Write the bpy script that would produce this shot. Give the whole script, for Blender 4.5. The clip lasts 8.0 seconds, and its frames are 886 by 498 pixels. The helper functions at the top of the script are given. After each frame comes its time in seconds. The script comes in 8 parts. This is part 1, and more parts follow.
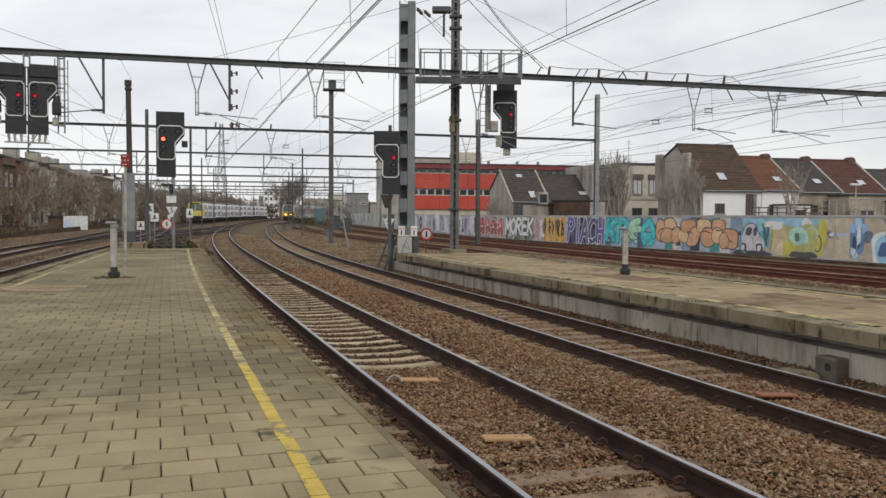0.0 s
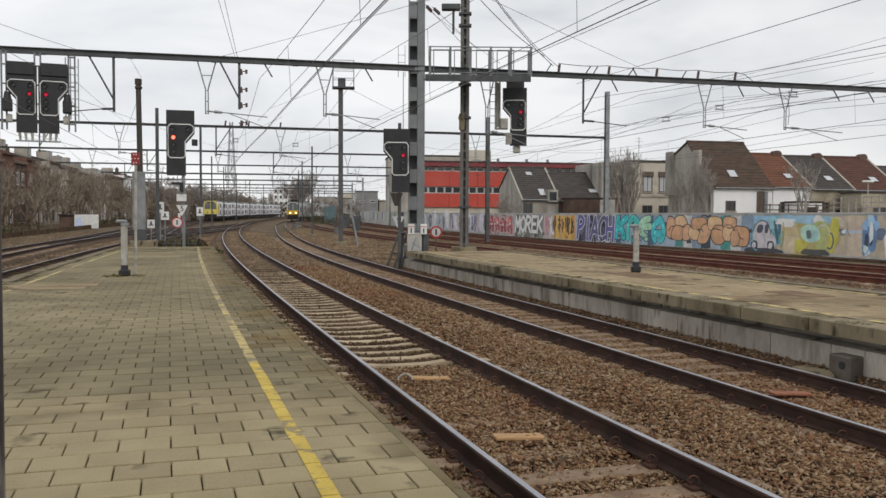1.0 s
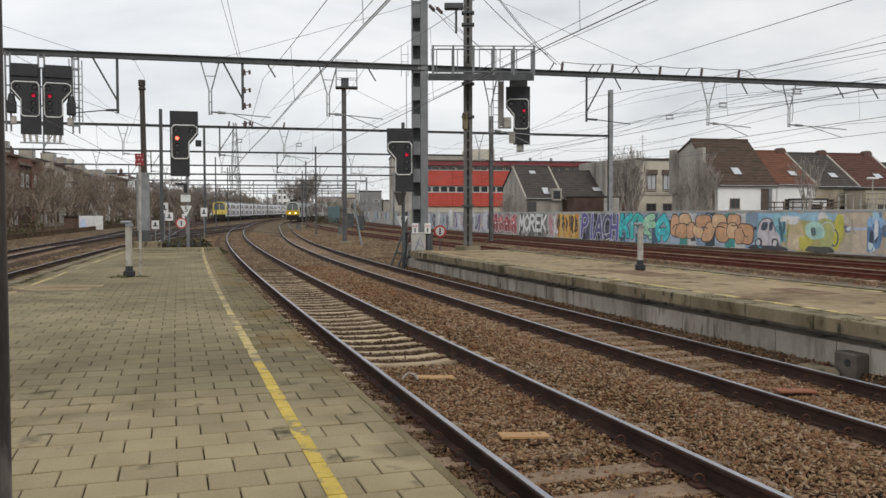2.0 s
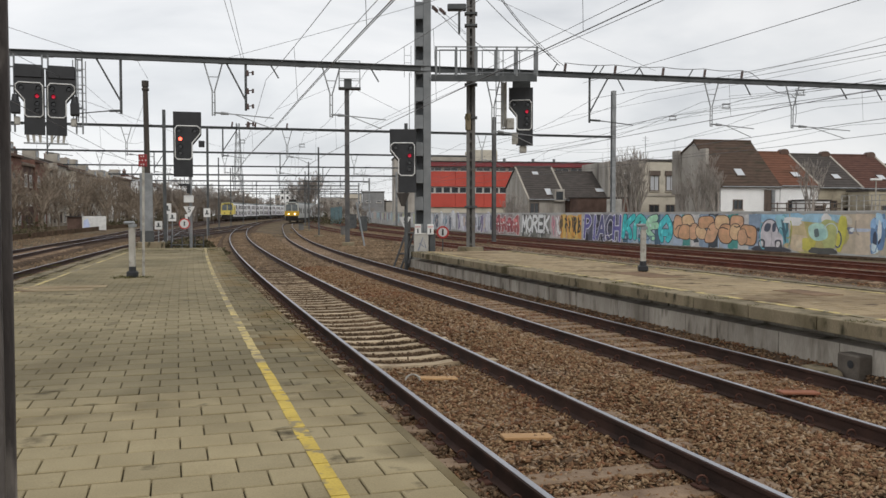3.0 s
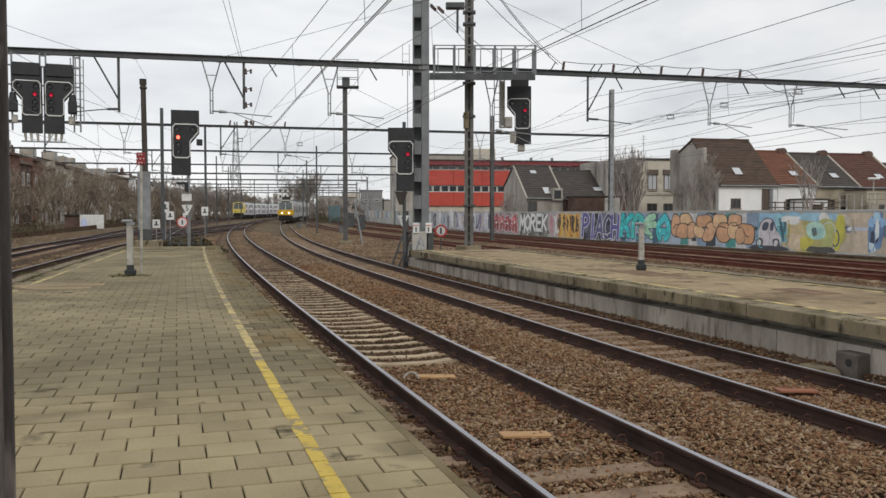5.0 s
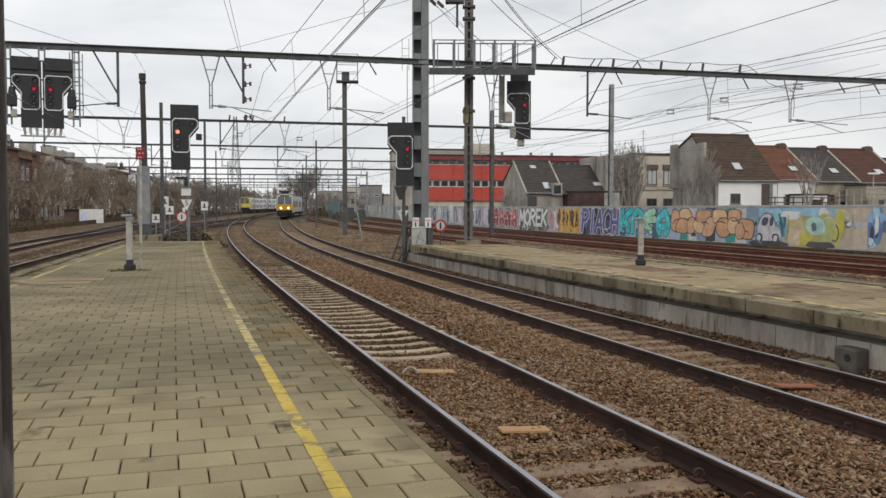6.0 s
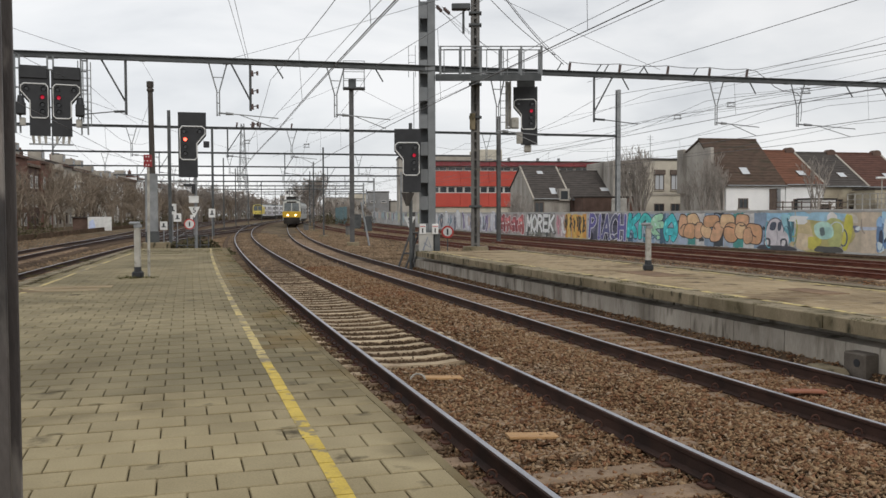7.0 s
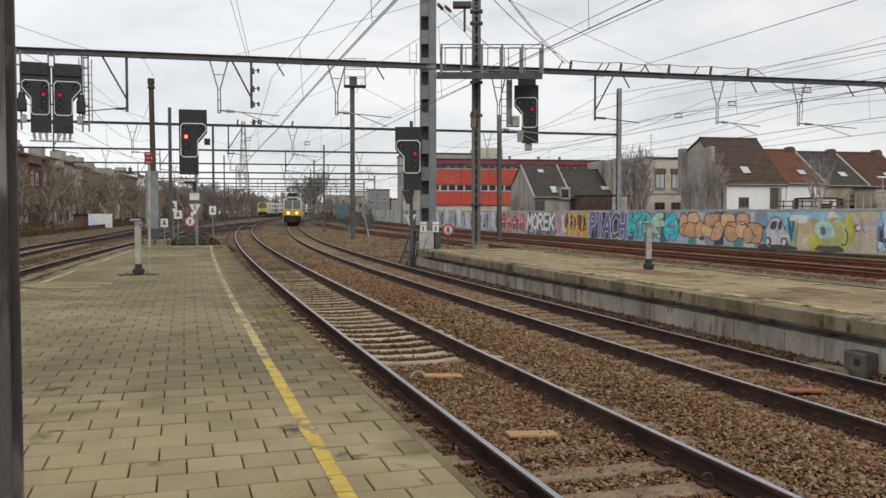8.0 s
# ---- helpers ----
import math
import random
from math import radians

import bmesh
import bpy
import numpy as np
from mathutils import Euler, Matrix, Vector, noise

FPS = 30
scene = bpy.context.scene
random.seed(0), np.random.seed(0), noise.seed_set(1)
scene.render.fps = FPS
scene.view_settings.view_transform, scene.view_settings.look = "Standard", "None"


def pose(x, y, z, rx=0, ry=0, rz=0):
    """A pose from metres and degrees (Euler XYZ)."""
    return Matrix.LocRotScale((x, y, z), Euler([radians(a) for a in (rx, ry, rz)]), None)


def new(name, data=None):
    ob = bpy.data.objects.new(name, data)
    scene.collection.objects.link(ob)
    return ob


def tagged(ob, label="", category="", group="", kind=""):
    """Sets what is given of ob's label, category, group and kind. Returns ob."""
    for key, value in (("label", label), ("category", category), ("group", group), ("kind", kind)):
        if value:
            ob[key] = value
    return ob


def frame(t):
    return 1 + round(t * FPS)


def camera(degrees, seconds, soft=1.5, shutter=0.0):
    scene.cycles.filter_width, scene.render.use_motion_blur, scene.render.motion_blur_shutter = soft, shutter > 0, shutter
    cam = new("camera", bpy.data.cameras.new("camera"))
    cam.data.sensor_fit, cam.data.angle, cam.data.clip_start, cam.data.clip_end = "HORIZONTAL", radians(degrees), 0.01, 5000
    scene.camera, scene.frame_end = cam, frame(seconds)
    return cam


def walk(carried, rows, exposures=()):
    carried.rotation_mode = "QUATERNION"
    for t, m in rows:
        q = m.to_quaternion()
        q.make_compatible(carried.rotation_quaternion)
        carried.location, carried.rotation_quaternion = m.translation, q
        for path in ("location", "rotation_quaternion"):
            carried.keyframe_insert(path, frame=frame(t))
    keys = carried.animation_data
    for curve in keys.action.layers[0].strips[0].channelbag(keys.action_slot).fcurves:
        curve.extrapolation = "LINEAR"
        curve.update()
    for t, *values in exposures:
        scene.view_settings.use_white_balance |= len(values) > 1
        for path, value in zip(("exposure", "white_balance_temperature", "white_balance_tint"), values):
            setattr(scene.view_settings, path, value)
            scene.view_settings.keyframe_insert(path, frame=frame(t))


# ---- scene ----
# ---- camera ----
cam = camera(54.1, 8.0, soft=1.5)
PATH = [
    (0, 0.018, -0.042, 1.871, -1.399, -2.070, -0.342),
    (0.5, 0.007, -0.002, 1.868, -1.130, -2.256, -0.371),
    (1, 0.005, 0.011, 1.866, -0.778, -2.208, -0.240),
    (1.5, 0.006, 0.011, 1.864, -0.641, -2.258, -0.010),
    (3, 0.000, 0.001, 1.869, -0.350, -2.205, 0.017),
    (3.5, 0.003, 0.007, 1.868, -0.458, -1.914, -0.241),
    (4, 0.001, 0.007, 1.864, -0.825, -1.954, -0.486),
    (4.5, -0.008, 0.006, 1.861, -0.473, -2.066, -0.009),
    (6, -0.000, 0.006, 1.864, -0.501, -2.625, -0.066),
    (6.5, 0.003, 0.002, 1.865, -0.343, -2.416, 0.036),
    (7, 0.001, 0.007, 1.863, -0.037, -2.220, 0.182),
    (7.5, 0.006, -0.006, 1.865, 0.035, -2.286, 0.021),
    (8, -0.000, -0.000, 1.865, -0.000, -2.350, -0.000),  
]
walk(cam, [(t, pose(x, y, z, 90 + pitch, roll, yaw)) for t, x, y, z, yaw, pitch, roll in PATH])

# ---- sky and sun: a bright overcast day ----
world = bpy.data.worlds.new("overcast_sky")
scene.world = world
world.use_nodes = True
wn, wl = world.node_tree.nodes, world.node_tree.links
wn.clear()


def wnode(kind, **values):
    n = wn.new(kind)
    for key, value in values.items():
        n.inputs[key].default_value = value
    return n


sky = wn.new("ShaderNodeTexSky")
sky.sky_type, sky.sun_disc = "NISHITA", False
sky.sun_elevation, sky.sun_rotation = radians(38), radians(150)
clear_sky = wnode("ShaderNodeBackground", Strength=0.10)
wl.new(sky.outputs[0], clear_sky.inputs[0])
tc = wn.new("ShaderNodeTexCoord")
stretch = wnode("ShaderNodeMapping", Scale=(1.0, 1.0, 3.2))
wl.new(tc.outputs["Generated"], stretch.inputs[0])
puffs = wnode("ShaderNodeTexNoise", Scale=3.2, Detail=7.0, Roughness=0.52, Distortion=0.35)
wl.new(stretch.outputs[0], puffs.inputs["Vector"])
tones = wn.new("ShaderNodeValToRGB")
tones.color_ramp.elements[0].position, tones.color_ramp.elements[0].color = 0.30, (0.66, 0.68, 0.71, 1)
tones.color_ramp.elements[1].position, tones.color_ramp.elements[1].color = 0.62, (0.955, 0.957, 0.962, 1)
mid = tones.color_ramp.elements.new(0.47)
mid.color = (0.84, 0.853, 0.87, 1)
wl.new(puffs.outputs["Fac"], tones.inputs[0])
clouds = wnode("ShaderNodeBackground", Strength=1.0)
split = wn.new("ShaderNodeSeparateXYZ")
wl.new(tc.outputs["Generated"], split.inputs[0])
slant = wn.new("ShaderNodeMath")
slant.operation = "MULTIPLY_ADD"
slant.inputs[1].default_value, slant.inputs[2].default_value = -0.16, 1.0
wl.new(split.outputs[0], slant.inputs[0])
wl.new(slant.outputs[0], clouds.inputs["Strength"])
wl.new(tones.outputs[0], clouds.inputs[0])
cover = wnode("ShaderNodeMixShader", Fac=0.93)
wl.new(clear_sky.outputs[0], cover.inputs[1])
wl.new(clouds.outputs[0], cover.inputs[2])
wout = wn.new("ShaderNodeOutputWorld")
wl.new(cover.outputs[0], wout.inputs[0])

sun = new("sun", bpy.data.lights.new("sun", "SUN"))
sun.data.energy, sun.data.angle, sun.data.color = 1.05, radians(25), (1.0, 0.96, 0.9)
sun.matrix_world = pose(0, 0, 40, 90 - 38, 0, 30)
scene.view_settings.exposure = 0.0

# ---- materials ----


def mat(name, low, high, scale=4.0, rough=0.8, metal=0.0, bump=0.25, fine=60.0, spots=None, vary=0.0, island=0.0, axes=(1, 1, 1)):
    """Two-scale surface: broad blotches between low and high, fine grain, bump; spots = (colour, scale, from, to)."""
    m = bpy.data.materials.new(name)
    m.use_nodes = True
    nt = m.node_tree
    n, l = nt.nodes, nt.links
    b = n["Principled BSDF"]
    b.inputs["Metallic"].default_value = metal
    if rough >= 0.8:
        b.inputs["Specular IOR Level"].default_value = 0.22
    co = n.new("ShaderNodeTexCoord")
    mp = n.new("ShaderNodeMapping")
    mp.inputs["Scale"].default_value = axes
    own = n.new("ShaderNodeObjectInfo")
    shift = n.new("ShaderNodeVectorMath")
    l.new(co.outputs["Object"], shift.inputs[0])
    l.new(own.outputs["Location"], shift.inputs[1])
    l.new(shift.outputs[0], mp.inputs[0])
    broad = n.new("ShaderNodeTexNoise")
    broad.inputs["Scale"].default_value, broad.inputs["Detail"].default_value = scale, 6
    l.new(mp.outputs[0], broad.inputs["Vector"])
    ramp = n.new("ShaderNodeValToRGB")
    ramp.color_ramp.elements[0].position, ramp.color_ramp.elements[1].position = 0.32, 0.68
    ramp.color_ramp.elements[0].color, ramp.color_ramp.elements[1].color = (*low, 1), (*high, 1)
    l.new(broad.outputs["Fac"], ramp.inputs[0])
    col = ramp.outputs[0]
    grain = n.new("ShaderNodeTexNoise")
    grain.inputs["Scale"].default_value, grain.inputs["Detail"].default_value = fine, 4
    l.new(mp.outputs[0], grain.inputs["Vector"])

    def value_scale(color, source, lo, hi):
        rg = n.new("ShaderNodeMapRange")
        rg.inputs["To Min"].default_value, rg.inputs["To Max"].default_value = lo, hi
        l.new(source, rg.inputs["Value"])
        mx = n.new("ShaderNodeMix")
        mx.data_type, mx.blend_type = "RGBA", "MULTIPLY"
        mx.inputs["Factor"].default_value = 1.0
        l.new(color, mx.inputs["A"])
        l.new(rg.outputs[0], mx.inputs["B"])
        return mx.outputs["Result"]

    col = value_scale(col, grain.outputs["Fac"], 0.72, 1.28)
    if vary:
        info = n.new("ShaderNodeObjectInfo")
        col = value_scale(col, info.outputs["Random"], 1 - vary, 1 + vary)
    if island:
        geo = n.new("ShaderNodeNewGeometry")
        col = value_scale(col, geo.outputs["Random Per Island"], 1 - island, 1 + island)
    for tone, size, lo, hi in ([spots] if spots and isinstance(spots[0], tuple) and len(spots) == 4 and not isinstance(spots[1], tuple) else spots or []):
        sp = n.new("ShaderNodeTexNoise")
        sp.inputs["Scale"].default_value, sp.inputs["Detail"].default_value = size, 5
        l.new(mp.outputs[0], sp.inputs["Vector"])
        rg = n.new("ShaderNodeMapRange")
        rg.inputs["From Min"].default_value, rg.inputs["From Max"].default_value = lo, hi
        l.new(sp.outputs["Fac"], rg.inputs["Value"])
        mx = n.new("ShaderNodeMix")
        mx.data_type = "RGBA"
        l.new(rg.outputs[0], mx.inputs["Factor"])
        l.new(col, mx.inputs["A"])
        mx.inputs["B"].default_value = (*tone, 1)
        col = mx.outputs["Result"]
    l.new(col, b.inputs["Base Color"])
    rr = n.new("ShaderNodeMapRange")
    rr.inputs["To Min"].default_value, rr.inputs["To Max"].default_value = max(0.03, rough - 0.12), min(1, rough + 0.12)
    l.new(broad.outputs["Fac"], rr.inputs["Value"])
    l.new(rr.outputs[0], b.inputs["Roughness"])
    if bump:
        bp = n.new("ShaderNodeBump")
        bp.inputs["Strength"].default_value, bp.inputs["Distance"].default_value = bump, 0.02
        l.new(grain.outputs["Fac"], bp.inputs["Height"])
        l.new(bp.outputs[0], b.inputs["Normal"])
    return m


def glow(name, color, strength):
    m = bpy.data.materials.new(name)
    m.use_nodes = True
    b = m.node_tree.nodes["Principled BSDF"]
    b.inputs["Base Color"].default_value = (*color, 1)
    b.inputs["Emission Color"].default_value = (*color, 1)
    b.inputs["Emission Strength"].default_value = strength
    return m


def glassy(name, color, rough=0.08):
    m = bpy.data.materials.new(name)
    m.use_nodes = True
    b = m.node_tree.nodes["Principled BSDF"]
    b.inputs["Base Color"].default_value = (*color, 1)
    b.inputs["Roughness"].default_value = rough
    b.inputs["Specular IOR Level"].default_value = 0.7
    return m


M = {
    "tile": mat("concrete_tile", (0.225, 0.181, 0.10), (0.345, 0.286, 0.171), 1.2, 0.85, 0, 0.2, 90, [((0.12, 0.096, 0.052), 0.9, 0.58, 0.78), ((0.07, 0.055, 0.03), 2.4, 0.64, 0.73)], vary=0.10, island=0.10),
    "tile_old": mat("darker_tile", (0.150, 0.124, 0.069), (0.268, 0.224, 0.134), 0.5, 0.85, 0, 0.2, 90, [((0.11, 0.088, 0.048), 0.42, 0.54, 0.74), ((0.07, 0.055, 0.03), 1.9, 0.64, 0.74)], vary=0.10, island=0.10),
    "joint": mat("joint_soil", (0.045, 0.036, 0.022), (0.095, 0.078, 0.045), 8, 0.95, 0, 0.3),
    "coping": mat("weathered_concrete", (0.16, 0.13, 0.08), (0.32, 0.265, 0.18), 1.3, 0.88, 0, 0.3, 50, [((0.075, 0.062, 0.03), 1.3, 0.5, 0.68), ((0.045, 0.04, 0.024), 4.5, 0.57, 0.68)], vary=0.14, axes=(1, 1, 0.5)),
    "concrete": mat("concrete", (0.30, 0.285, 0.26), (0.44, 0.425, 0.39), 1.2, 0.85, 0, 0.2, 40, ((0.13, 0.12, 0.10), 0.8, 0.55, 0.8)),
    "stained": mat("stained_concrete", (0.27, 0.24, 0.20), (0.46, 0.42, 0.36), 1.1, 0.9, 0, 0.25, 40, [((0.12, 0.10, 0.075), 2.6, 0.52, 0.70), ((0.055, 0.045, 0.03), 5.0, 0.60, 0.72)], vary=0.12, axes=(1, 1, 0.22)),
    "yellow": mat("yellow_line", (0.43, 0.30, 0.035), (0.58, 0.42, 0.07), 3, 0.7, 0, 0.1, 60, [((0.24, 0.19, 0.09), 9.0, 0.54, 0.64), ((0.26, 0.20, 0.09), 2.6, 0.66, 0.80)]),
    "yellow_worn": mat("worn_yellow_line", (0.44, 0.34, 0.12), (0.56, 0.44, 0.18), 3, 0.75, 0, 0.1, 60, [((0.21, 0.172, 0.10), 1.6, 0.47, 0.60), ((0.19, 0.155, 0.09), 6.0, 0.50, 0.60)]),
    "slab": mat("platform_slab", (0.24, 0.18, 0.105), (0.36, 0.28, 0.172), 0.6, 0.9, 0, 0.25, 30, [((0.13, 0.088, 0.05), 0.5, 0.54, 0.66), ((0.075, 0.05, 0.03), 1.5, 0.62, 0.69), ((0.40, 0.33, 0.22), 2.2, 0.62, 0.74)], island=0.1),
    "ballast": mat("ballast_bed", (0.062, 0.042, 0.028), (0.15, 0.102, 0.068), 1.5, 0.95, 0, 0.9, 16, ((0.035, 0.024, 0.016), 5, 0.5, 0.7)),
    "stone": mat("ballast_stone", (0.158, 0.088, 0.048), (0.305, 0.195, 0.112), 0.4, 0.92, 0, 0.3, 40, [((0.20, 0.082, 0.045), 0.3, 0.52, 0.7), ((0.32, 0.255, 0.19), 0.5, 0.60, 0.72)], island=0.34),
    "rustbox": mat("grimy_brown_concrete", (0.085, 0.072, 0.06), (0.16, 0.138, 0.115), 3.0, 0.9, 0, 0.25, 40),
    "stone_far": mat("weathered_ballast_stone", (0.165, 0.112, 0.07), (0.30, 0.215, 0.14), 0.4, 0.92, 0, 0.3, 40, island=0.3),
    "stone_dark": mat("dark_ballast_stone", (0.092, 0.061, 0.038), (0.18, 0.122, 0.077), 0.4, 0.92, 0, 0.3, 40, island=0.4),
    "rail_side": mat("rusty_rail", (0.035, 0.022, 0.018), (0.075, 0.042, 0.032), 2.5, 0.8, 0.2, 0.2),
    "clip": mat("rusty_clip", (0.06, 0.03, 0.022), (0.12, 0.058, 0.042), 9.0, 0.85, 0.1, 0.2),
    "rail_rust": mat("red_rust_rail", (0.10, 0.034, 0.022), (0.165, 0.06, 0.04), 2.0, 0.85, 0.1, 0.2),
    "tile_edge": mat("mossy_edge_tile", (0.115, 0.092, 0.048), (0.225, 0.182, 0.103), 0.9, 0.88, 0, 0.3, 80, [((0.17, 0.108, 0.034), 0.6, 0.50, 0.68), ((0.065, 0.054, 0.028), 2.4, 0.58, 0.74), ((0.045, 0.038, 0.02), 6.0, 0.64, 0.74)], island=0.16),
    "rail_top": mat("worn_rail_head", (0.30, 0.303, 0.325), (0.45, 0.453, 0.48), 1.2, 0.42, 0.75, 0.02),
    "rail_dull": mat("dull_rail_head", (0.16, 0.13, 0.12), (0.24, 0.20, 0.18), 2, 0.6, 0.4, 0.05),
    "sleeper": mat("wooden_sleeper", (0.15, 0.10, 0.066), (0.30, 0.215, 0.145), 3, 0.9, 0, 0.4, 50, vary=0.22),
    "sleeper_d": mat("dirty_concrete_sleeper", (0.13, 0.09, 0.058), (0.235, 0.17, 0.112), 3, 0.9, 0, 0.3, 50, ((0.07, 0.046, 0.03), 2.2, 0.5, 0.72), vary=0.2),
    "sleeper_c": mat("concrete_sleeper", (0.31, 0.238, 0.155), (0.46, 0.365, 0.25), 3, 0.9, 0, 0.3, 50, ((0.16, 0.115, 0.075), 2.2, 0.58, 0.78), vary=0.16),
    "plank": mat("fresh_plank", (0.34, 0.19, 0.08), (0.47, 0.285, 0.13), 5, 0.75, 0, 0.15, 60, axes=(8, 1, 1)),
    "plank_red": mat("reddish_plank", (0.21, 0.085, 0.05), (0.30, 0.13, 0.08), 5, 0.8, 0, 0.2, 60),
    "steel": mat("dark_steel", (0.055, 0.06, 0.062), (0.10, 0.105, 0.105), 2, 0.6, 0.3, 0.1),
    "galv": mat("galvanised_steel", (0.20, 0.21, 0.215), (0.31, 0.32, 0.325), 2, 0.55, 0.4, 0.08, 30),
    "mast": mat("grey_mast", (0.15, 0.16, 0.165), (0.235, 0.245, 0.25), 1.2, 0.6, 0.3, 0.08, 30),
    "rustdark": mat("dark_weathered_steel", (0.06, 0.06, 0.06), (0.125, 0.122, 0.12), 2.0, 0.7, 0.2, 0.15, 40, ((0.085, 0.07, 0.055), 2.0, 0.6, 0.75)),
    "rustpole": mat("weathered_mast", (0.12, 0.115, 0.108), (0.205, 0.195, 0.182), 1.5, 0.75, 0.2, 0.15, 40, ((0.16, 0.125, 0.08), 2.0, 0.62, 0.75)),
    "brownpole": mat("dark_timber_mast", (0.045, 0.04, 0.036), (0.085, 0.074, 0.064), 2, 0.85, 0, 0.2, axes=(3, 3, 0.3)),
    "black": mat("black_enamel", (0.012, 0.013, 0.015), (0.026, 0.027, 0.03), 3, 0.6, 0, 0.05),
    "white": mat("white_enamel", (0.62, 0.62, 0.60), (0.78, 0.78, 0.76), 2, 0.5, 0, 0.03),
    "redpaint": mat("red_enamel", (0.45, 0.035, 0.03), (0.60, 0.06, 0.05), 3, 0.5, 0, 0.03),
    "column": mat("painted_column", (0.05, 0.043, 0.042), (0.085, 0.074, 0.07), 6, 0.5, 0.2, 0.2, 70, [((0.20, 0.18, 0.165), 9, 0.54, 0.66), ((0.02, 0.018, 0.018), 4, 0.56, 0.66)], axes=(1, 1, 0.3)),
    "wire": mat("overhead_wire", (0.09, 0.09, 0.095), (0.15, 0.15, 0.155), 2, 0.5, 0.4, 0),
    "insul": mat("brown_insulator", (0.05, 0.03, 0.025), (0.09, 0.05, 0.04), 4, 0.3, 0, 0),
    "soil": mat("trackside_soil", (0.09, 0.066, 0.043), (0.185, 0.14, 0.092), 0.35, 0.95, 0, 0.6, 14, [((0.07, 0.058, 0.032), 0.25, 0.52, 0.7), ((0.04, 0.028, 0.019), 1.3, 0.56, 0.68)]),
    "scrub": mat("bare_twigs", (0.165, 0.133, 0.10), (0.30, 0.245, 0.19), 2, 0.9, 0, 0, island=0.45),
    "hedge": mat("dry_hedge", (0.05, 0.047, 0.025), (0.11, 0.095, 0.05), 2, 0.9, 0, 0, island=0.4),
    "moss": mat("moss_tuft", (0.05, 0.049, 0.018), (0.12, 0.11, 0.04), 4, 0.95, 0, 0.3, island=0.4),
    "darkred": mat("dark_red_plate", (0.20, 0.014, 0.018), (0.30, 0.028, 0.03), 6, 0.5, 0, 0.03),
    "rust_slab": mat("rusty_brown_slab", (0.15, 0.092, 0.055), (0.23, 0.15, 0.09), 2, 0.85, 0, 0.2, 40, ((0.10, 0.065, 0.04), 3, 0.5, 0.7)),
    "greypost": mat("aged_white_post", (0.30, 0.285, 0.25), (0.45, 0.43, 0.385), 4, 0.75, 0, 0.1, 50, ((0.18, 0.16, 0.13), 6, 0.55, 0.75)),
    "twig_grey": mat("grey_twigs", (0.25, 0.222, 0.195), (0.38, 0.345, 0.31), 2, 0.9, 0, 0, island=0.3),
    "twig_far": mat("grey_brown_twigs", (0.20, 0.172, 0.148), (0.32, 0.28, 0.245), 2, 0.9, 0, 0, island=0.3),
    "wallc": mat("wall_concrete", (0.46, 0.455, 0.44), (0.60, 0.595, 0.575), 0.7, 0.88, 0, 0.15, 20, ((0.28, 0.275, 0.27), 0.9, 0.54, 0.75)),
}


def stone_colours(m):
    n, l = m.node_tree.nodes, m.node_tree.links
    b = n["Principled BSDF"]
    old = b.inputs["Base Color"].links[0].from_socket
    geo = n.new("ShaderNodeNewGeometry")
    ramp = n.new("ShaderNodeValToRGB")
    ramp.color_ramp.interpolation = "CONSTANT"
    tones = [(0.0, (0.095, 0.045, 0.027)), (0.14, (0.18, 0.095, 0.052)), (0.32, (0.27, 0.175, 0.10)), (0.50, (0.22, 0.145, 0.084)), (0.62, (0.345, 0.248, 0.148)), (0.80, (0.21, 0.092, 0.05)), (0.90, (0.34, 0.275, 0.20))]
    ramp.color_ramp.elements[0].color = (*tones[0][1], 1)
    ramp.color_ramp.elements[1].position, ramp.color_ramp.elements[1].color = tones[-1][0], (*tones[-1][1], 1)
    for p, c in tones[1:-1]:
        ramp.color_ramp.elements.new(p).color = (*c, 1)
    l.new(geo.outputs["Random Per Island"], ramp.inputs[0])
    mx = n.new("ShaderNodeMix")
    mx.data_type = "RGBA"
    mx.inputs["Factor"].default_value = 0.62
    l.new(old, mx.inputs["A"])
    l.new(ramp.outputs[0], mx.inputs["B"])
    l.new(mx.outputs["Result"], b.inputs["Base Color"])


stone_colours(M["stone"])
for key in ("soil", "ballast", "stone", "stone_far", "stone_dark", "joint"):
    M[key].node_tree.nodes["Principled BSDF"].inputs["Specular IOR Level"].default_value = 0.06


# ---- the line of the tracks: one gentle right-hand bend ----


def line_x(s):
    return 2.49 - 0.31 * s + 0.0005 * s * s


def slope(s):
    return -0.31 + 0.001 * s


def heading(s):
    return math.atan(-slope(s))


def rise(s):
    """The line climbs a little beyond the platforms."""
    return 0.0 if s < 60 else 0.00006 * (s - 60) ** 2 if s < 110 else 0.006 * (min(s, 320) - 85)


def place(s, off, z=0.0):
    a = heading(s)
    return Vector((line_x(s) + math.cos(a) * off, s + math.sin(a) * off, z + rise(s)))


def local(s, off, z=0.0, turn=0.0):
    """A pose on the line: x across to the right, y along the track."""
    return Matrix.Translation(place(s, off, z)) @ Matrix.Rotation(heading(s) + turn, 4, "Z")


def smooth(a, b, x):
    u = min(1.0, max(0.0, (x - a) / (b - a)))
    return u * u * (3 - 2 * u)


def off_t1(s):
    return 0.7525


def off_t2(s):
    return 4.85 + 1.9 * smooth(30, 125, s) + 0.0011 * max(0.0, min(s, 225) - 160) ** 2 + 0.143 * max(0.0, s - 225)


def off_l1(s):
    return -6.95 + 0.042 * (min(s, 62) - 30) - 3.0 * smooth(62, 165, s)


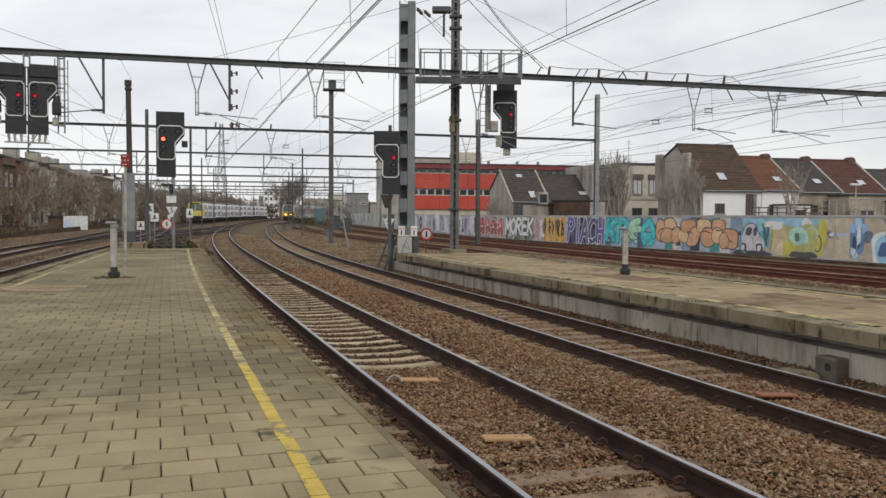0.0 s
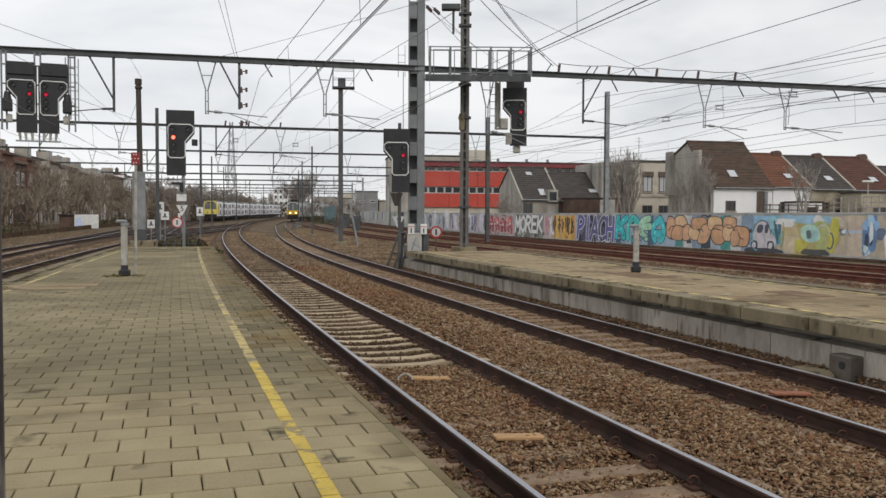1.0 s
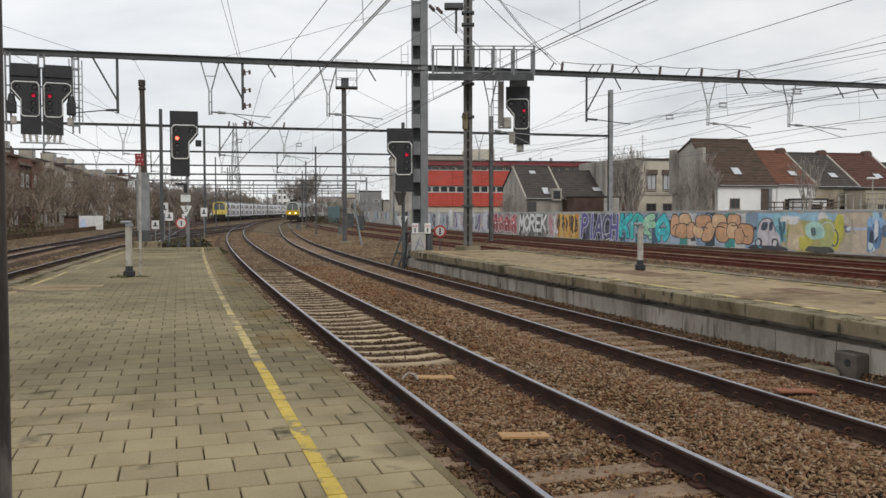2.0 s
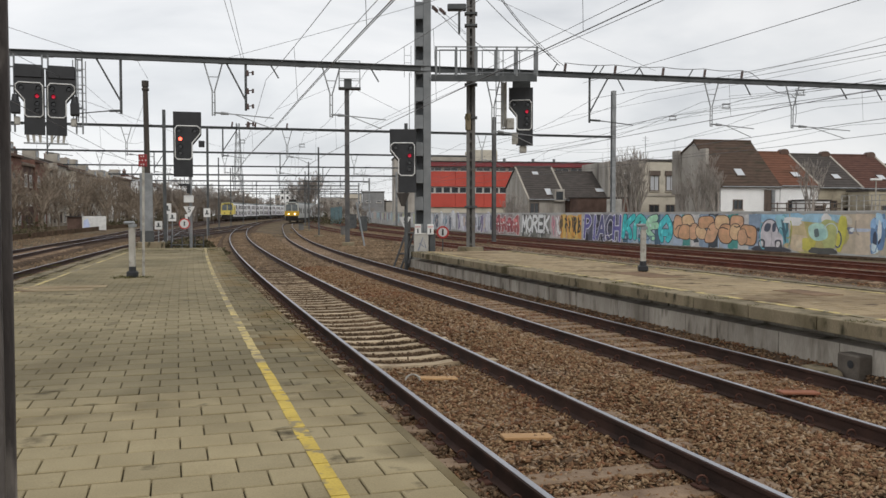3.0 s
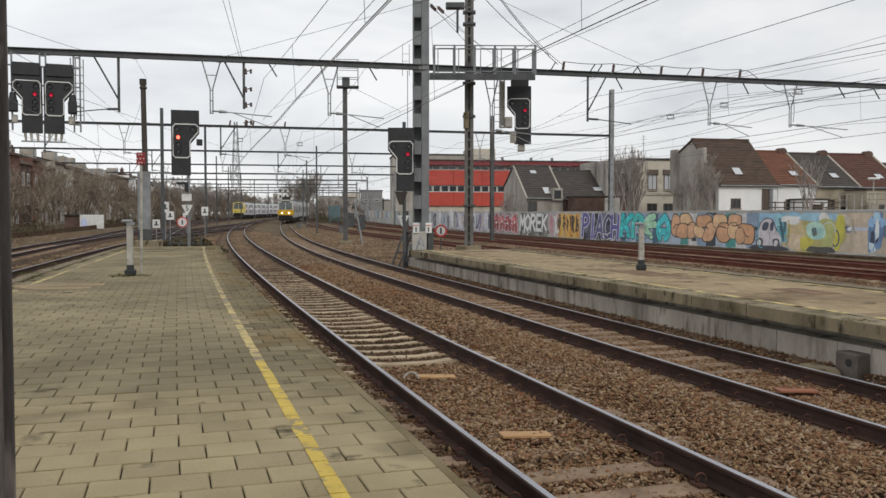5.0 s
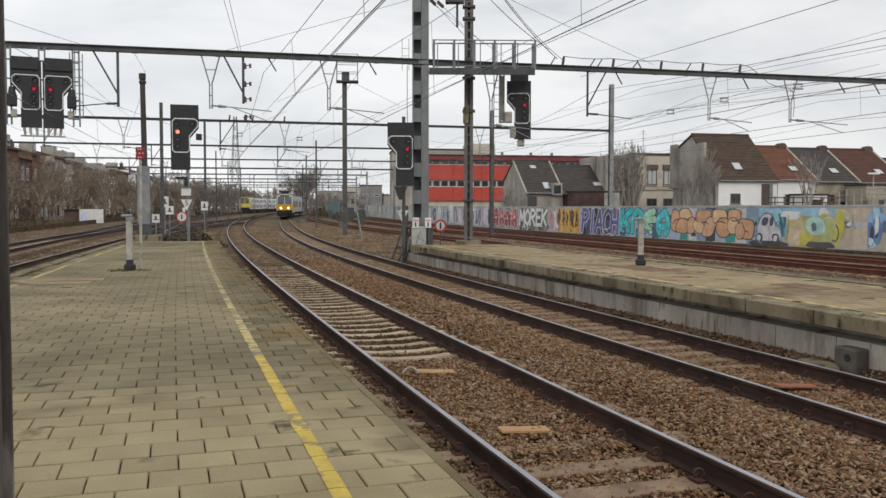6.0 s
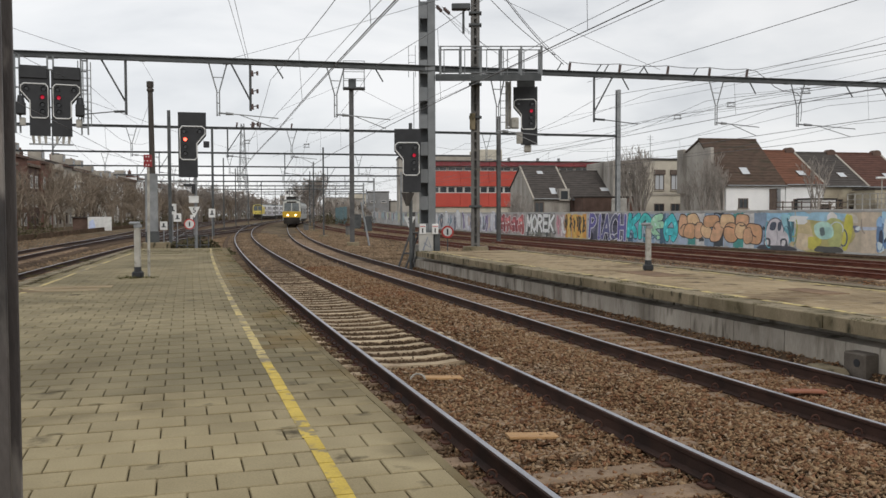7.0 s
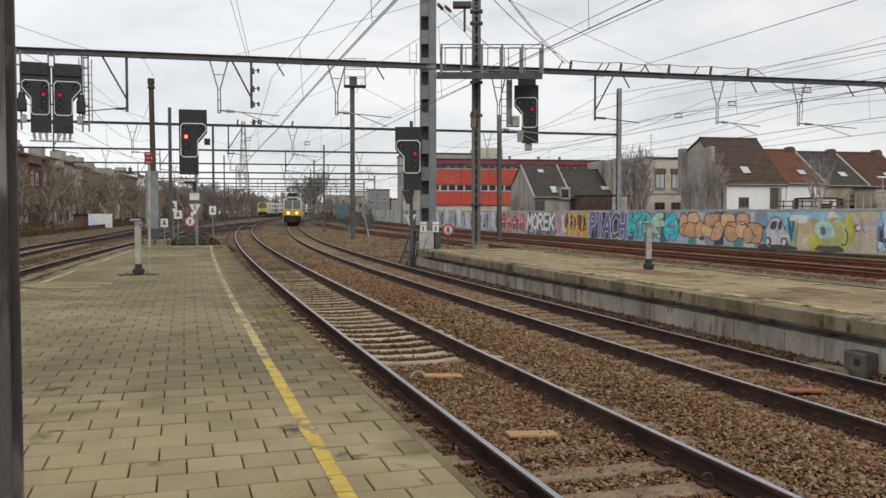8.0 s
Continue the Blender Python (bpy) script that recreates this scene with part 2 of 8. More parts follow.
def off_l2(s):
    return -10.9 + 0.006 * (s - 40) - 2.4 * smooth(62, 165, s)


def off_r1(s):
    return 14.95 - 3.6 * smooth(45, 150, s)


def off_r2(s):
    return 20.25 - 4.2 * smooth(45, 170, s)


def off_r3(s):
    return 24.45 - 3.8 * smooth(60, 190, s)


Z_T1, Z_T2, Z_P1, Z_P2, Z_GROUND = 0.0, -0.16, 0.365, 0.43, -0.36

# ---- mesh helpers ----


def box(bm, x0, x1, y0, y1, z0, z1, bevel=0.0, m=None):
    vs = [bm.verts.new(Vector((x, y, z)) if m is None else m @ Vector((x, y, z))) for x in (x0, x1) for y in (y0, y1) for z in (z0, z1)]
    fs = [bm.faces.new([vs[i] for i in q]) for q in ((0, 1, 3, 2), (4, 6, 7, 5), (0, 4, 5, 1), (2, 3, 7, 6), (0, 2, 6, 4), (1, 5, 7, 3))]
    if bevel:
        es = list({e for f in fs for e in f.edges})
        bmesh.ops.bevel(bm, geom=es, offset=bevel, segments=1, affect="EDGES")


def rod(bm, a, b, r, seg=6, r2=None, caps=True):
    a, b = Vector(a), Vector(b)
    d = b - a
    if d.length < 1e-6:
        return
    q = d.to_track_quat("Z", "Y")
    r2 = r if r2 is None else r2
    ring = [[bm.verts.new(p + q @ Vector((math.cos(t) * rr, math.sin(t) * rr, 0))) for t in (2 * math.pi * k / seg for k in range(seg))] for p, rr in ((a, r), (b, r2))]
    for k in range(seg):
        j = (k + 1) % seg
        bm.faces.new((ring[0][k], ring[0][j], ring[1][j], ring[1][k]))
    if caps:
        bm.faces.new(ring[0][::-1])
        bm.faces.new(ring[1])


def tube(bm, points, r, seg=5):
    """A round wire through the points."""
    points = [Vector(p) for p in points]
    rings = []
    for k, p in enumerate(points):
        d = points[min(k + 1, len(points) - 1)] - points[max(k - 1, 0)]
        q = d.to_track_quat("Z", "Y")
        rings.append([bm.verts.new(p + q @ Vector((math.cos(t) * r, math.sin(t) * r, 0))) for t in (2 * math.pi * i / seg for i in range(seg))])
    for a, b in zip(rings, rings[1:]):
        for k in range(seg):
            j = (k + 1) % seg
            bm.faces.new((a[k], a[j], b[j], b[k]))


def ibeam(bm, x, r, z0, z1, t=0.03):
    """An upright H-section as one solid."""
    pts = [(-r, -r), (r, -r), (r, -r + t), (t / 2, -r + t), (t / 2, r - t), (r, r - t), (r, r), (-r, r), (-r, r - t), (-t / 2, r - t), (-t / 2, -r + t), (-r, -r + t)]
    rows = [[bm.verts.new((x + u, v, z)) for u, v in pts] for z in (z0, z1)]
    for k in range(12):
        j = (k + 1) % 12
        bm.faces.new((rows[0][k], rows[0][j], rows[1][j], rows[1][k]))
    bm.faces.new(rows[0])
    bm.faces.new(rows[1])


def prism(bm, outline, y0, y1, m=None):
    """An outline in x, z pushed from y0 to y1."""
    rows = [[bm.verts.new(Vector((x, y, z)) if m is None else m @ Vector((x, y, z))) for x, z in outline] for y in (y0, y1)]
    n = len(outline)
    for k in range(n):
        j = (k + 1) % n
        bm.faces.new((rows[0][k], rows[1][k], rows[1][j], rows[0][j]))
    bm.faces.new(rows[0])
    bm.faces.new(rows[1][::-1])


def sweep(bm, profile, stations, off, z=0.0, closed=True):
    """A profile of (across, up) carried along the line at stations; off(s) gives its offset."""
    rows = []
    for s in stations:
        a = heading(s)
        o = off(s)
        rows.append([bm.verts.new((line_x(s) + math.cos(a) * (o + u), s + math.sin(a) * (o + u), z + v + rise(s))) for u, v in profile])
    n = len(profile)
    for r0, r1 in zip(rows, rows[1:]):
        for k in range(n if closed else n - 1):
            j = (k + 1) % n
            bm.faces.new((r0[k], r1[k], r1[j], r0[j]))
    if closed and n > 2:
        bm.faces.new(rows[0])
        bm.faces.new(rows[-1][::-1])


def stations(s0, s1, near=1.5):
    out, s = [], s0
    while s < s1 - 0.01:
        out.append(s)
        s += near + max(0.0, s - 20) * 0.04
    return out + [s1]


def finish(name, bm, material, smooth_shade=False):
    bmesh.ops.recalc_face_normals(bm, faces=bm.faces)
    me = bpy.data.meshes.new(name)
    bm.to_mesh(me)
    bm.free()
    mats = material if isinstance(material, (list, tuple)) else [material]
    for k in mats:
        me.materials.append(k)
    if smooth_shade:
        me.polygons.foreach_set("use_smooth", [True] * len(me.polygons))
    return me


def part(name, bm, material, parent=None, label="", m=None, smooth_shade=False):
    ob = new(name, finish(name, bm, material, smooth_shade))
    if parent is not None:
        ob.parent = parent
    if m is not None:
        ob.matrix_basis = m
    if label:
        tagged(ob, label)
    return ob


def thing(name, label, category, m=None, group="", kind=""):
    ob = new(name)
    if m is not None:
        ob.matrix_basis = m
    return tagged(ob, label, category, group, kind)


B = bmesh.new

# ---- ground ----
bm = B()
xs = [-2500, -800, -250, -90, -45, -20, -10, 0, 10, 20, 30, 60, 150, 500, 2500]
ys = [-400, -60, -12, 0, 12, 24, 40, 60, 70, 80, 90, 100, 110, 130, 160, 200, 260, 320, 600, 1500, 4000]
grid = [[bm.verts.new((x, y, Z_GROUND + rise(min(y, 320)))) for x in xs] for y in ys]
for r0, r1 in zip(grid, grid[1:]):
    for k in range(len(xs) - 1):
        bm.faces.new((r0[k], r0[k + 1], r1[k + 1], r1[k]))
tagged(part("ground", bm, M["soil"]), "brown trackside soil and cinders, level", "ground", kind="structure")

# ---- tracks ----
RAIL = [(-0.07, -0.172), (0.07, -0.172), (0.07, -0.160), (0.012, -0.142), (0.011, -0.05), (0.034, -0.036), (0.036, -0.008), (0.024, 0.0), (-0.024, 0.0), (-0.036, -0.008), (-0.034, -0.036), (-0.011, -0.05), (-0.012, -0.142), (-0.07, -0.160)]


def track(name, label, off, z, s0, s1, wood_from, shiny=True, sleepers_to=90, stone_sleeper=False, bed_top=-0.235):
    t = thing(name, label, "railway track", kind="structure")
    st = stations(s0, s1)
    bm = B()
    sweep(bm, [(-2.0, -0.55), (-1.55, bed_top), (1.55, bed_top), (2.0, -0.55)], st, off, z)
    part("ballast_bed", bm, M["ballast"], t, "brown stone ballast bed")
    for side in (-0.7525, 0.7525):
        bm = B()
        sweep(bm, RAIL, st, lambda s: off(s) + side, z)
        part("rail", bm, M["rail_side"] if shiny else M["rail_rust"], t, "rusty steel rail")
        bm = B()
        sweep(bm, [(-0.027, -0.008), (0.027, -0.008), (0.024, 0.0022), (-0.024, 0.0022)], st, lambda s: off(s) + side, z)
        part("rail_head", bm, M["rail_top"] if shiny else M["rail_dull"], t, "polished running surface" if shiny else "dull running surface")
    wood = B()
    box(wood, -1.3, 1.3, -0.125, 0.125, -0.30, -0.176, 0.012)
    wood_me = finish("sleeper", wood, M["sleeper"])
    conc = B()
    prism(conc, [(-1.26, -0.34), (1.26, -0.34), (1.26, -0.185), (1.0, -0.172), (0.55, -0.172), (0.3, -0.198), (-0.3, -0.198), (-0.55, -0.172), (-1.0, -0.172), (-1.26, -0.185)], -0.12, 0.12)
    bmesh.ops.recalc_face_normals(conc, faces=conc.faces)
    bmesh.ops.bevel(conc, geom=[e for e in conc.edges if e.verts[0].co.y * e.verts[1].co.y > 0 and e.verts[0].co.z > -0.3], offset=0.02, segments=2, affect="EDGES")
    conc_me = finish("sleeper", conc, M["sleeper_c"])
    dirty_me = conc_me.copy()
    dirty_me.materials[0] = M["sleeper_d"]
    s = max(s0, -10.0 if stone_sleeper else 2.0)
    rnd = random.Random(7)
    while s < min(s1, sleepers_to):
        me = wood_me if not stone_sleeper or s <= wood_from else dirty_me if s > 30 + rnd.uniform(-6, 6) else conc_me
        ob = new("sleeper", me)
        ob.parent = t
        ob.matrix_basis = local(s, off(s) + rnd.uniform(-0.02, 0.02), z + rnd.uniform(-0.012, 0.004), rnd.uniform(-0.012, 0.012))
        s += 0.573
    return t


def rail_clips(t, off, z, s0, s1):
    bm = B()
    for side in (-1, 1):
        for k in (-1, 1):
            base_x = side * 0.7525 + k * 0.085
            box(bm, base_x - 0.06, base_x + 0.06, -0.07, 0.07, -0.178, -0.162)
            tube(bm, [(base_x + k * 0.01 + 0.034 * math.cos(a), 0.012 * a - 0.03, -0.118 + 0.036 * math.sin(a)) for a in (0.55 * j - 0.6 for j in range(12))], 0.0095)
    me = finish("clip_set", bm, M["clip"])
    s = s0
    while s < s1:
        ob = new("clip_set", me)
        ob.parent = t
        ob.matrix_basis = local(s, off(s), z)
        s += 0.573


track_1 = track("track_1", "near track with shiny rails on sleepers in brown ballast", off_t1, Z_T1, -14, 320, 10.9, True, 95, True, -0.262)
rail_clips(track_1, off_t1, Z_T1, 3.178, 30)
track_2 = track("track_2", "middle track with shiny rails beside the far platform", off_t2, Z_T2, -14, 330, 0, True, 80, False, -0.30)
rail_clips(track_2, off_t2, Z_T2, 5.6, 18)
track("track_3", "track with worn rails beyond the platform", off_l1, -0.02, -14, 430, 0, True, 60)
track("track_4", "outer track with rusty rails in brown ballast", off_l2, 0.0, -14, 320, 0, True, 60)
track("track_5", "rusty track beyond the far platform", off_r1, -0.1, -14, 330, 0, False, 70)
track("track_6", "rusty track near the painted wall", off_r2, -0.1, -14, 330, 0, False, 60)
track("track_8", "crossover track with shiny rails linking two tracks", lambda s: -6.2 + 6.95 * smooth(72, 165, s), 0.004, 74, 165, 0, True, 60)
track("track_9", "crossover track with shiny rails linking two tracks", lambda s: off_l1(s) + (0.7525 - off_l1(s)) * smooth(58, 122, s), 0.007, 60, 122, 0, True, 60)
track("track_10", "crossover track with shiny rails linking the outer tracks", lambda s: off_l2(s) + (off_l1(s) - off_l2(s)) * smooth(64, 118, s), 0.005, 64, 118, 0, True, 60)
track("track_7", "dark track along the foot of the painted wall", off_r3, -0.1, -14, 330, 0, False, 60)

# ---- platforms ----
P1_END, P2_END = 41.5, 33.2


def off_p1_left(s):
    return -6.15 + 0.042 * (s - 18)


bm = B()
st = stations(-14, P1_END, 1.2)
rows = []
for s in st:
    a, b = off_p1_left(s) + 0.02, -0.84
    rows.append([bm.verts.new(place(s, o, z)) for o, z in ((a, -0.5), (a, Z_P1 - 0.03), (b, Z_P1 - 0.03), (b, -0.5))])
for r0, r1 in zip(rows, rows[1:]):
    for k in range(4):
        bm.faces.new((r0[k], r1[k], r1[(k + 1) % 4], r0[(k + 1) % 4]))
bm.faces.new(rows[0])
bm.faces.new(rows[-1])
platform_1 = tagged(part("platform", bm, M["joint"]), "paved platform with a yellow safety line on each side", "platform", kind="structure")
bm = B()
sweep(bm, [(-0.02, -0.45), (0.035, -0.45), (0.035, Z_P1 - 0.02), (-0.02, Z_P1 - 0.02)], st, lambda s: -0.84)
part("edge_wall", bm, M["stained"], platform_1, "grimy concrete edge")

bm = B()
st2 = stations(-14, P2_END, 1.2)
sweep(bm, [(0.45, -0.6), (0.45, Z_P2 - 0.2), (4.1, Z_P2 - 0.2), (4.1, -0.6)], st2, lambda s: 6.4)
platform_2 = tagged(part("platform", bm, M["stained"]), "weathered concrete platform between the tracks, stained face", "platform", kind="structure")


def coping(name_part, s0, s1, off, z, u0, u1, parent, material, step, gap=0.012):
    """Edge slabs laid end to end, each its own piece."""
    s = s0
    rnd = random.Random(11)
    while s < s1 - 0.1:
        e = min(s + step, s1)
        bm = B()
        sweep(bm, [(u0, z - 0.2), (u1, z - 0.2), (u1, z - 0.012), (u1 + (0.012 if u1 < u0 else -0.012), z), (u0, z)], [s + gap, (s + e) / 2, e - gap], off, rnd.uniform(-0.004, 0.004))
        part(name_part, bm, material, parent)
        s = e


# the far platform: deck, overhanging lip, wall joints, worn lines
bm = B()
sweep(bm, [(0.465, Z_P2 - 0.19), (0.465, Z_P2 - 0.016), (4.05, Z_P2 - 0.016), (4.05, Z_P2 - 0.19)], st2, lambda s: 6.4)
part("deck", bm, M["joint"], platform_2, "dark joint bed under the paving")
coping("coping_stone", 0.0, P2_END, lambda s: 6.4, Z_P2, 0.46, 0.0, platform_2, M["coping"], 1.5)
coping("coping_stone", 6.0, P2_END, lambda s: 6.4, Z_P2, 4.06, 4.42, platform_2, M["coping"], 1.5)
bm = B()
sweep(bm, [(-0.02, -0.6), (-0.02, -0.36), (0.12, -0.27), (0.165, -0.27), (0.165, -0.6)], st2, lambda s: 6.4)
part("footing", bm, M["ballast"], platform_2, "rough dirty footing")
for k in range(24):
    s = 4.0 + k * 1.25
    bm = B()
    sweep(bm, [(0.17, -0.3), (0.17, Z_P2 - 0.36), (0.44, Z_P2 - 0.33), (0.44, -0.3)], [s, s + 0.6, s + 1.235], lambda q: 6.4)
    part("wall_panel", bm, M["stained"], platform_2)
for u in (0.57, 3.72):
    bm = B()
    rnd = random.Random(int(u * 100))
    s = 4.0
    while s < P2_END - 0.5:
        ln = rnd.uniform(0.8, 3.0)
        w = rnd.uniform(0.06, 0.09)
        sweep(bm, [(u - w, Z_P2), (u + w, Z_P2), (u + w, Z_P2 + 0.003), (u - w, Z_P2 + 0.003)], [s, s + ln / 2, min(s + ln, P2_END - 0.3)], lambda q: 6.4)
        s += ln + rnd.uniform(0.02, 0.5)
    part("safety_line", bm, M["yellow_worn"], platform_2, "worn broken yellow line")
for s, o, w, l in ((18.7, 8.55, 0.9, 2.0), (13.6, 8.9, 0.6, 1.2)):
    bm = B()
    box(bm, -w / 2, w / 2, -l / 2, l / 2, -0.02, 0.006, 0.004, local(s, o, Z_P2))
    part("cover_slab", bm, M["rust_slab"], platform_2, "reddish rusty cover slab")
box_unit = thing("drain_box", "stained concrete junction box with a round hole at a platform wall", "junction box", local(9.85, 6.47, -0.14))
bm = B()
box(bm, -0.13, 0.14, -0.2, 0.2, -0.22, 0.13, 0.02)
part("body", bm, M["rustbox"], box_unit)
# black disc on the solid face imitates the dark inside of a hole
bm = B()
rod(bm, (-0.138, -0.06, 0.0), (-0.12, -0.06, 0.0), 0.055, 14)
part("opening", bm, M["black"], box_unit, "black disc standing in for a shaded hole")
bm = B()
box(bm, -0.4, -0.05, -0.75, -0.12, -0.36, -0.14, 0.07)
tagged(part("concrete_lump", bm, M["coping"], m=local(10.6, 6.42, -0.1)), "rough broken concrete lump at the platform foot", "rubble")

# ---- planks left between the rails ----
for s, off, z, ln, turn, key, label in ((10.5, 0.72, -0.165, 0.26, 1.45, "plank", "fresh pale plank lying between the rails"), (7.65, 0.68, -0.165, 0.245, 1.45, "plank", "fresh pale plank lying between the rails"), (9.05, 4.85, Z_T2 - 0.135, 0.26, 1.4, "plank_red", "reddish plank lying between the rails")):
    bm = B()
    box(bm, -0.09, 0.09, -ln, ln * 0.9, 0, 0.03, 0.006)
    tagged(part("plank", bm, M[key], m=local(s, off, z, turn) @ pose(0, 0, 0, 2, 1, 0)), label, "plank")
for s, off in ((10.15, 0.33), (8.9, -0.9)):
    bm = B()
    tube(bm, [(0.16, 0.3, 0.06), (0.1, 0.15, 0.09)] + [(0.09 * math.cos(a), 0.02 * a, 0.05 + 0.10 * math.sin(a)) for a in (0.35 * j for j in range(1, 9))], 0.012)
    tagged(part("bent_cable", bm, M["greypost"], m=local(s, off, -0.17)), "short bent whitish cable end in the ballast", "cable")

# ---- signals ----
LAMP_OFF = glassy("dark_lens", (0.02, 0.02, 0.022))
LAMP_RED = glow("red_lens", (1.0, 0.10, 0.06), 4.5)
LAMP_DIM = glow("dim_red_lens", (0.75, 0.02, 0.06), 0.5)


def signal_head(owner, m, k, mirror, lit, hood_box=True):
    """A black board with a white flag-shaped border and lamps; k is metres per unit (board 48 wide)."""
    f = -1 if mirror else 1
    bm = B()
    prism(bm, [(f * x * k, z * k) for x, z in ((24, 115), (24, 74), (9, 56), (9, 0), (-24, 0), (-24, 115))], -0.06, 0.06)
    board = part("board", bm, M["black"], owner, "matt black signal board", m)
    bm = B()
    ring = [(-21, 85), (-17, 90), (17, 90), (22, 86), (22, 77), (8, 60), (8, 35), (4, 31), (-17, 31), (-21, 35)]
    tube(bm, [(f * x * k, -0.075, z * k) for x, z in ring + ring[:2]], 1.15 * k, 6)
    part("border", bm, M["white"], board, "white reflective border")
    for i, (x, z) in enumerate(((-14, 81), (13, 81), (-12, 67), (-12, 54), (-12, 42))):
        bm = B()
        rod(bm, (f * x * k, -0.06, z * k), (f * x * k, -0.09, z * k), 3.1 * k, 14)
        part("lens", bm, lit[1] if i == lit[0] else LAMP_OFF, board, "glowing red lamp" if i == lit[0] else "")
        bm = B()
        c = Vector((f * x * k, 0, z * k))
        arc = [c + Vector((math.cos(a) * 4.4 * k, 0, math.sin(a) * 4.4 * k)) for a in (math.pi * (j / 8 * 1.1 - 0.05) for j in range(9))]
        vs = [[bm.verts.new(p + Vector((0, y, 0))) for p in arc] for y in (-0.06, -0.24)]
        for j in range(8):
            bm.faces.new((vs[0][j], vs[0][j + 1], vs[1][j + 1], vs[1][j]))
        hood = part("hood", bm, M["black"], board)
        hood.modifiers.new("thick", "SOLIDIFY").thickness = 0.012
    return board


def ladder(owner, m, w, h, step=0.3, r=0.02):
    bm = B()
    for x in (-w / 2, w / 2):
        rod(bm, (x, 0, 0), (x, 0, h), r, 5)
    n = int(h / step)
    for j in range(1, n):
        rod(bm, (-w / 2, 0, j * step), (w / 2, 0, j * step), r * 0.7, 4)
    part("ladder", bm, M["galv"], owner, "galvanised ladder", m)


def facing(x, y, z):
    """Stands at a place and faces back along the line."""
    return Matrix.Translation((x, y, z)) @ Matrix.Rotation(math.atan2(-x, y) * 0.9, 4, "Z")


def plate(owner, name, outline, m, material, label, y0=-0.02, y1=0.0):
    bm = B()
    prism(bm, outline, y0, y1)
    return part(name, bm, material, owner, label, m)


def disc(r, n=20, cx=0.0, cz=0.0):
    return [(cx + r * math.cos(2 * math.pi * j / n), cz + r * math.sin(2 * math.pi * j / n)) for j in range(n)]


# signal at the platform's end
S1 = facing(-12.13, 42.3, 0.0)
sig = thing("signal", "tall black railway signal with white border showing red at platform end", "railway signal", S1)
signal_head(sig, pose(0.0, 0, 3.75), 0.0273, False, (2, LAMP_RED))
bm = B()
rod(bm, (0.12, 0.1, -0.3), (0.12, 0.1, 6.6), 0.075, 10)
part("post", bm, M["galv"], sig)
bm = B()
box(bm, -0.42, 0.12, -0.28, 0.05, 3.3, 3.42, 0.02)
box(bm, -0.05, 0.12, -0.3, 0.05, 2.95, 3.4, 0.02)
part("marker_lamp", bm, M["black"], sig, "small black lamp box")
bm = B()
box(bm, 0.52, 0.8, -0.15, 0.1, 5.2, 5.5, 0.02)
part("side_box", bm, M["black"], sig)
bm = B()
box(bm, -0.2, 0.26, -0.1, 0.0, 2.5, 2.85, 0.02)
part("relay_box", bm, M["white"], sig, "pale plate below the lamps")
plate(sig, "speed_sign", [(-0.27, 2.32), (0.27, 2.32), (0.0, 1.78)], pose(0.05, -0.1, 0), M["white"], "white triangular sign with a black figure")
tri_text = bpy.data.curves.new("figure", "FONT")
tri_text.body, tri_text.size, tri_text.extrude, tri_text.align_x = "5", 0.36, 0.004, "CENTER"
letter = new("figure", tri_text)
letter.data.materials.append(M["black"])
letter.parent, letter.matrix_basis = sig, pose(0.05, -0.126, 2.03, 90, 0, 0)
tagged(letter, "black figure 5")
rnd_disc = plate(sig, "round_sign", disc(0.26, 24, -0.18, 1.48), pose(0, -0.14, 0), M["redpaint"], "round white sign with a red rim")
plate(rnd_disc, "sign_face", disc(0.205, 24, -0.18, 1.48), pose(0, -0.024, 0), M["white"], "white face")
plate(rnd_disc, "sign_bar", [(-0.21, 1.37), (-0.15, 1.37), (-0.15, 1.59), (-0.21, 1.59)], pose(0, -0.05, 0), M["black"], "dark bar")
bm = B()
for x in (-0.8, -0.3, 0.3, 0.7):
    rod(bm, (x, 0.1, -0.35), (x, 0.1, 0.95), 0.03, 5)
for z in (0.0, 0.45, 0.9):
    rod(bm, (-0.85, 0.1, z), (0.75, 0.1, z), 0.022, 5)
part("base_frame", bm, M["steel"], sig, "dark steel base frame")

# tall mast with its grey cable casing at the platform's end
pm = thing("catenary_mast", "brown timber mast with a grey cable casing at a platform end", "mast", facing(-14.6, 44.0, 0))
bm = B()
rod(bm, (0, 0, -0.4), (-0.1, 0, 8.6), 0.16, 10, 0.13)
rod(bm, (-0.1, 0, 8.35), (-0.1, 0, 8.64), 0.17, 10)
box(bm, -0.26, 0.08, -0.18, 0.18, 8.15, 8.27, 0.02)
part("pole", bm, M["brownpole"], pm)
bm = B()
box(bm, -0.42, 0.20, -0.35, -0.16, 1.1, 4.0, 0.02)
part("cable_casing", bm, M["galv"], pm, "grey sheet-metal cable casing")
bm = B()
box(bm, -0.42, 0.24, -0.36, -0.1, 0.3, 1.1, 0.02)
part("casing_foot", bm, M["steel"], pm, "darker casing foot")
bm = B()
box(bm, -0.6, 0.75, -0.6, 0.5, -0.4, 0.55, 0.04)
part("foundation", bm, M["coping"], pm, "concrete foundation block")


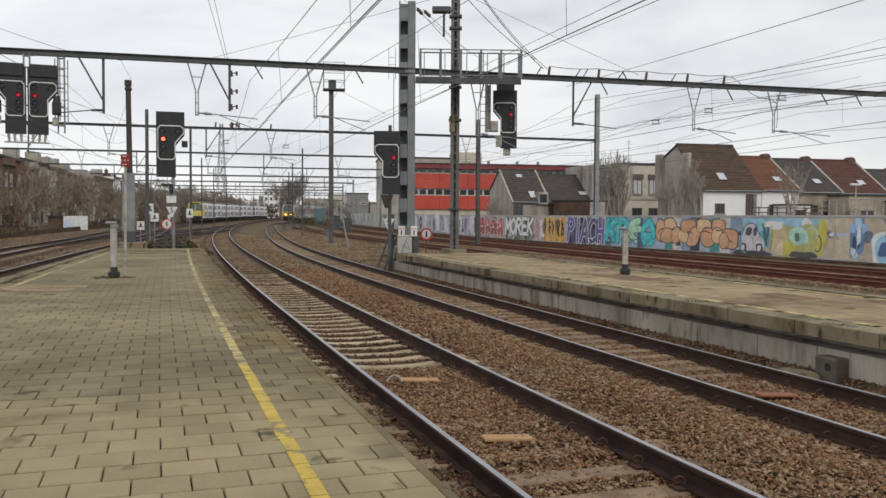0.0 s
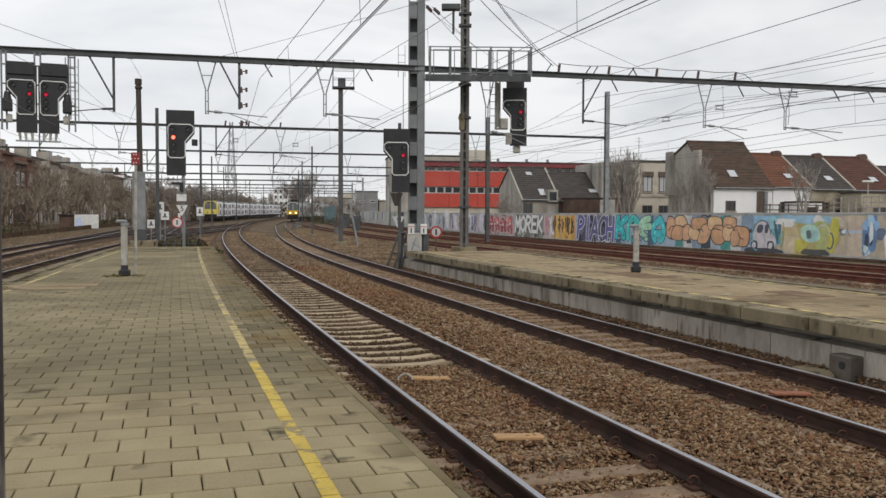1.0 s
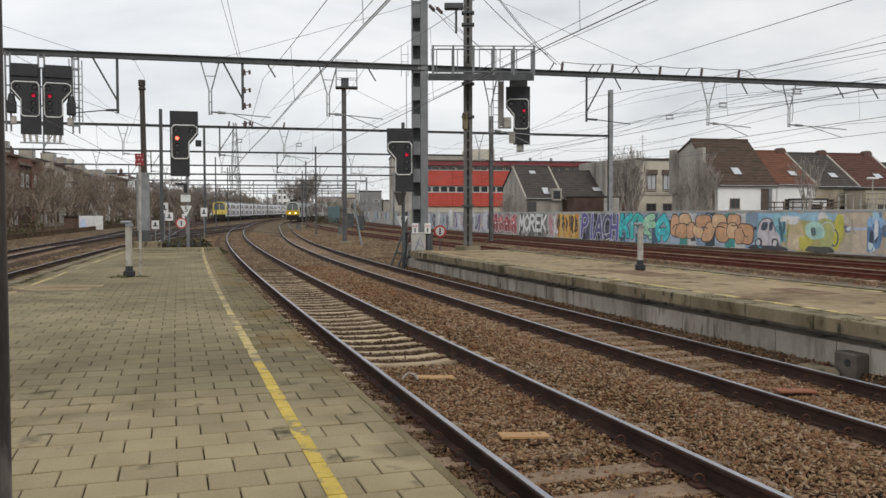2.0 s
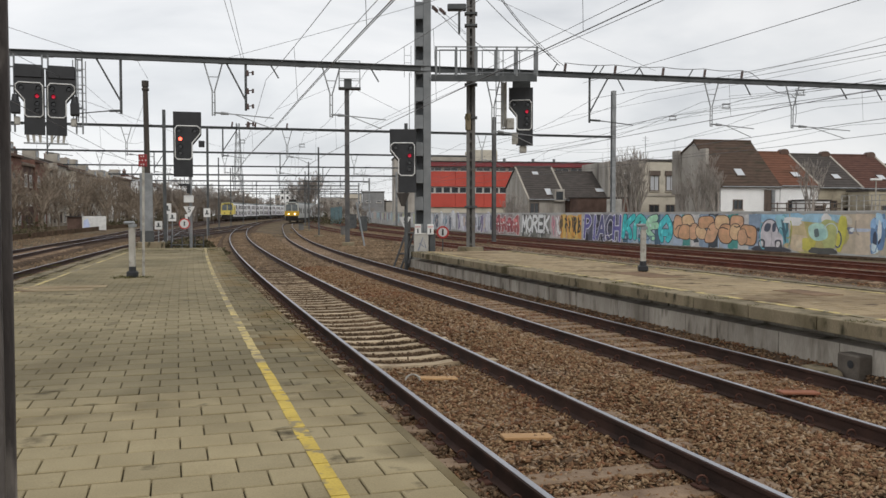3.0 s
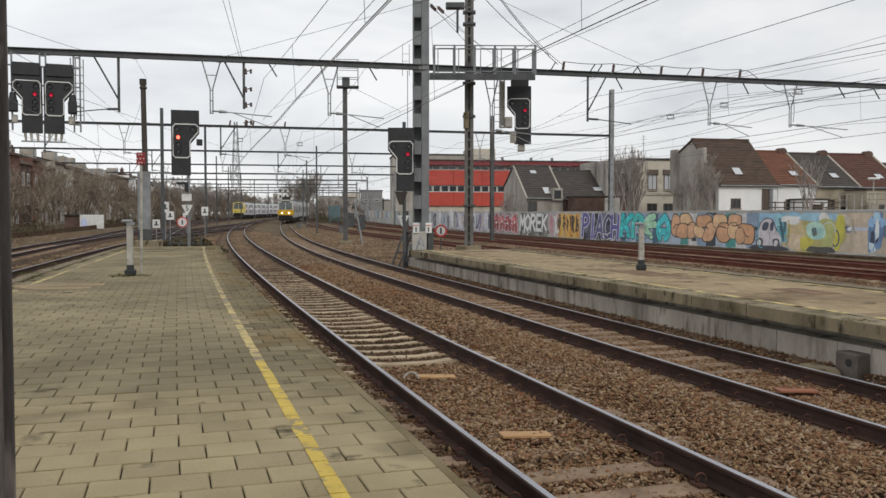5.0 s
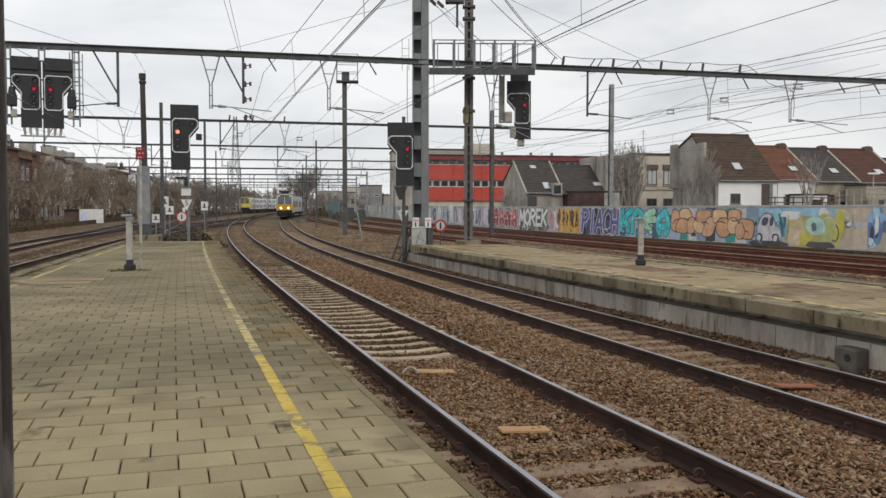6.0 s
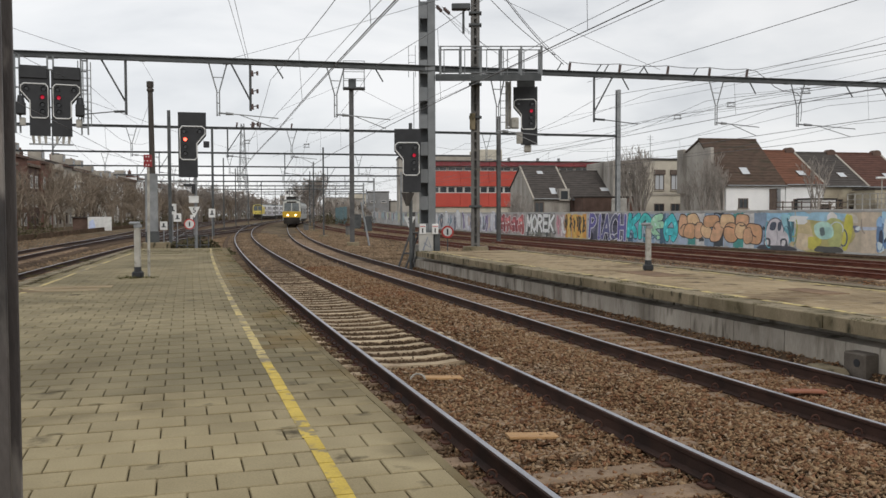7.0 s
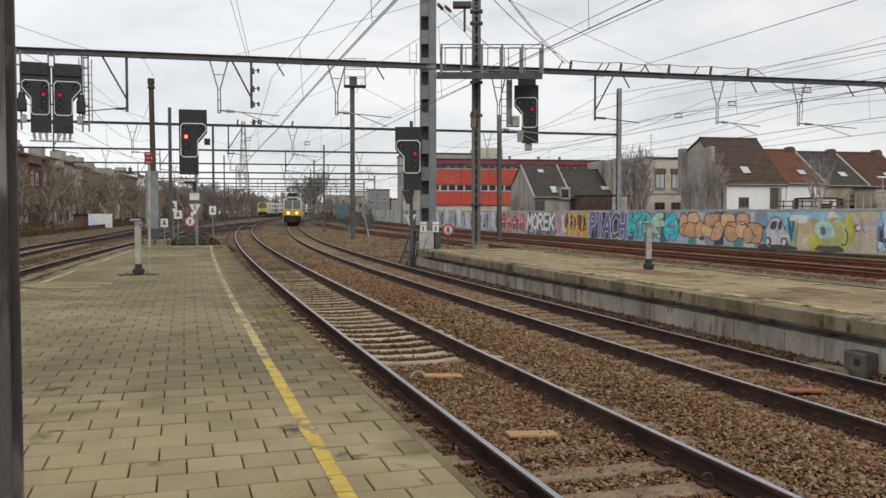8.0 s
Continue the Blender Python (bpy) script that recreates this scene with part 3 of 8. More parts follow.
def marker_board(x, y, z, w, h, label, bars=True):
    t = thing("marker_sign", label, "railway sign", facing(x, y, z))
    bm = B()
    rod(bm, (0, 0.03, -0.4 - z), (0, 0.03, 1.2 + h), 0.03, 6)
    part("post", bm, M["galv"], t)
    p = plate(t, "sign_plate", [(-w / 2, 1.2), (w / 2, 1.2), (w / 2, 1.2 + h), (-w / 2, 1.2 + h)], None, M["white"], "white plate")
    if bars:
        plate(p, "sign_bar", [(-w * 0.3, 1.2 + h * 0.3), (w * 0.3, 1.2 + h * 0.3), (w * 0.3, 1.2 + h * 0.42), (-w * 0.3, 1.2 + h * 0.42)], pose(0, -0.022, 0), M["steel"], "grey bars")
        plate(p, "sign_bar", [(-w * 0.12, 1.2 + h * 0.42), (w * 0.12, 1.2 + h * 0.42), (w * 0.12, 1.2 + h * 0.8), (-w * 0.12, 1.2 + h * 0.8)], pose(0, -0.022, 0), M["steel"], "grey bars")
    return t


marker_board(-19.9, 75.0, 0.55, 0.55, 0.75, "white square trackside sign between diverging tracks")


def trackside_cabinet(x, y, w, h, key, label):
    c = thing("trackside_cabinet", label, "cabinet", facing(x, y, -0.4))
    bm = B()
    box(bm, -w / 2 - 0.08, w / 2 + 0.08, -0.38, 0.38, -0.1, 0.3, 0.02)
    part("plinth", bm, M["coping"], c, "concrete plinth")
    bm = B()
    box(bm, -w / 2, w / 2, -0.3, 0.3, 0.3, h, 0.02)
    part("body", bm, M[key], c)
    bm = B()
    box(bm, -w / 2 - 0.05, w / 2 + 0.05, -0.36, 0.36, h, h + 0.07, 0.02)
    part("roof", bm, M["steel"], c, "dark overhanging lid")
    for k in (-1, 1):
        bm = B()
        box(bm, min(k * 0.02, k * (w / 2 - 0.05)), max(k * 0.02, k * (w / 2 - 0.05)), -0.325, -0.3, 0.4, h - 0.08, 0.008)
        d = part("door", bm, M[key], c)
        bm = B()
        box(bm, k * 0.1 - 0.02, k * 0.1 + 0.02, -0.36, -0.325, 0.95, 1.1)
        part("handle", bm, M["steel"], d, "dark handle")


trackside_cabinet(-9.75, 90.0, 0.6, 1.1, "rustpole", "grey metal cabinet standing between the tracks")
trackside_cabinet(-9.6, 112.0, 1.0, 2.1, "steel", "dark metal cabinet standing between the tracks")
trackside_cabinet(-18.7, 119.0, 0.7, 1.1, "rustpole", "weathered metal cabinet standing beside the rails")
trackside_cabinet(-12.6, 128.0, 1.3, 2.4, "steel", "dark tall metal cabinet beyond the rails")
marker_board(-14.0, 43.6, -0.02, 0.36, 0.42, "small white trackside sign near a mast foot")
marker_board(-20.5, 66.0, 0.8, 0.55, 0.8, "white square trackside sign in scrub")
marker_board(-25.2, 88.0, -0.3, 0.7, 1.1, "white trackside sign beside the outer tracks")
marker_board(-17.7, 58.0, 0.3, 0.5, 0.55, "pale weathered trackside sign")

# short lamp post and thin sign post on the platform


def bollard_lamp(m, label, h):
    t = thing("platform_post", label, "post", m)
    bm = B()
    box(bm, -0.12, 0.12, -0.11, 0.11, 0, 0.16, 0.03)
    rod(bm, (0, 0, 0.12), (0, 0, 0.27), 0.095, 10, 0.085)
    part("base", bm, M["black"], t, "black cast base")
    bm = B()
    box(bm, -0.065, 0.065, -0.06, 0.06, 0.25, h, 0.01)
    part("post", bm, M["greypost"], t, "whitish painted post")
    bm = B()
    box(bm, -0.06, 0.10, -0.075, 0.075, h - 0.02, h + 0.06, 0.01)
    box(bm, -0.18, 0.06, -0.09, 0.09, h + 0.05, h + 0.13, 0.03)
    part("cap", bm, M["galv"], t, "grey cap")
    return t


bollard_lamp(Matrix.Translation((-7.42, 21.1, Z_P1)), "whitish platform post with a black base and grey cap", 1.24)
bollard_lamp(Matrix.Translation((5.28, 22.25, Z_P2)), "weathered pale platform post with a black base", 1.1)
st_post = thing("sign_post", "thin pale post with a small red and white sign", "sign post", Matrix.Translation((-7.22, 21.3, Z_P1)))
bm = B()
rod(bm, (0, 0, 0), (0.03, 0, 2.95), 0.034, 8)
part("post", bm, M["greypost"], st_post)
bm = B()
box(bm, -0.07, 0.13, -0.06, 0.0, 2.70, 3.0, 0.01)
sp = part("sign_plate", bm, M["darkred"], st_post, "red plate with white dots")
for x, z in ((0.0, 2.95), (0.06, 2.95), (0.03, 2.85), (0.0, 2.75), (0.06, 2.75), (-0.05, 2.85), (0.11, 2.85)):
    plate(sp, "dot", disc(0.016, 8, x, z), pose(0, -0.062, 0), M["white"], "", -0.004, 0)

# ---- gantries over the tracks ----


def split_rods(name, bm, material, owner, label):
    """The first bar becomes the part, the others its pieces."""
    left, first = set(bm.faces), None
    while left:
        seed = next(iter(left))
        group, todo = {seed}, [seed]
        while todo:
            for e in todo.pop().edges:
                for f in e.link_faces:
                    if f not in group:
                        group.add(f)
                        todo.append(f)
        left -= group
        one = B()
        known = {}
        for f in group:
            one.faces.new([known[v] if v in known else known.setdefault(v, one.verts.new(v.co)) for v in f.verts])
        ob = part(name if first is None else "bar", one, material, owner if first is None else first, label if first is None else "")
        first = first or ob
    bm.free()
    return first


def v_hanger(owner, x, y, z, drop, arm):
    bm = B()
    low = z - drop
    for k in (-1, 1):
        rod(bm, (x + 0.34 * k, y, z), (x + 0.05 * k, y, z - drop * 0.52), 0.028, 5)
    rod(bm, (x - 0.2, y, z - drop * 0.26), (x + 0.2, y, z - drop * 0.26), 0.018, 5)
    for k in (-1, 1):
        rod(bm, (x + 0.05 * k, y, z - drop * 0.5), (x + 0.05 * k, y, low), 0.024, 6)
    for u in (0.55, 0.75, 0.98):
        rod(bm, (x - 0.05, y, z - drop * u), (x + 0.05, y, z - drop * u), 0.02, 5)
    if arm:
        rod(bm, (x, y, low + 0.12), (x + arm * 0.12, y, low + 0.105), 0.035, 6)
        rod(bm, (x + arm * 0.12, y, low + 0.105), (x + arm * 0.25, y, low + 0.09), 0.065, 8, 0.045)
        rod(bm, (x + arm * 0.25, y, low + 0.09), (x + arm, y - 0.1, low - 0.05), 0.022, 5)
        rod(bm, (x + arm * 0.35, y, low + 0.07), (x + arm * 0.92, y - 0.1, low - 0.42), 0.018, 5)
    split_rods("hanger", bm, M["galv"], owner, "forked grey wire hanger")


def t_hanger(owner, x, y, z, drop, side, arm):
    bm = B()
    rod(bm, (x, y, z), (x, y, z - drop), 0.05, 6)
    rod(bm, (x + side * 1.0, y, z), (x, y, z - drop * 0.78), 0.035, 5)
    if arm:
        rod(bm, (x, y, z - drop + 0.12), (x + arm * 0.25, y, z - drop + 0.1), 0.05, 6)
        rod(bm, (x + arm * 0.25, y, z - drop + 0.1), (x + arm, y - 0.1, z - drop - 0.06), 0.022, 5)
    split_rods("hanger", bm, M["steel"], owner, "braced dark wire hanger")


def gantry(label, s, x0, x1, z, hangers, posts, section=0.12, material="steel", stubs=(), turn=0.0):
    g = thing("gantry", label, "catenary gantry", local(s, 0, 0, turn), group="gantries over the tracks")
    bm = B()
    box(bm, x0, x1, -0.10, 0.10, z - section, z - section + 0.03)
    box(bm, x0, x1, -0.10, 0.10, z + section - 0.03, z + section)
    box(bm, x0, x1, -0.012, 0.012, z - section, z + section)
    x = x0 + 1.2
    while x < x1:
        box(bm, x - 0.11, x + 0.11, -0.11, 0.11, z - section - 0.012, z - section + 0.05)
        x += 3.1
    part("beam", bm, M[material], g, "dark steel crossbeam")
    for h in hangers:
        if h[0] == "v":
            v_hanger(g, h[1], 0, z - section, h[2], h[3])
        else:
            t_hanger(g, h[1], 0, z - section, h[2], h[3], h[4])
    for px, top, r, key in posts:
        bm = B()
        ibeam(bm, px, r, -0.4, top)
        part("post", bm, M[key], g, "steel post")
        bm = B()
        box(bm, px - 0.45, px + 0.45, -0.45, 0.45, -0.5, -0.16, 0.05)
        part("foundation", bm, M["coping"], g, "concrete foundation")
    for px in stubs:
        bm = B()
        rod(bm, (px, 0, z + section), (px + 0.05, 0, z + section + 0.34), 0.06, 7)
        part("insulator", bm, M["insul"], g, "dark feeder insulator")
    return g


G1 = 34.3
HANG1 = [("t", -4.6, 2.05, -0.86, -1.7), ("v", -1.2, 2.03, 2.3), ("t", 0.03, 1.8, -0.72, 0), ("v", 3.37, 1.98, 2.2), ("v", 10.15, 2.5, 1.9), ("t", 14.49, 1.92, 0.83, 2.0), ("v", 20.33, 1.95, 2.1), ("v", 24.46, 1.93, 3.0)]
gantry_1 = gantry("long dark steel gantry beam with hangers crossing all the tracks", G1, -30, 40, 7.905, HANG1, [(-28, 7.9, 0.17, "steel"), (38, 7.9, 0.17, "steel")], 0.115, "steel", (13.34, 15.65, 17.93, 19.96, 21.82), radians(-2.2))
for x, w in ((5.0, 0.3), (1.0, 0.3), (15.8, 0.3), (22.0, 0.3), (27.0, 0.35), (28.9, 0.35)):
    bm = B()
    rod(bm, (x, 0, 7.8), (x + w, 0, 7.3), 0.03, 5)
    part("stub_bracket", bm, M["steel"], gantry_1)
for z in (7.45, 6.75, 6.15, 5.45):
    bm = B()
    rod(bm, (0.1, -0.04, z - 0.11), (0.1, -0.04, z + 0.11), 0.07, 7, 0.04)
    rod(bm, (0.0, 0, z), (0.3, -0.04, z + 0.04), 0.022, 5)
    rod(bm, (0.3, -0.04, z - 0.07), (0.3, -0.04, z + 0.09), 0.045, 6)
    part("insulator", bm, M["insul"], gantry_1, "dark insulator on a short arm")
for a, b in zip((13.34, 15.65, 17.93, 19.96), (15.65, 17.93, 19.96, 21.82)):
    bm = B()
    tube(bm, [(a + (b - a) * j / 6, 0, 8.40 - 0.06 * math.sin(math.pi * j / 6)) for j in range(7)], 0.016)
    part("feeder_cable", bm, M["wire"], gantry_1, "slack feeder cable")
bm = B()
tube(bm, [(21.82, 0, 8.40), (22.3, 0, 8.32), (22.8, 0, 8.0), (23.2, -0.1, 7.62), (23.7, -0.1, 7.44), (24.3, -0.1, 7.41), (24.55, -0.1, 7.2), (24.6, -0.1, 6.6), (24.55, -0.1, 6.1)], 0.016)
part("feeder_cable", bm, M["wire"], gantry_1, "slack drooping cable end")
for x, w in ((14.6, 0.22), (14.95, 0.2), (16.6, 0.25), (17.0, -0.2), (12.8, 0.2), (19.2, 0.2)):
    bm = B()
    rod(bm, (x, 0, 8.02), (x + w, 0, 8.34), 0.028, 5)
    part("stub_bracket", bm, M["steel"], gantry_1)
FAR = [62.0, 87.0, 113.0, 141.0, 170.0, 201.0, 233.0, 266.0, 300.0]
for j, s in enumerate(FAR):
    hang = []
    for off in (off_l2, off_l1, off_t1, off_t2, off_r1, off_r2):
        o = off(s)
        hang.append(("t", o - 1.2, 2.0, 1, 1.6) if (j + len(hang)) % 2 == 0 else ("v", o - 1.3, 2.0, 1.8))
    right = (29.63, 24.9, 24.6)[j] if j < 3 else 30.3 - smooth(60, 200, s) * 9.0
    posts = [(-4.42 if j == 0 else -2.2, 9.25 if j == 0 else 10.6 if j == 1 else 9.2, 0.11 if j < 2 else 0.075, "steel"), (right, 11.75 if j == 0 else 8.8, 0.16, "galv")]
    if j == 0:
        posts.append((19.71, 9.4, 0.14, "rustdark"))
    else:
        posts.append((9.4 + 0.8 * math.sin(s), 8.8, 0.075, "steel"))
    gantry("distant steel catenary gantry across the tracks", s, -21.0, posts[1][0], 8.1, hang, posts, 0.085 if j < 3 else 0.12, stubs=(0.18, 1.36, 1.8, 4.03) if j == 0 else ())

# slotted concrete-grey mast, walkway and masts of the first gantry
gm = thing("signal_mast", "tall slotted grey steel mast carrying a walkway and signals", "mast", facing(-0.62, 36.2, -0.4))
bm = B()
H_MAST = 11.15
box(bm, 0.02, 0.34, -0.3, 0.3, 0, H_MAST, 0.02)
box(bm, -0.34, 0.02, 0.22, 0.3, 0, H_MAST)
box(bm, -0.34, -0.28, -0.3, 0.3, 0, H_MAST)
z = 0.25
while z < H_MAST:
    box(bm, -0.28, 0.02, -0.3, -0.24, z, z + 0.56)
    z += 1.12
part("mast_body", bm, M["mast"], gm, "grey mast with rectangular slots")
bm = B()
box(bm, -0.55, 0.5, -0.45, 0.45, 0, 1.05, 0.03)
part("foundation", bm, M["concrete"], gm, "pale concrete plinth")
bm = B()
for a, b in (((-0.58, -0.3, 1.9), (-1.25, -0.45, 0.0)), ((-0.26, -0.35, 1.8), (-0.95, -0.5, 0.0)), ((-0.2, -0.42, 1.2), (-0.72, -0.55, 0.0)), ((-0.7, -0.33, 1.55), (-0.35, -0.36, 1.55)), ((-1.0, -0.42, 0.7), (-0.68, -0.44, 0.7))):
    rod(bm, a, b, 0.045, 6)
rod(bm, (-0.6, -0.2, 0.05), (-0.6, -0.2, 2.4), 0.09, 8)
split_rods("brace", bm, M["rustdark"], gm, "dark raking strut")
plate(gm, "speed_sign", [(-0.99, 2.22), (-0.49, 2.22), (-0.74, 1.70)], pose(0, -0.34, 0), M["white"], "white triangular sign with a black figure")
letter2 = new("figure", tri_text)
letter2.parent, letter2.matrix_basis = gm, pose(-0.74, -0.372, 1.96, 90, 0, 0) @ Matrix.Scale(0.85, 4)
tagged(letter2, "black figure 5")
for x in (-0.2, 0.31):
    bm = B()
    box(bm, x - 0.13, x + 0.13, -0.95, -0.88, 1.50, 1.92, 0.015)
    rod(bm, (x, -0.88, 1.7), (x, -0.2, 1.7), 0.03, 6)
    pl = part("number_plate", bm, M["white"], gm, "white plate with dark marks")
    plate(pl, "mark", [(x - 0.11, 1.80), (x + 0.11, 1.80), (x + 0.11, 1.825), (x - 0.11, 1.825)], pose(0, -0.952, 0), M["redpaint"], "red bar", -0.01, 0)
    plate(pl, "mark", [(x - 0.025, 1.56), (x + 0.025, 1.56), (x + 0.025, 1.74), (x - 0.025, 1.74)], pose(0, -0.952, 0), M["black"], "dark bar", -0.01, 0)
ladder(gm, pose(-0.62, 0.05, 8.0), 0.28, 1.3, 0.3, 0.012)
bm = B()
rod(bm, (-0.55, 0.0, 4.9), (-0.55, 0.0, 8.2), 0.014, 4)
part("conduit", bm, M["galv"], gm)
bm = B()
box(bm, 0.35, 4.7, -0.35, 0.35, 7.90, 8.02, 0.01)
box(bm, 0.35, 4.7, -0.4, -0.3, 7.78, 8.06)
part("walkway", bm, M["steel"], gm, "steel walkway deck")
for y in (-0.38, 0.38):
    for j in range(6):
        x = 0.55 + j * 0.83
        bm = B()
        box(bm, x - 0.045, x + 0.045, y - 0.03, y + 0.03, 8.0, 9.2)
        part("rail_post", bm, M["mast"], gm)
    for z in (8.12, 9.18):
        bm = B()
        rod(bm, (0.5, y, z), (4.7, y, z), 0.024, 5)
        part("handrail", bm, M["mast"], gm)
for k, dx in enumerate((0.7, 1.55, 2.45, 3.3)):
    bm = B()
    rod(bm, (dx, -0.4, 8.02), (dx, -0.4, 9.05), 0.018, 4)
    rod(bm, (dx, -0.4, 9.05), (dx + 0.68, -0.4, 9.05), 0.018, 4)
    rod(bm, (dx + 0.68, -0.4, 9.05), (dx + 0.68, -0.4, 8.02), 0.018, 4)
    part("guard_frame", bm, M["mast"], gm)

sig = thing("signal", "black railway signal with white border and red lamp beside grey mast", "railway signal", facing(-1.40, 35.2, 0))
signal_head(sig, pose(0, 0, 2.80), 0.0222, True, (2, LAMP_DIM))
bm = B()
rod(bm, (0.12, 0.12, -0.36), (0.12, 0.12, 5.6), 0.07, 8)
part("post", bm, M["steel"], sig)
bm = B()
vs = [(-0.27, 2.78), (0.27, 2.78), (0.05, 2.25), (-0.08, 2.25)]
prism(bm, vs, -0.1, 0.12)
part("cable_funnel", bm, M["brownpole"], sig, "rusty funnel-shaped bracket")

sig = thing("signal", "black railway signal hanging below a walkway, white border, red lamp", "railway signal", facing(3.55, 37.2, 0))
signal_head(sig, pose(0, -0.1, 4.85), 0.0213, True, (2, LAMP_DIM))
bm = B()
box(bm, -0.36, 0.4, -0.1, 0.1, 7.2, 7.62, 0.01)
part("bracket", bm, M["steel"], sig)
bm = B()
box(bm, -0.85, -0.79, -0.05, 0.05, 5.6, 7.6)
box(bm, -0.66, -0.6, -0.05, 0.05, 5.6, 7.6)
box(bm, -0.79, -0.66, 0.0, 0.03, 5.65, 7.55)
box(bm, -0.85, -0.6, -0.05, 0.05, 5.55, 5.62)
box(bm, -0.6, -0.28, -0.3, 0.1, 5.55, 6.0, 0.03)
part("equipment_box", bm, M["greypost"], sig, "pale framed equipment casing")
bm = B()
box(bm, -0.38, -0.12, -0.2, -0.1, 4.9, 5.4, 0.02)
box(bm, -0.05, 0.25, -0.1, 0.15, 4.55, 4.85, 0.03)
part("cable_tray", bm, M["greypost"], sig, "pale cable tray")
ladder(sig, pose(-0.9, -0.3, 5.5), 0.3, 2.1)

pair = thing("double_signal", "pair of black railway signals with white borders hanging from a gantry", "railway signal", facing(-14.52, 32.4, 0))
signal_head(pair, pose(-0.53, 0, 4.85), 0.0212, True, (2, LAMP_DIM))
signal_head(pair, pose(0.53, 0, 4.85), 0.0212, False, (2, LAMP_DIM))
for x, w in ((-1.12, 0.16), (0.0, 0.20), (1.16, 0.22)):
    bm = B()
    for k in (-1, 1):
        box(bm, x + k * w / 2 - 0.03, x + k * w / 2 + 0.03, 0.06, 0.18, 4.95, 7.82)
    for z in (5.2, 5.9, 6.6, 7.3, 7.7):
        box(bm, x - w / 2, x + w / 2, 0.09, 0.15, z, z + 0.05)
    part("hanger_post", bm, M["mast"], pair, "paired grey hanger bars")
ladder(pair, pose(1.22, 0.25, 5.3), 0.34, 2.4)
for x in (-1.0, 1.0):
    bm = B()
    box(bm, x - 0.16, x + 0.16, -0.3, 0.1, 5.6, 6.05, 0.03)
    rod(bm, (x, -0.1, 6.05), (x, -0.1, 6.3), 0.14, 10, 0.10)
    part("lamp_unit", bm, M["black"], pair, "black side lamp unit")
for x in (-0.62, -0.42, -0.2, 0.2, 0.42, 0.62):
    bm = B()
    rod(bm, (x, 0, 4.86), (x * 0.95, 0, 4.58), 0.055, 7, 0.04)
    part("cable_end", bm, M["greypost"], pair, "pale cable end under a board")
bm = B()
box(bm, -0.75, 0.75, -0.06, 0.06, 4.52, 4.57)
part("bottom_rail", bm, M["galv"], pair)
for x in (-0.56, 0.56):
    bm = B()
    box(bm, x - 0.46, x + 0.46, -0.12, 0.1, 6.95, 7.42, 0.02)
    part("top_box", bm, M["black"], pair, "black box above a board")
for x in (-0.95, 0.95):
    bm = B()
    box(bm, x - 0.1, x + 0.1, -0.12, 0.08, 5.2, 5.5, 0.03)
    part("cable_gland", bm, M["greypost"], pair, "pale cable box")
for x in (0.95, 1.12, 1.28):
    bm = B()
    rod(bm, (x, 0.05, 5.4), (x, 0.05, 7.7), 0.022, 5)
    part("conduit", bm, M["galv"], pair)

# weathered pole standing on the far platform
pole = thing("catenary_mast", "tall weathered steel mast with brackets on a concrete foot", "mast", facing(1.42, 37.3, 0))
bm = B()
box(bm, -0.19, -0.05, -0.14, 0.14, 0.3, 12.6, 0.01)
box(bm, 0.05, 0.19, -0.14, 0.14, 0.3, 12.6, 0.01)
for j in range(30):
    box(bm, -0.17, 0.17, -0.145, -0.12, 0.6 + j * 0.4, 0.68 + j * 0.4)
box(bm, -0.14, 0.14, 0.05, 0.1, 0.3, 12.6)
part("pole", bm, M["rustpole"], pole, "paired rusty channels with battens")
bm = B()
rod(bm, (0, 0, -0.4), (0, 0, 0.53), 0.62, 18, 0.55)
part("foundation", bm, M["coping"], pole, "round concrete foot")
bm = B()
for z in (2.2, 6.0, 7.4, 9.9, 10.4):
    box(bm, -0.27, 0.27, -0.22, 0.18, z, z + 0.09)
box(bm, -1.0, -0.2, -0.2, 0.2, 10.6, 10.85, 0.03)
rod(bm, (-0.5, 0, 10.55), (-0.5, 0, 9.6), 0.05, 6)
split_rods("bracket", bm, M["steel"], pole, "clamps and side bracket")
bm = B()
box(bm, -0.24, 0.0, -0.24, -0.16, 5.5, 6.2, 0.02)
part("casing", bm, M["coping"], pole, "faded casing")

# dark mast with a small top platform
pole = thing("catenary_mast", "dark steel mast with a caged work platform at its top", "mast", facing(-6.6, 63.5, -0.36))
bm = B()
ibeam(bm, 0, 0.17, 0, 11.6, 0.05)
part("pole", bm, M["rustdark"], pole)
bm = B()
box(bm, -0.6, 1.0, -0.5, 0.5, 11.4, 11.5)
part("platform_deck", bm, M["steel"], pole)
for x, y in ((-0.55, -0.45), (0.95, -0.45), (-0.55, 0.45), (0.95, 0.45)):
    bm = B()
    rod(bm, (x, y, 11.5), (x, y, 13.4), 0.035, 5)
    part("cage_post", bm, M["galv"], pole)
bm = B()
for z in (12.1, 12.75, 13.38):
    for a, b in (((-0.55, -0.45), (0.95, -0.45)), ((0.95, -0.45), (0.95, 0.45)), ((-0.55, 0.45), (0.95, 0.45)), ((-0.55, -0.45), (-0.55, 0.45))):
        rod(bm, (*a, z), (*b, z), 0.025, 5)
part("cage_rail", bm, M["galv"], pole)
bm = B()
box(bm, -0.2, 0.35, -0.3, 0.2, 11.5, 12.15, 0.02)
part("equipment", bm, M["steel"], pole)
bm = B()
box(bm, -0.4, 0.5, -0.4, 0.4, -0.1, 0.3, 0.05)
part("foundation", bm, M["coping"], pole)
bm = B()
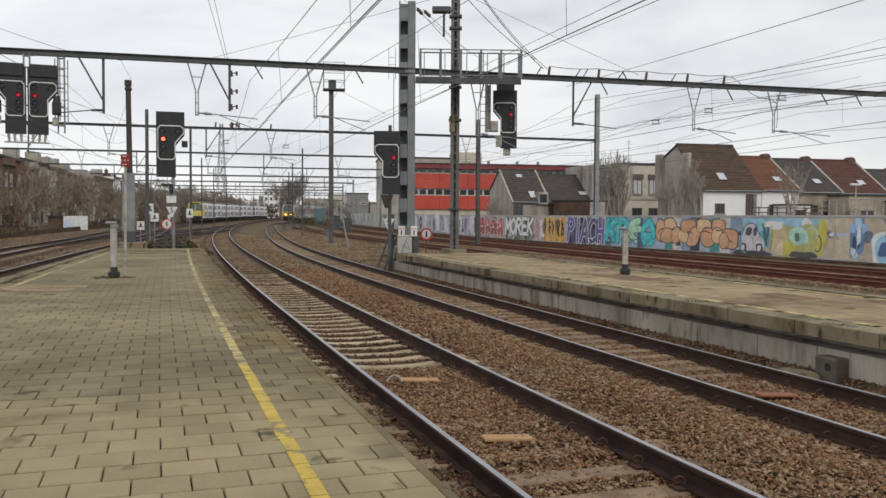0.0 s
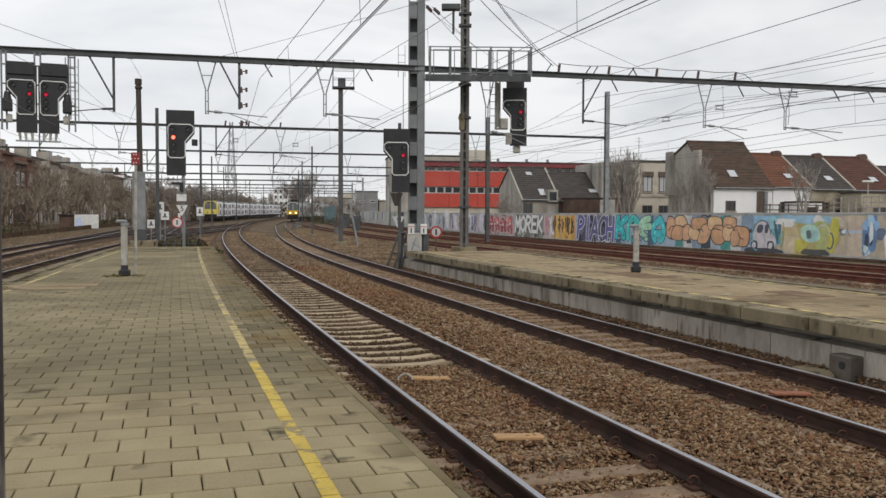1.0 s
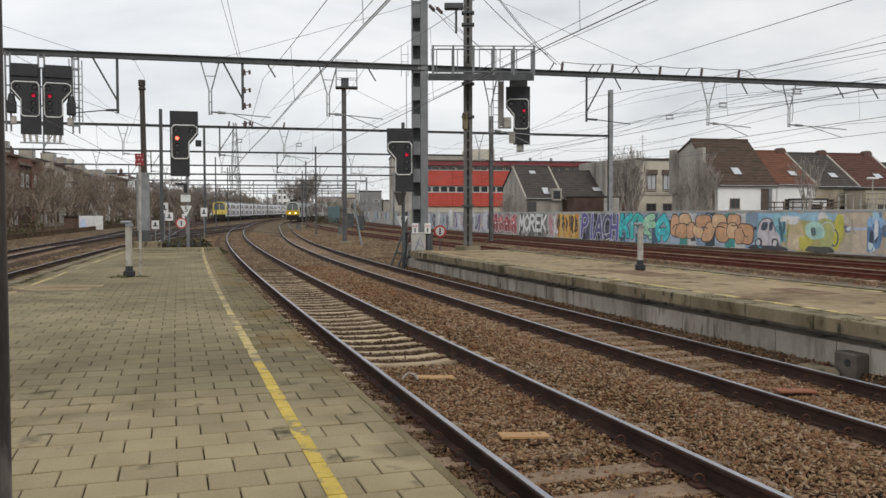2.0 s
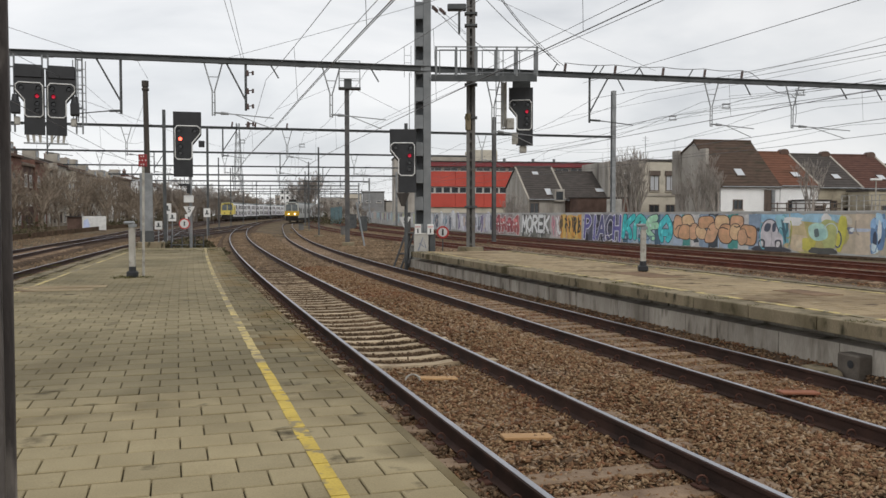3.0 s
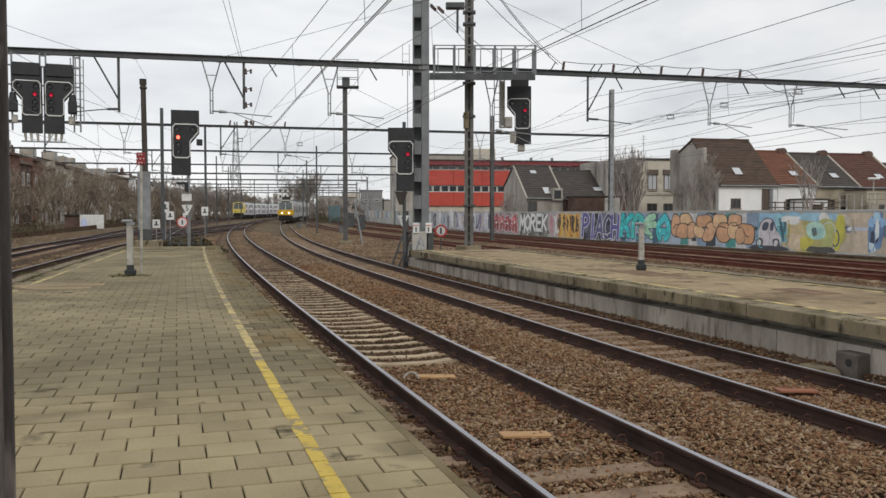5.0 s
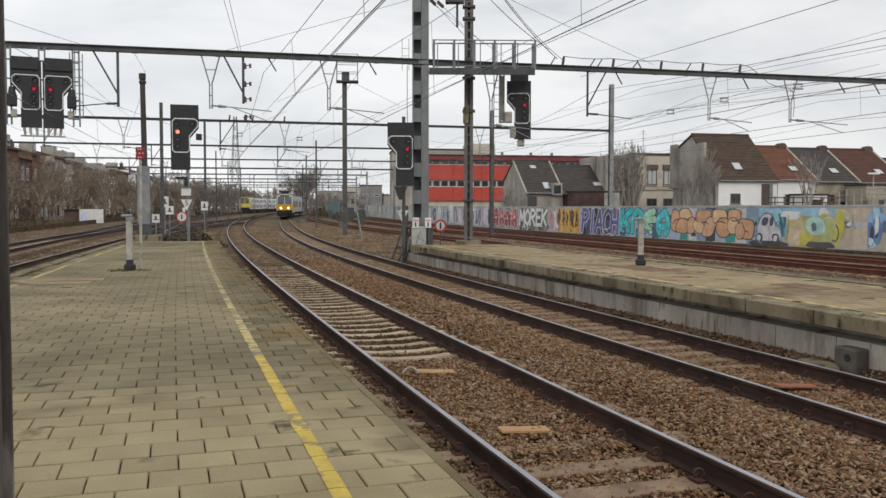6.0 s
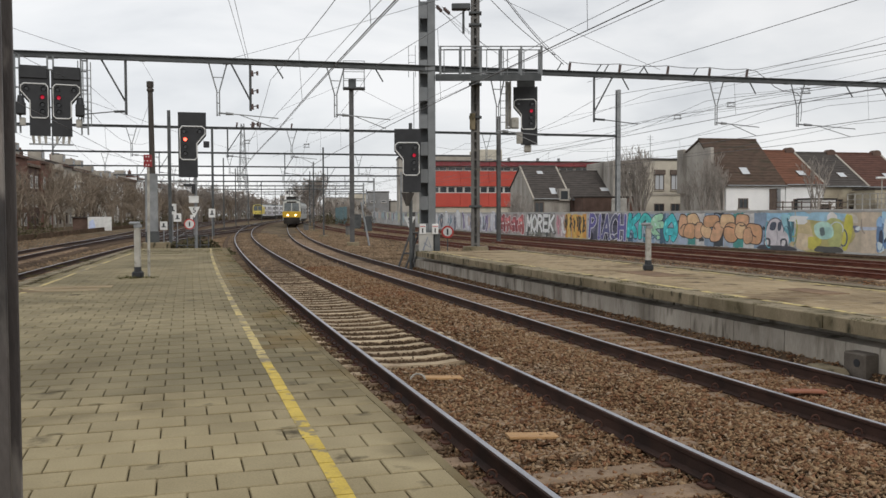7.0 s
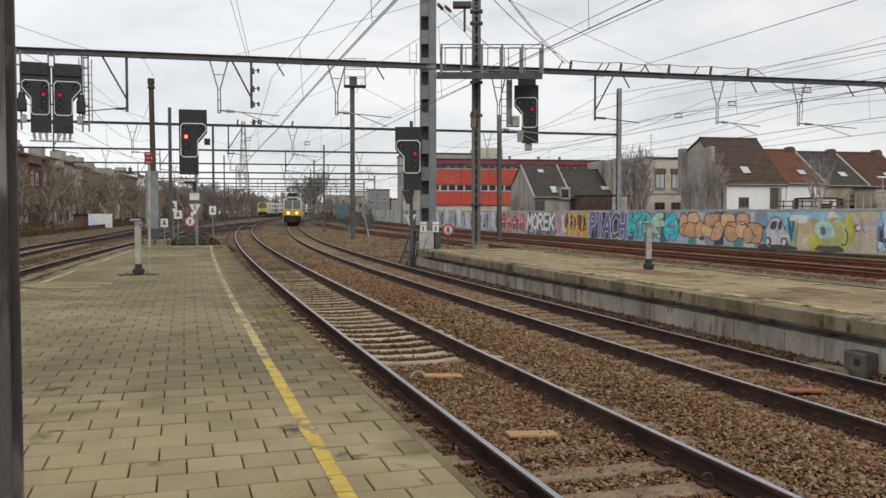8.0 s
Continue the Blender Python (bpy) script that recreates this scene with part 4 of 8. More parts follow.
rod(bm, (1.25, -0.3, -0.05), (0.65, 0.1, 3.2), 0.07, 7)
part("strut", bm, M["galv"], pole, "pale raking strut")

# canopy column close to the camera
col = thing("canopy_column", "dark painted steel canopy column with scuffs and stains", "column", Matrix.Translation((-1.62, 3.05, Z_P1)) @ Matrix.Rotation(heading(3), 4, "Z"))
bm = B()
box(bm, -0.10, 0.10, -0.12, -0.10, 0, 4.2, 0.004)
box(bm, -0.10, 0.10, 0.10, 0.12, 0, 4.2, 0.004)
box(bm, -0.008, 0.008, -0.10, 0.10, 0, 4.2)
part("shaft", bm, M["column"], col)
bm = B()
box(bm, -0.14, 0.14, -0.16, 0.16, 0, 0.03, 0.006)
part("base_plate", bm, M["column"], col)
for z in (0.9, 1.45, 1.7, 1.78):
    for x in (-0.06, 0.05):
        bm = B()
        rod(bm, (x, -0.12, z), (x, -0.135, z), 0.014, 8)
        part("rivet", bm, M["column"], col)

# ---- painted boundary wall ----


def off_wall(s):
    return 31.5 - 0.05 * (s - 20)


def wall_pose(s, z):
    """On the wall's face: x along it to the right, y into it, z up."""
    p0, p1 = place(s + 0.5, off_wall(s + 0.5)), place(s - 0.5, off_wall(s - 0.5))
    d = p1 - p0
    p = place(s, off_wall(s), z)
    return Matrix.Translation(p) @ Matrix.Rotation(math.atan2(d.y, d.x), 4, "Z")


bm = B()
sweep(bm, [(0, -0.6), (0, 2.02), (-0.04, 2.02), (-0.04, 2.12), (0.3, 2.12), (0.3, -0.6)], stations(8, 192, 2.0), off_wall)
wall = tagged(part("wall_east", bm, M["wallc"]), "long grey concrete boundary wall covered in graffiti", "wall", kind="structure")
for k in range(50):
    m = wall_pose(22 + k * 3.2, 0)
    bm = B()
    box(bm, -0.05, 0.05, -0.012, 0.02, -0.5, 2.02)
    part("pilaster", bm, M["wallc"], wall, "", m)
bm = B()
sweep(bm, [(-0.5, -0.6), (-0.5, -0.28), (-0.02, -0.22), (-0.02, -0.6)], stations(8, 192, 2.0), off_wall)
part("plinth", bm, M["ballast"], wall, "dark dirty wall foot")

PAINTS = {}


def paint(c):
    if c not in PAINTS:
        PAINTS[c] = mat("spray_paint", tuple(min(0.85, v * 1.25 + 0.02) for v in c), tuple(min(0.92, v * 1.65 + 0.03) for v in c), 2.6, 0.65, 0, 0.1, 30)
    return PAINTS[c]


def blob(owner, name, m, pts, c, depth):
    bm = B()
    prism(bm, pts, -depth, 0.0)
    return part(name, bm, paint(c), owner, "", m)


def bubble(cx, cz, w, h, rnd, lobes=3, rough=0.16, n=26):
    ph, tilt = rnd.uniform(0, 6.3), rnd.uniform(-0.25, 0.25)
    out = []
    for j in range(n):
        a = 2 * math.pi * j / n
        e = 0.75
        r = 1 + rough * math.sin(lobes * a + ph) + rough * 0.5 * math.sin((lobes + 2) * a + ph * 2)
        x = math.copysign(abs(math.cos(a)) ** e, math.cos(a)) * w / 2 * r
        z = math.copysign(abs(math.sin(a)) ** e, math.sin(a)) * h / 2 * r
        out.append((cx + x + z * tilt, cz + z))
    return out


def thick_line(points, r):
    """The outline of a broad stroke through points."""
    left, right = [], []
    for k, (x, z) in enumerate(points):
        ax, az = points[max(0, k - 1)]
        bx, bz = points[min(len(points) - 1, k + 1)]
        d = math.hypot(bx - ax, bz - az) or 1
        nx, nz = -(bz - az) / d, (bx - ax) / d
        left.append((x + nx * r, z + nz * r))
        right.append((x - nx * r, z - nz * r))
    return left + right[::-1]


def curl(rnd, x0, x1, z0, z1):
    """A bent spray stroke inside a field."""
    cx, cz = rnd.uniform(x0, x1), rnd.uniform(z0 + 0.25 * (z1 - z0), z1 - 0.25 * (z1 - z0))
    rx, rz = (x1 - x0) * rnd.uniform(0.18, 0.42), (z1 - z0) * rnd.uniform(0.18, 0.42)
    a0, turn = rnd.uniform(0, 6.28), rnd.choice((-1, 1)) * rnd.uniform(1.4, 3.9)
    return [(cx + rx * math.cos(a0 + turn * j / 7), min(z1, max(z0, cz + rz * math.sin(a0 + turn * j / 7)))) for j in range(8)]


def graffiti(label, s0, s1, backs, fills, edge, count, seed, style="stroke", z0=0.0, z1=1.9):
    """One painted piece from s0 to s1 along the wall (s falls to the right)."""
    rnd = random.Random(seed)
    m = wall_pose((s0 + s1) / 2, 0)
    width = (wall_pose(s0, 0).translation - wall_pose(s1, 0).translation).length
    g = thing("graffiti", label, "graffiti", m)
    n = 7
    for j in range(n):
        x0 = -width / 2 + width * j / n
        x1 = x0 + width / n + 0.12
        lo, hi = -0.2 + rnd.uniform(-0.05, 0.1), 2.0 + rnd.uniform(-0.18, 0.01)
        pts = [(x0 + (x1 - x0) * k / 5, hi + rnd.uniform(-0.06, 0.0)) for k in range(6)] + [(x1 - (x1 - x0) * k / 5, lo + rnd.uniform(0.0, 0.12)) for k in range(6)]
        blob(g, "background_patch", None, pts, backs[j % len(backs)], 0.004 + 0.0007 * j)
    step = width / count
    for j in range(count):
        cx, cz = -width / 2 + step * (j + 0.5), (z0 + z1) / 2 + rnd.uniform(-0.1, 0.1)
        h = (z1 - z0) * rnd.uniform(0.8, 0.98)
        c = fills[j % len(fills)]
        pale = tuple(round(min(0.9, v * 1.45 + 0.05), 3) for v in c)
        d = 0.014 + 0.0025 * (j % 3)
        if style == "wild":
            tilt = rnd.uniform(-0.12, 0.12)
            pts = [(x + (z - cz) * tilt, z) for x, z in bubble(cx, cz, step * 1.06, h * 0.98, rnd, (3, 4, 5)[j % 3], 0.17, 40)]
            big = [(cx + (x - cx) * 1.09, cz + (z - cz) * 1.06) for x, z in pts]
            o = blob(g, "letter_shape", None, big, edge, d)
            blob(o, "fill", None, pts, c, d + 0.0022)
            blob(o, "shade", None, bubble(cx + step * 0.05, cz - h * 0.22, step * 0.72, h * 0.36, rnd, 3, 0.12), tuple(round(v * 0.74, 3) for v in c), d + 0.0028)
            blob(o, "highlight", None, bubble(cx - step * 0.12, cz + h * 0.27, step * 0.5, h * 0.2, rnd, 2, 0.1), pale, d + 0.0034)
            blob(o, "counter", None, bubble(cx + step * rnd.uniform(-0.1, 0.12), cz + h * rnd.uniform(-0.02, 0.16), step * 0.2, h * 0.17, rnd, 2, 0.2, 14), edge, d + 0.0042)
            side = rnd.choice((-1, 1))
            blob(o, "slit", None, thick_line([(cx + side * step * 0.06, cz - h * 0.52), (cx + side * step * 0.1, cz - h * 0.3), (cx + side * step * 0.02, cz - h * 0.16)], 0.045), edge, d + 0.005)
            blob(o, "slit", None, thick_line([(cx - side * step * 0.5, cz + h * 0.05), (cx - side * step * 0.3, cz), (cx - side * step * 0.18, cz + h * 0.04)], 0.04), edge, d + 0.005)
        else:
            for q in range(3):
                path = curl(rnd, cx - step * 0.5, cx + step * 0.5, z0, z1) if q else [(cx + rnd.uniform(-0.2, 0.2) * step, cz - h / 2), (cx + rnd.uniform(-0.1, 0.1) * step, cz), (cx + rnd.uniform(-0.25, 0.25) * step, cz + h / 2)]
                r = step * rnd.uniform(0.09, 0.15)
                o = blob(g, "letter_stroke", None, thick_line(path, r * 1.55), edge, d + 0.0009 * q)
                blob(o, "fill", None, thick_line(path, r), c, d + 0.0055 + 0.0007 * q)
                if q == 1:
                    blob(o, "highlight", None, thick_line(path[1:5], r * 0.3), pale, d + 0.0085)
    for q in range(count):
        x = rnd.uniform(-width / 2, width / 2)
        blob(g, "spray_mark", None, thick_line(curl(rnd, x - 0.5, x + 0.5, -0.1, 0.6), 0.028), rnd.choice((edge, fills[0], backs[0])), 0.026)
    return g


graffiti("faded grey and white scribbled tags on a concrete wall", 128, 104, [(0.42, 0.42, 0.43), (0.34, 0.34, 0.37)], [(0.10, 0.11, 0.14), (0.52, 0.53, 0.55), (0.16, 0.22, 0.27)], (0.50, 0.51, 0.53), 11, 1, "stroke")
graffiti("faded violet and grey tags on a concrete wall", 103.5, 89.2, [(0.42, 0.42, 0.43), (0.33, 0.32, 0.37)], [(0.15, 0.12, 0.22), (0.50, 0.50, 0.53), (0.10, 0.10, 0.13)], (0.46, 0.45, 0.50), 9, 2, "stroke")
graffiti("dark red graffiti letters edged in white", 88.8, 81.4, [(0.20, 0.15, 0.15), (0.30, 0.25, 0.24)], [(0.26, 0.05, 0.06), (0.34, 0.09, 0.09)], (0.62, 0.58, 0.56), 4, 3, "wild", -0.05, 1.9)
# letter forms as strokes in a unit box
def curve(pts, n=5):
    """A smooth line through the points."""
    out = []
    for k in range(len(pts) - 1):
        a, b, c, d = pts[max(0, k - 1)], pts[k], pts[k + 1], pts[min(len(pts) - 1, k + 2)]
        for j in range(n):
            t = j / n
            out.append(tuple(0.5 * (2 * b[q] + (c[q] - a[q]) * t + (2 * a[q] - 5 * b[q] + 4 * c[q] - d[q]) * t * t + (3 * b[q] - a[q] - 3 * c[q] + d[q]) * t ** 3) for q in (0, 1)))
    return out + [pts[-1]]


BOWL = curve([(0.1, 1.0), (0.6, 0.97), (0.85, 0.77), (0.6, 0.55), (0.1, 0.5)])
ROUND = curve([(0.95, 0.86), (0.55, 1.0), (0.15, 0.75), (0.1, 0.4), (0.4, 0.04), (0.95, 0.12)])
FORMS = {
    "P": [[(0.1, 0), (0.1, 1)], BOWL],
    "I": [[(0.5, 0), (0.5, 1)]],
    "A": [[(0, 0), (0.45, 1)], [(0.45, 1), (0.95, 0)], [(0.2, 0.35), (0.75, 0.35)]],
    "C": [ROUND],
    "H": [[(0.1, 0), (0.1, 1)], [(0.9, 0), (0.9, 1)], [(0.1, 0.5), (0.9, 0.5)]],
    "M": [[(0.05, 0), (0.15, 1)], [(0.15, 1), (0.5, 0.35)], [(0.5, 0.35), (0.85, 1)], [(0.85, 1), (0.95, 0)]],
    "O": [curve([(0.5, 1), (0.12, 0.7), (0.12, 0.3), (0.5, 0)]), curve([(0.5, 0), (0.88, 0.3), (0.88, 0.7), (0.5, 1)])],
    "R": [[(0.1, 0), (0.1, 1)], BOWL, [(0.4, 0.5), (0.95, 0)]],
    "E": [[(0.15, 0), (0.15, 1)], [(0.15, 0.98), (0.9, 0.98)], [(0.15, 0.5), (0.75, 0.5)], [(0.15, 0.02), (0.9, 0.02)]],
    "K": [[(0.15, 0), (0.15, 1)], [(0.15, 0.42), (0.9, 1)], [(0.3, 0.55), (0.95, 0)]],
    "S": [curve([(0.9, 0.9), (0.5, 1), (0.15, 0.78), (0.5, 0.52), (0.88, 0.27), (0.5, 0), (0.1, 0.1)])],
    "G": [ROUND, [(0.95, 0.12), (0.95, 0.48)], [(0.95, 0.46), (0.58, 0.46)]],
}


def capsule(points, r):
    """A broad stroke with round ends."""
    def cap(p, q):
        a = math.atan2(p[1] - q[1], p[0] - q[0])
        return [(p[0] + r * math.cos(a + u), p[1] + r * math.sin(a + u)) for u in (-1.0, -0.5, 0.0, 0.5, 1.0)]
    body = thick_line(points, r)
    n = len(points)
    return body[:n] + cap(points[-1], points[-2])[::-1] + body[n:] + cap(points[0], points[1])[::-1]


def backing(g, width, backs, rnd, lo=-0.25, hi=1.99, n=9):
    for j in range(n):
        x0 = -width / 2 + width * j / n
        x1 = x0 + width / n + 0.1
        pts = [(x0 + (x1 - x0) * k / 5, hi - rnd.uniform(0.0, 0.1)) for k in range(6)] + [(x1 - (x1 - x0) * k / 5, lo + rnd.uniform(0.0, 0.12)) for k in range(6)]
        blob(g, "background_patch", None, pts, backs[j % len(backs)], 0.004 + 0.0006 * j)
    for j in range(n * 2):
        x = rnd.uniform(-width / 2, width / 2)
        blob(g, "background_patch", None, bubble(x, rnd.uniform(0.0, 1.7), rnd.uniform(0.3, 1.0), rnd.uniform(0.2, 0.6), rnd, 4, 0.2, 18), rnd.choice(backs), 0.0098 + 0.0003 * j)


def lettering(label, s0, s1, letters, backs, fills, edge, seed, z0, z1, r, rim, slant=0.0, overlap=1.0, shine=0):
    """Painted letters along the wall: rims below, fills above, each stroke a shape of its own."""
    rnd = random.Random(seed)
    width = (wall_pose(s0, 0).translation - wall_pose(s1, 0).translation).length
    g = thing("graffiti", label, "graffiti", wall_pose((s0 + s1) / 2, 0))
    backing(g, width, backs, rnd)
    step = width / len(letters)
    count = 0
    for k, ch in enumerate(letters):
        lift, lean, wide = rnd.uniform(-0.05, 0.05), slant + rnd.uniform(-0.08, 0.08), (step - 2 * r) * overlap
        left = -width / 2 + step * k + step / 2 - wide / 2
        c = fills[k % len(fills)]
        pale = tuple(round(min(0.9, v * 1.4 + 0.05), 3) for v in c)
        dark = tuple(round(v * 0.66, 3) for v in c)
        for stroke in FORMS[ch]:
            pts = [(left + (x + lean * (z - 0.5)) * wide, z0 + r + (z1 - z0 - 2 * r) * z + lift) for x, z in stroke]
            o = blob(g, "letter_shape", None, capsule(pts, r + rim), edge, 0.0170 + 0.0003 * (count % 9))
            blob(o, "fill", None, capsule(pts, r), c, 0.0212 + 0.0003 * (count % 9))
            if shine:
                a, b = pts[len(pts) // 3], pts[len(pts) * 2 // 3]
                blob(o, "highlight", None, bubble(a[0] - r * 0.2, a[1] + r * 0.25, r * 0.9, r * 1.1, rnd, 2, 0.1, 14), pale, 0.0246 + 0.0003 * (count % 5))
                blob(o, "shade", None, bubble(b[0] + r * 0.25, b[1] - r * 0.3, r * 0.9, r * 1.0, rnd, 2, 0.1, 14), dark, 0.0264 + 0.0003 * (count % 5))
            count += 1
    for q in range(len(letters) * 2):
        x = rnd.uniform(-width / 2, width / 2)
        blob(g, "spray_mark", None, thick_line(curl(rnd, x - 0.5, x + 0.5, -0.15, 0.45), 0.03), rnd.choice((edge, fills[0], backs[0])), 0.029)
    return g


lettering("white graffiti letters on a dark grey ground", 80.7, 73.8, "MOREK", [(0.05, 0.055, 0.05), (0.12, 0.12, 0.10), (0.20, 0.19, 0.17)], [(0.66, 0.66, 0.64), (0.60, 0.61, 0.60)], (0.06, 0.06, 0.065), 4, 0.15, 1.97, 0.17, 0.06, 0.15, 1.32)
graffiti("pink and white graffiti swirls", 73.5, 71.5, [(0.40, 0.33, 0.33)], [(0.48, 0.22, 0.26), (0.6, 0.58, 0.56)], (0.22, 0.12, 0.13), 2, 5, "stroke")
graffiti("orange and black graffiti letters", 71.5, 67.2, [(0.50, 0.25, 0.05), (0.52, 0.36, 0.10)], [(0.03, 0.026, 0.022)], (0.55, 0.28, 0.05), 5, 16, "stroke", 0.3, 1.8)
lettering("dark blue graffiti letters edged in pale lilac", 66.5, 60.2, "PIACH", [(0.01, 0.01, 0.025), (0.05, 0.05, 0.08), (0.12, 0.12, 0.17)], [(0.10, 0.09, 0.27), (0.13, 0.12, 0.31), (0.08, 0.08, 0.18), (0.07, 0.07, 0.12)], (0.58, 0.57, 0.66), 7, -0.15, 1.97, 0.17, 0.07, 0.15, 1.38)
FORMS.update({
    "bird": [curve([(0.05, 0.0), (0.12, 0.55), (0.2, 1.0)]), curve([(0.95, 1.0), (0.5, 0.72), (0.25, 0.45)]), curve([(0.3, 0.5), (0.6, 0.3), (0.7, 0.0)])],
    "arch": [curve([(0.1, 0.0), (0.1, 0.6), (0.45, 1.0), (0.85, 0.8)]), curve([(0.85, 0.8), (0.6, 0.5), (0.9, 0.05)])],
    "comb": [curve([(0.75, 1.0), (0.2, 0.85), (0.12, 0.4), (0.6, 0.05)]), curve([(0.2, 0.55), (0.5, 0.6), (0.85, 0.62)])],
    "oval": [curve([(0.55, 1.0), (0.15, 0.65), (0.15, 0.25), (0.3, 0.0)]), curve([(0.55, 1.0), (0.85, 0.65), (0.9, 0.25), (0.75, 0.0)]), [(0.3, 0.3), (0.75, 0.3)]],
})
lettering("turquoise and mint graffiti bubble letters with dark edges", 59.9, 53.0, ["bird", "arch", "comb", "oval"], [(0.05, 0.10, 0.15), (0.20, 0.28, 0.38), (0.30, 0.36, 0.42)], [(0.03, 0.40, 0.42), (0.05, 0.40, 0.38), (0.30, 0.52, 0.36), (0.05, 0.42, 0.46)], (0.008, 0.03, 0.04), 8, 0.0, 1.98, 0.25, 0.055, 0.1, 1.42, 1)

# large orange piece: swollen overlapping shapes with brown creases
rnd = random.Random(9)
big = thing("graffiti", "large orange graffiti bubble letters on blue and green", "graffiti", wall_pose(48.3, 0))
backing(big, 9.2, [(0.30, 0.36, 0.44), (0.05, 0.22, 0.20), (0.44, 0.43, 0.42), (0.18, 0.24, 0.32), (0.03, 0.04, 0.05)], rnd)
for k, (cx, cz, w, h, lean) in enumerate(((-4.0, 1.1, 1.1, 1.5, 0.1), (-2.75, 1.35, 1.3, 1.2, -0.15), (-3.15, 0.75, 1.5, 1.0, 0.2), (-2.15, 0.8, 1.0, 1.0, 0.25), (-1.3, 0.75, 1.2, 0.8, 0.0), (-0.75, 1.42, 1.6, 0.85, 0.1), (-0.1, 0.75, 1.25, 1.25, 0.2), (0.95, 1.42, 1.5, 0.9, -0.1), (1.35, 0.72, 1.5, 1.1, 0.15), (2.45, 1.48, 1.25, 0.8, 0.3), (2.3, 0.85, 1.1, 0.9, 0.1), (3.55, 0.68, 1.5, 1.25, 0.2), (3.0, 0.55, 0.8, 1.0, -0.1))):
    c = ((0.46, 0.27, 0.16), (0.53, 0.35, 0.20), (0.43, 0.24, 0.13))[k % 3]
    pts = [(x + (z - cz) * lean, z) for x, z in bubble(cx, cz, w, h, rnd, 2, 0.07, 30)]
    rim = [(cx + (x - cx) * 1.1, cz + (z - cz) * 1.1) for x, z in pts]
    o = blob(big, "letter_shape", None, rim, (0.05, 0.03, 0.025), 0.0180 + 0.0006 * k)
    blob(o, "fill", None, pts, c, 0.0184 + 0.0006 * k)
    blob(o, "highlight", None, [(x + (z - cz) * lean, z) for x, z in bubble(cx - w * 0.05, cz + h * 0.16, w * 0.72, h * 0.5, rnd, 2, 0.08, 22)], tuple(round(v * 1.12, 3) for v in c), 0.0186 + 0.0006 * k)
for a in ([(-4.3, 0.9), (-4.0, 1.15), (-3.6, 1.2)], [(-2.9, 1.3), (-2.6, 1.15), (-2.35, 1.2)], [(-0.9, 1.0), (-0.5, 1.05), (-0.3, 0.9)], [(0.7, 1.05), (1.1, 1.1), (1.6, 1.0)], [(2.2, 1.2), (2.5, 1.15), (2.8, 1.25)], [(3.3, 0.9), (3.5, 0.6), (3.8, 0.5)]):
    blob(big, "crease", None, thick_line(curve(a), 0.035), (0.05, 0.03, 0.025), 0.0275)

# painted scene: pale rounded car, teal plume, yellow-green field with a pale ring, clouds
scene_piece = thing("graffiti", "painted mural of a pale car and yellow-green figure under sky", "mural", wall_pose(41.6, 0))
rnd = random.Random(21)
layer = 0
for name, cx, cz, w, h, c, lob in (
        ("field", 2.4, 0.75, 4.4, 1.9, (0.35, 0.31, 0.12), 3), ("field", 0.9, 0.7, 1.9, 1.7, (0.42, 0.34, 0.19), 3), ("field", 1.2, 0.35, 1.5, 0.9, (0.47, 0.38, 0.26), 3),
        ("sky_patch", -1.9, 1.72, 2.4, 0.5, (0.22, 0.38, 0.50), 4), ("sky_patch", 0.4, 1.78, 2.6, 0.42, (0.24, 0.42, 0.54), 4), ("sky_patch", 2.8, 1.72, 3.0, 0.5, (0.26, 0.42, 0.52), 4),
        ("teal_plume", -0.1, 1.05, 0.9, 1.7, (0.12, 0.32, 0.38), 4), ("teal_plume", -0.35, 1.45, 0.8, 0.9, (0.24, 0.44, 0.50), 4), ("dark_plume", -0.05, 1.0, 0.25, 1.3, (0.04, 0.10, 0.13), 3), ("dark_plume", 0.2, 1.35, 0.2, 0.9, (0.05, 0.12, 0.15), 3),
        ("cloud", 0.65, 1.6, 1.55, 0.36, (0.70, 0.69, 0.64), 4), ("cloud", 0.85, 1.42, 1.0, 0.24, (0.60, 0.60, 0.58), 3), ("cloud", 3.25, 1.68, 0.75, 0.52, (0.62, 0.60, 0.56), 3),
        ("green_patch", 3.4, 0.9, 1.2, 1.6, (0.34, 0.36, 0.14), 3), ("yellow_streak", 4.35, 0.95, 0.6, 1.9, (0.42, 0.39, 0.06), 3), ("yellow_patch", 1.9, 0.3, 1.0, 0.7, (0.42, 0.38, 0.07), 3), ("dark_tuft", 3.0, -0.05, 2.1, 0.36, (0.06, 0.06, 0.055), 5), ("pale_lump", 1.2, 0.25, 0.5, 0.5, (0.50, 0.42, 0.30), 2)):
    blob(scene_piece, name, None, bubble(cx, cz, w, h, rnd, lob, 0.1), c, 0.005 + 0.0008 * layer)
    layer += 1
ring = blob(scene_piece, "ring", None, bubble(2.65, 0.98, 1.35, 1.0, rnd, 2, 0.06), (0.36, 0.53, 0.46), 0.022)
blob(ring, "ring_shade", None, bubble(2.85, 0.85, 0.9, 0.6, rnd, 2, 0.08), (0.28, 0.46, 0.42), 0.0235)
blob(ring, "ring_core", None, bubble(2.55, 0.92, 0.42, 0.42, rnd, 2, 0.12), (0.09, 0.13, 0.13), 0.025)
carp = blob(scene_piece, "painted_car", None, curve([(-2.2, 0.2), (-2.15, 0.75), (-1.95, 1.2), (-1.6, 1.55), (-1.15, 1.62), (-0.8, 1.45), (-0.5, 0.95), (-0.2, 0.7), (-0.1, 0.3), (-0.3, 0.1), (-1.2, 0.05), (-2.0, 0.05)]), (0.46, 0.43, 0.45), 0.022)
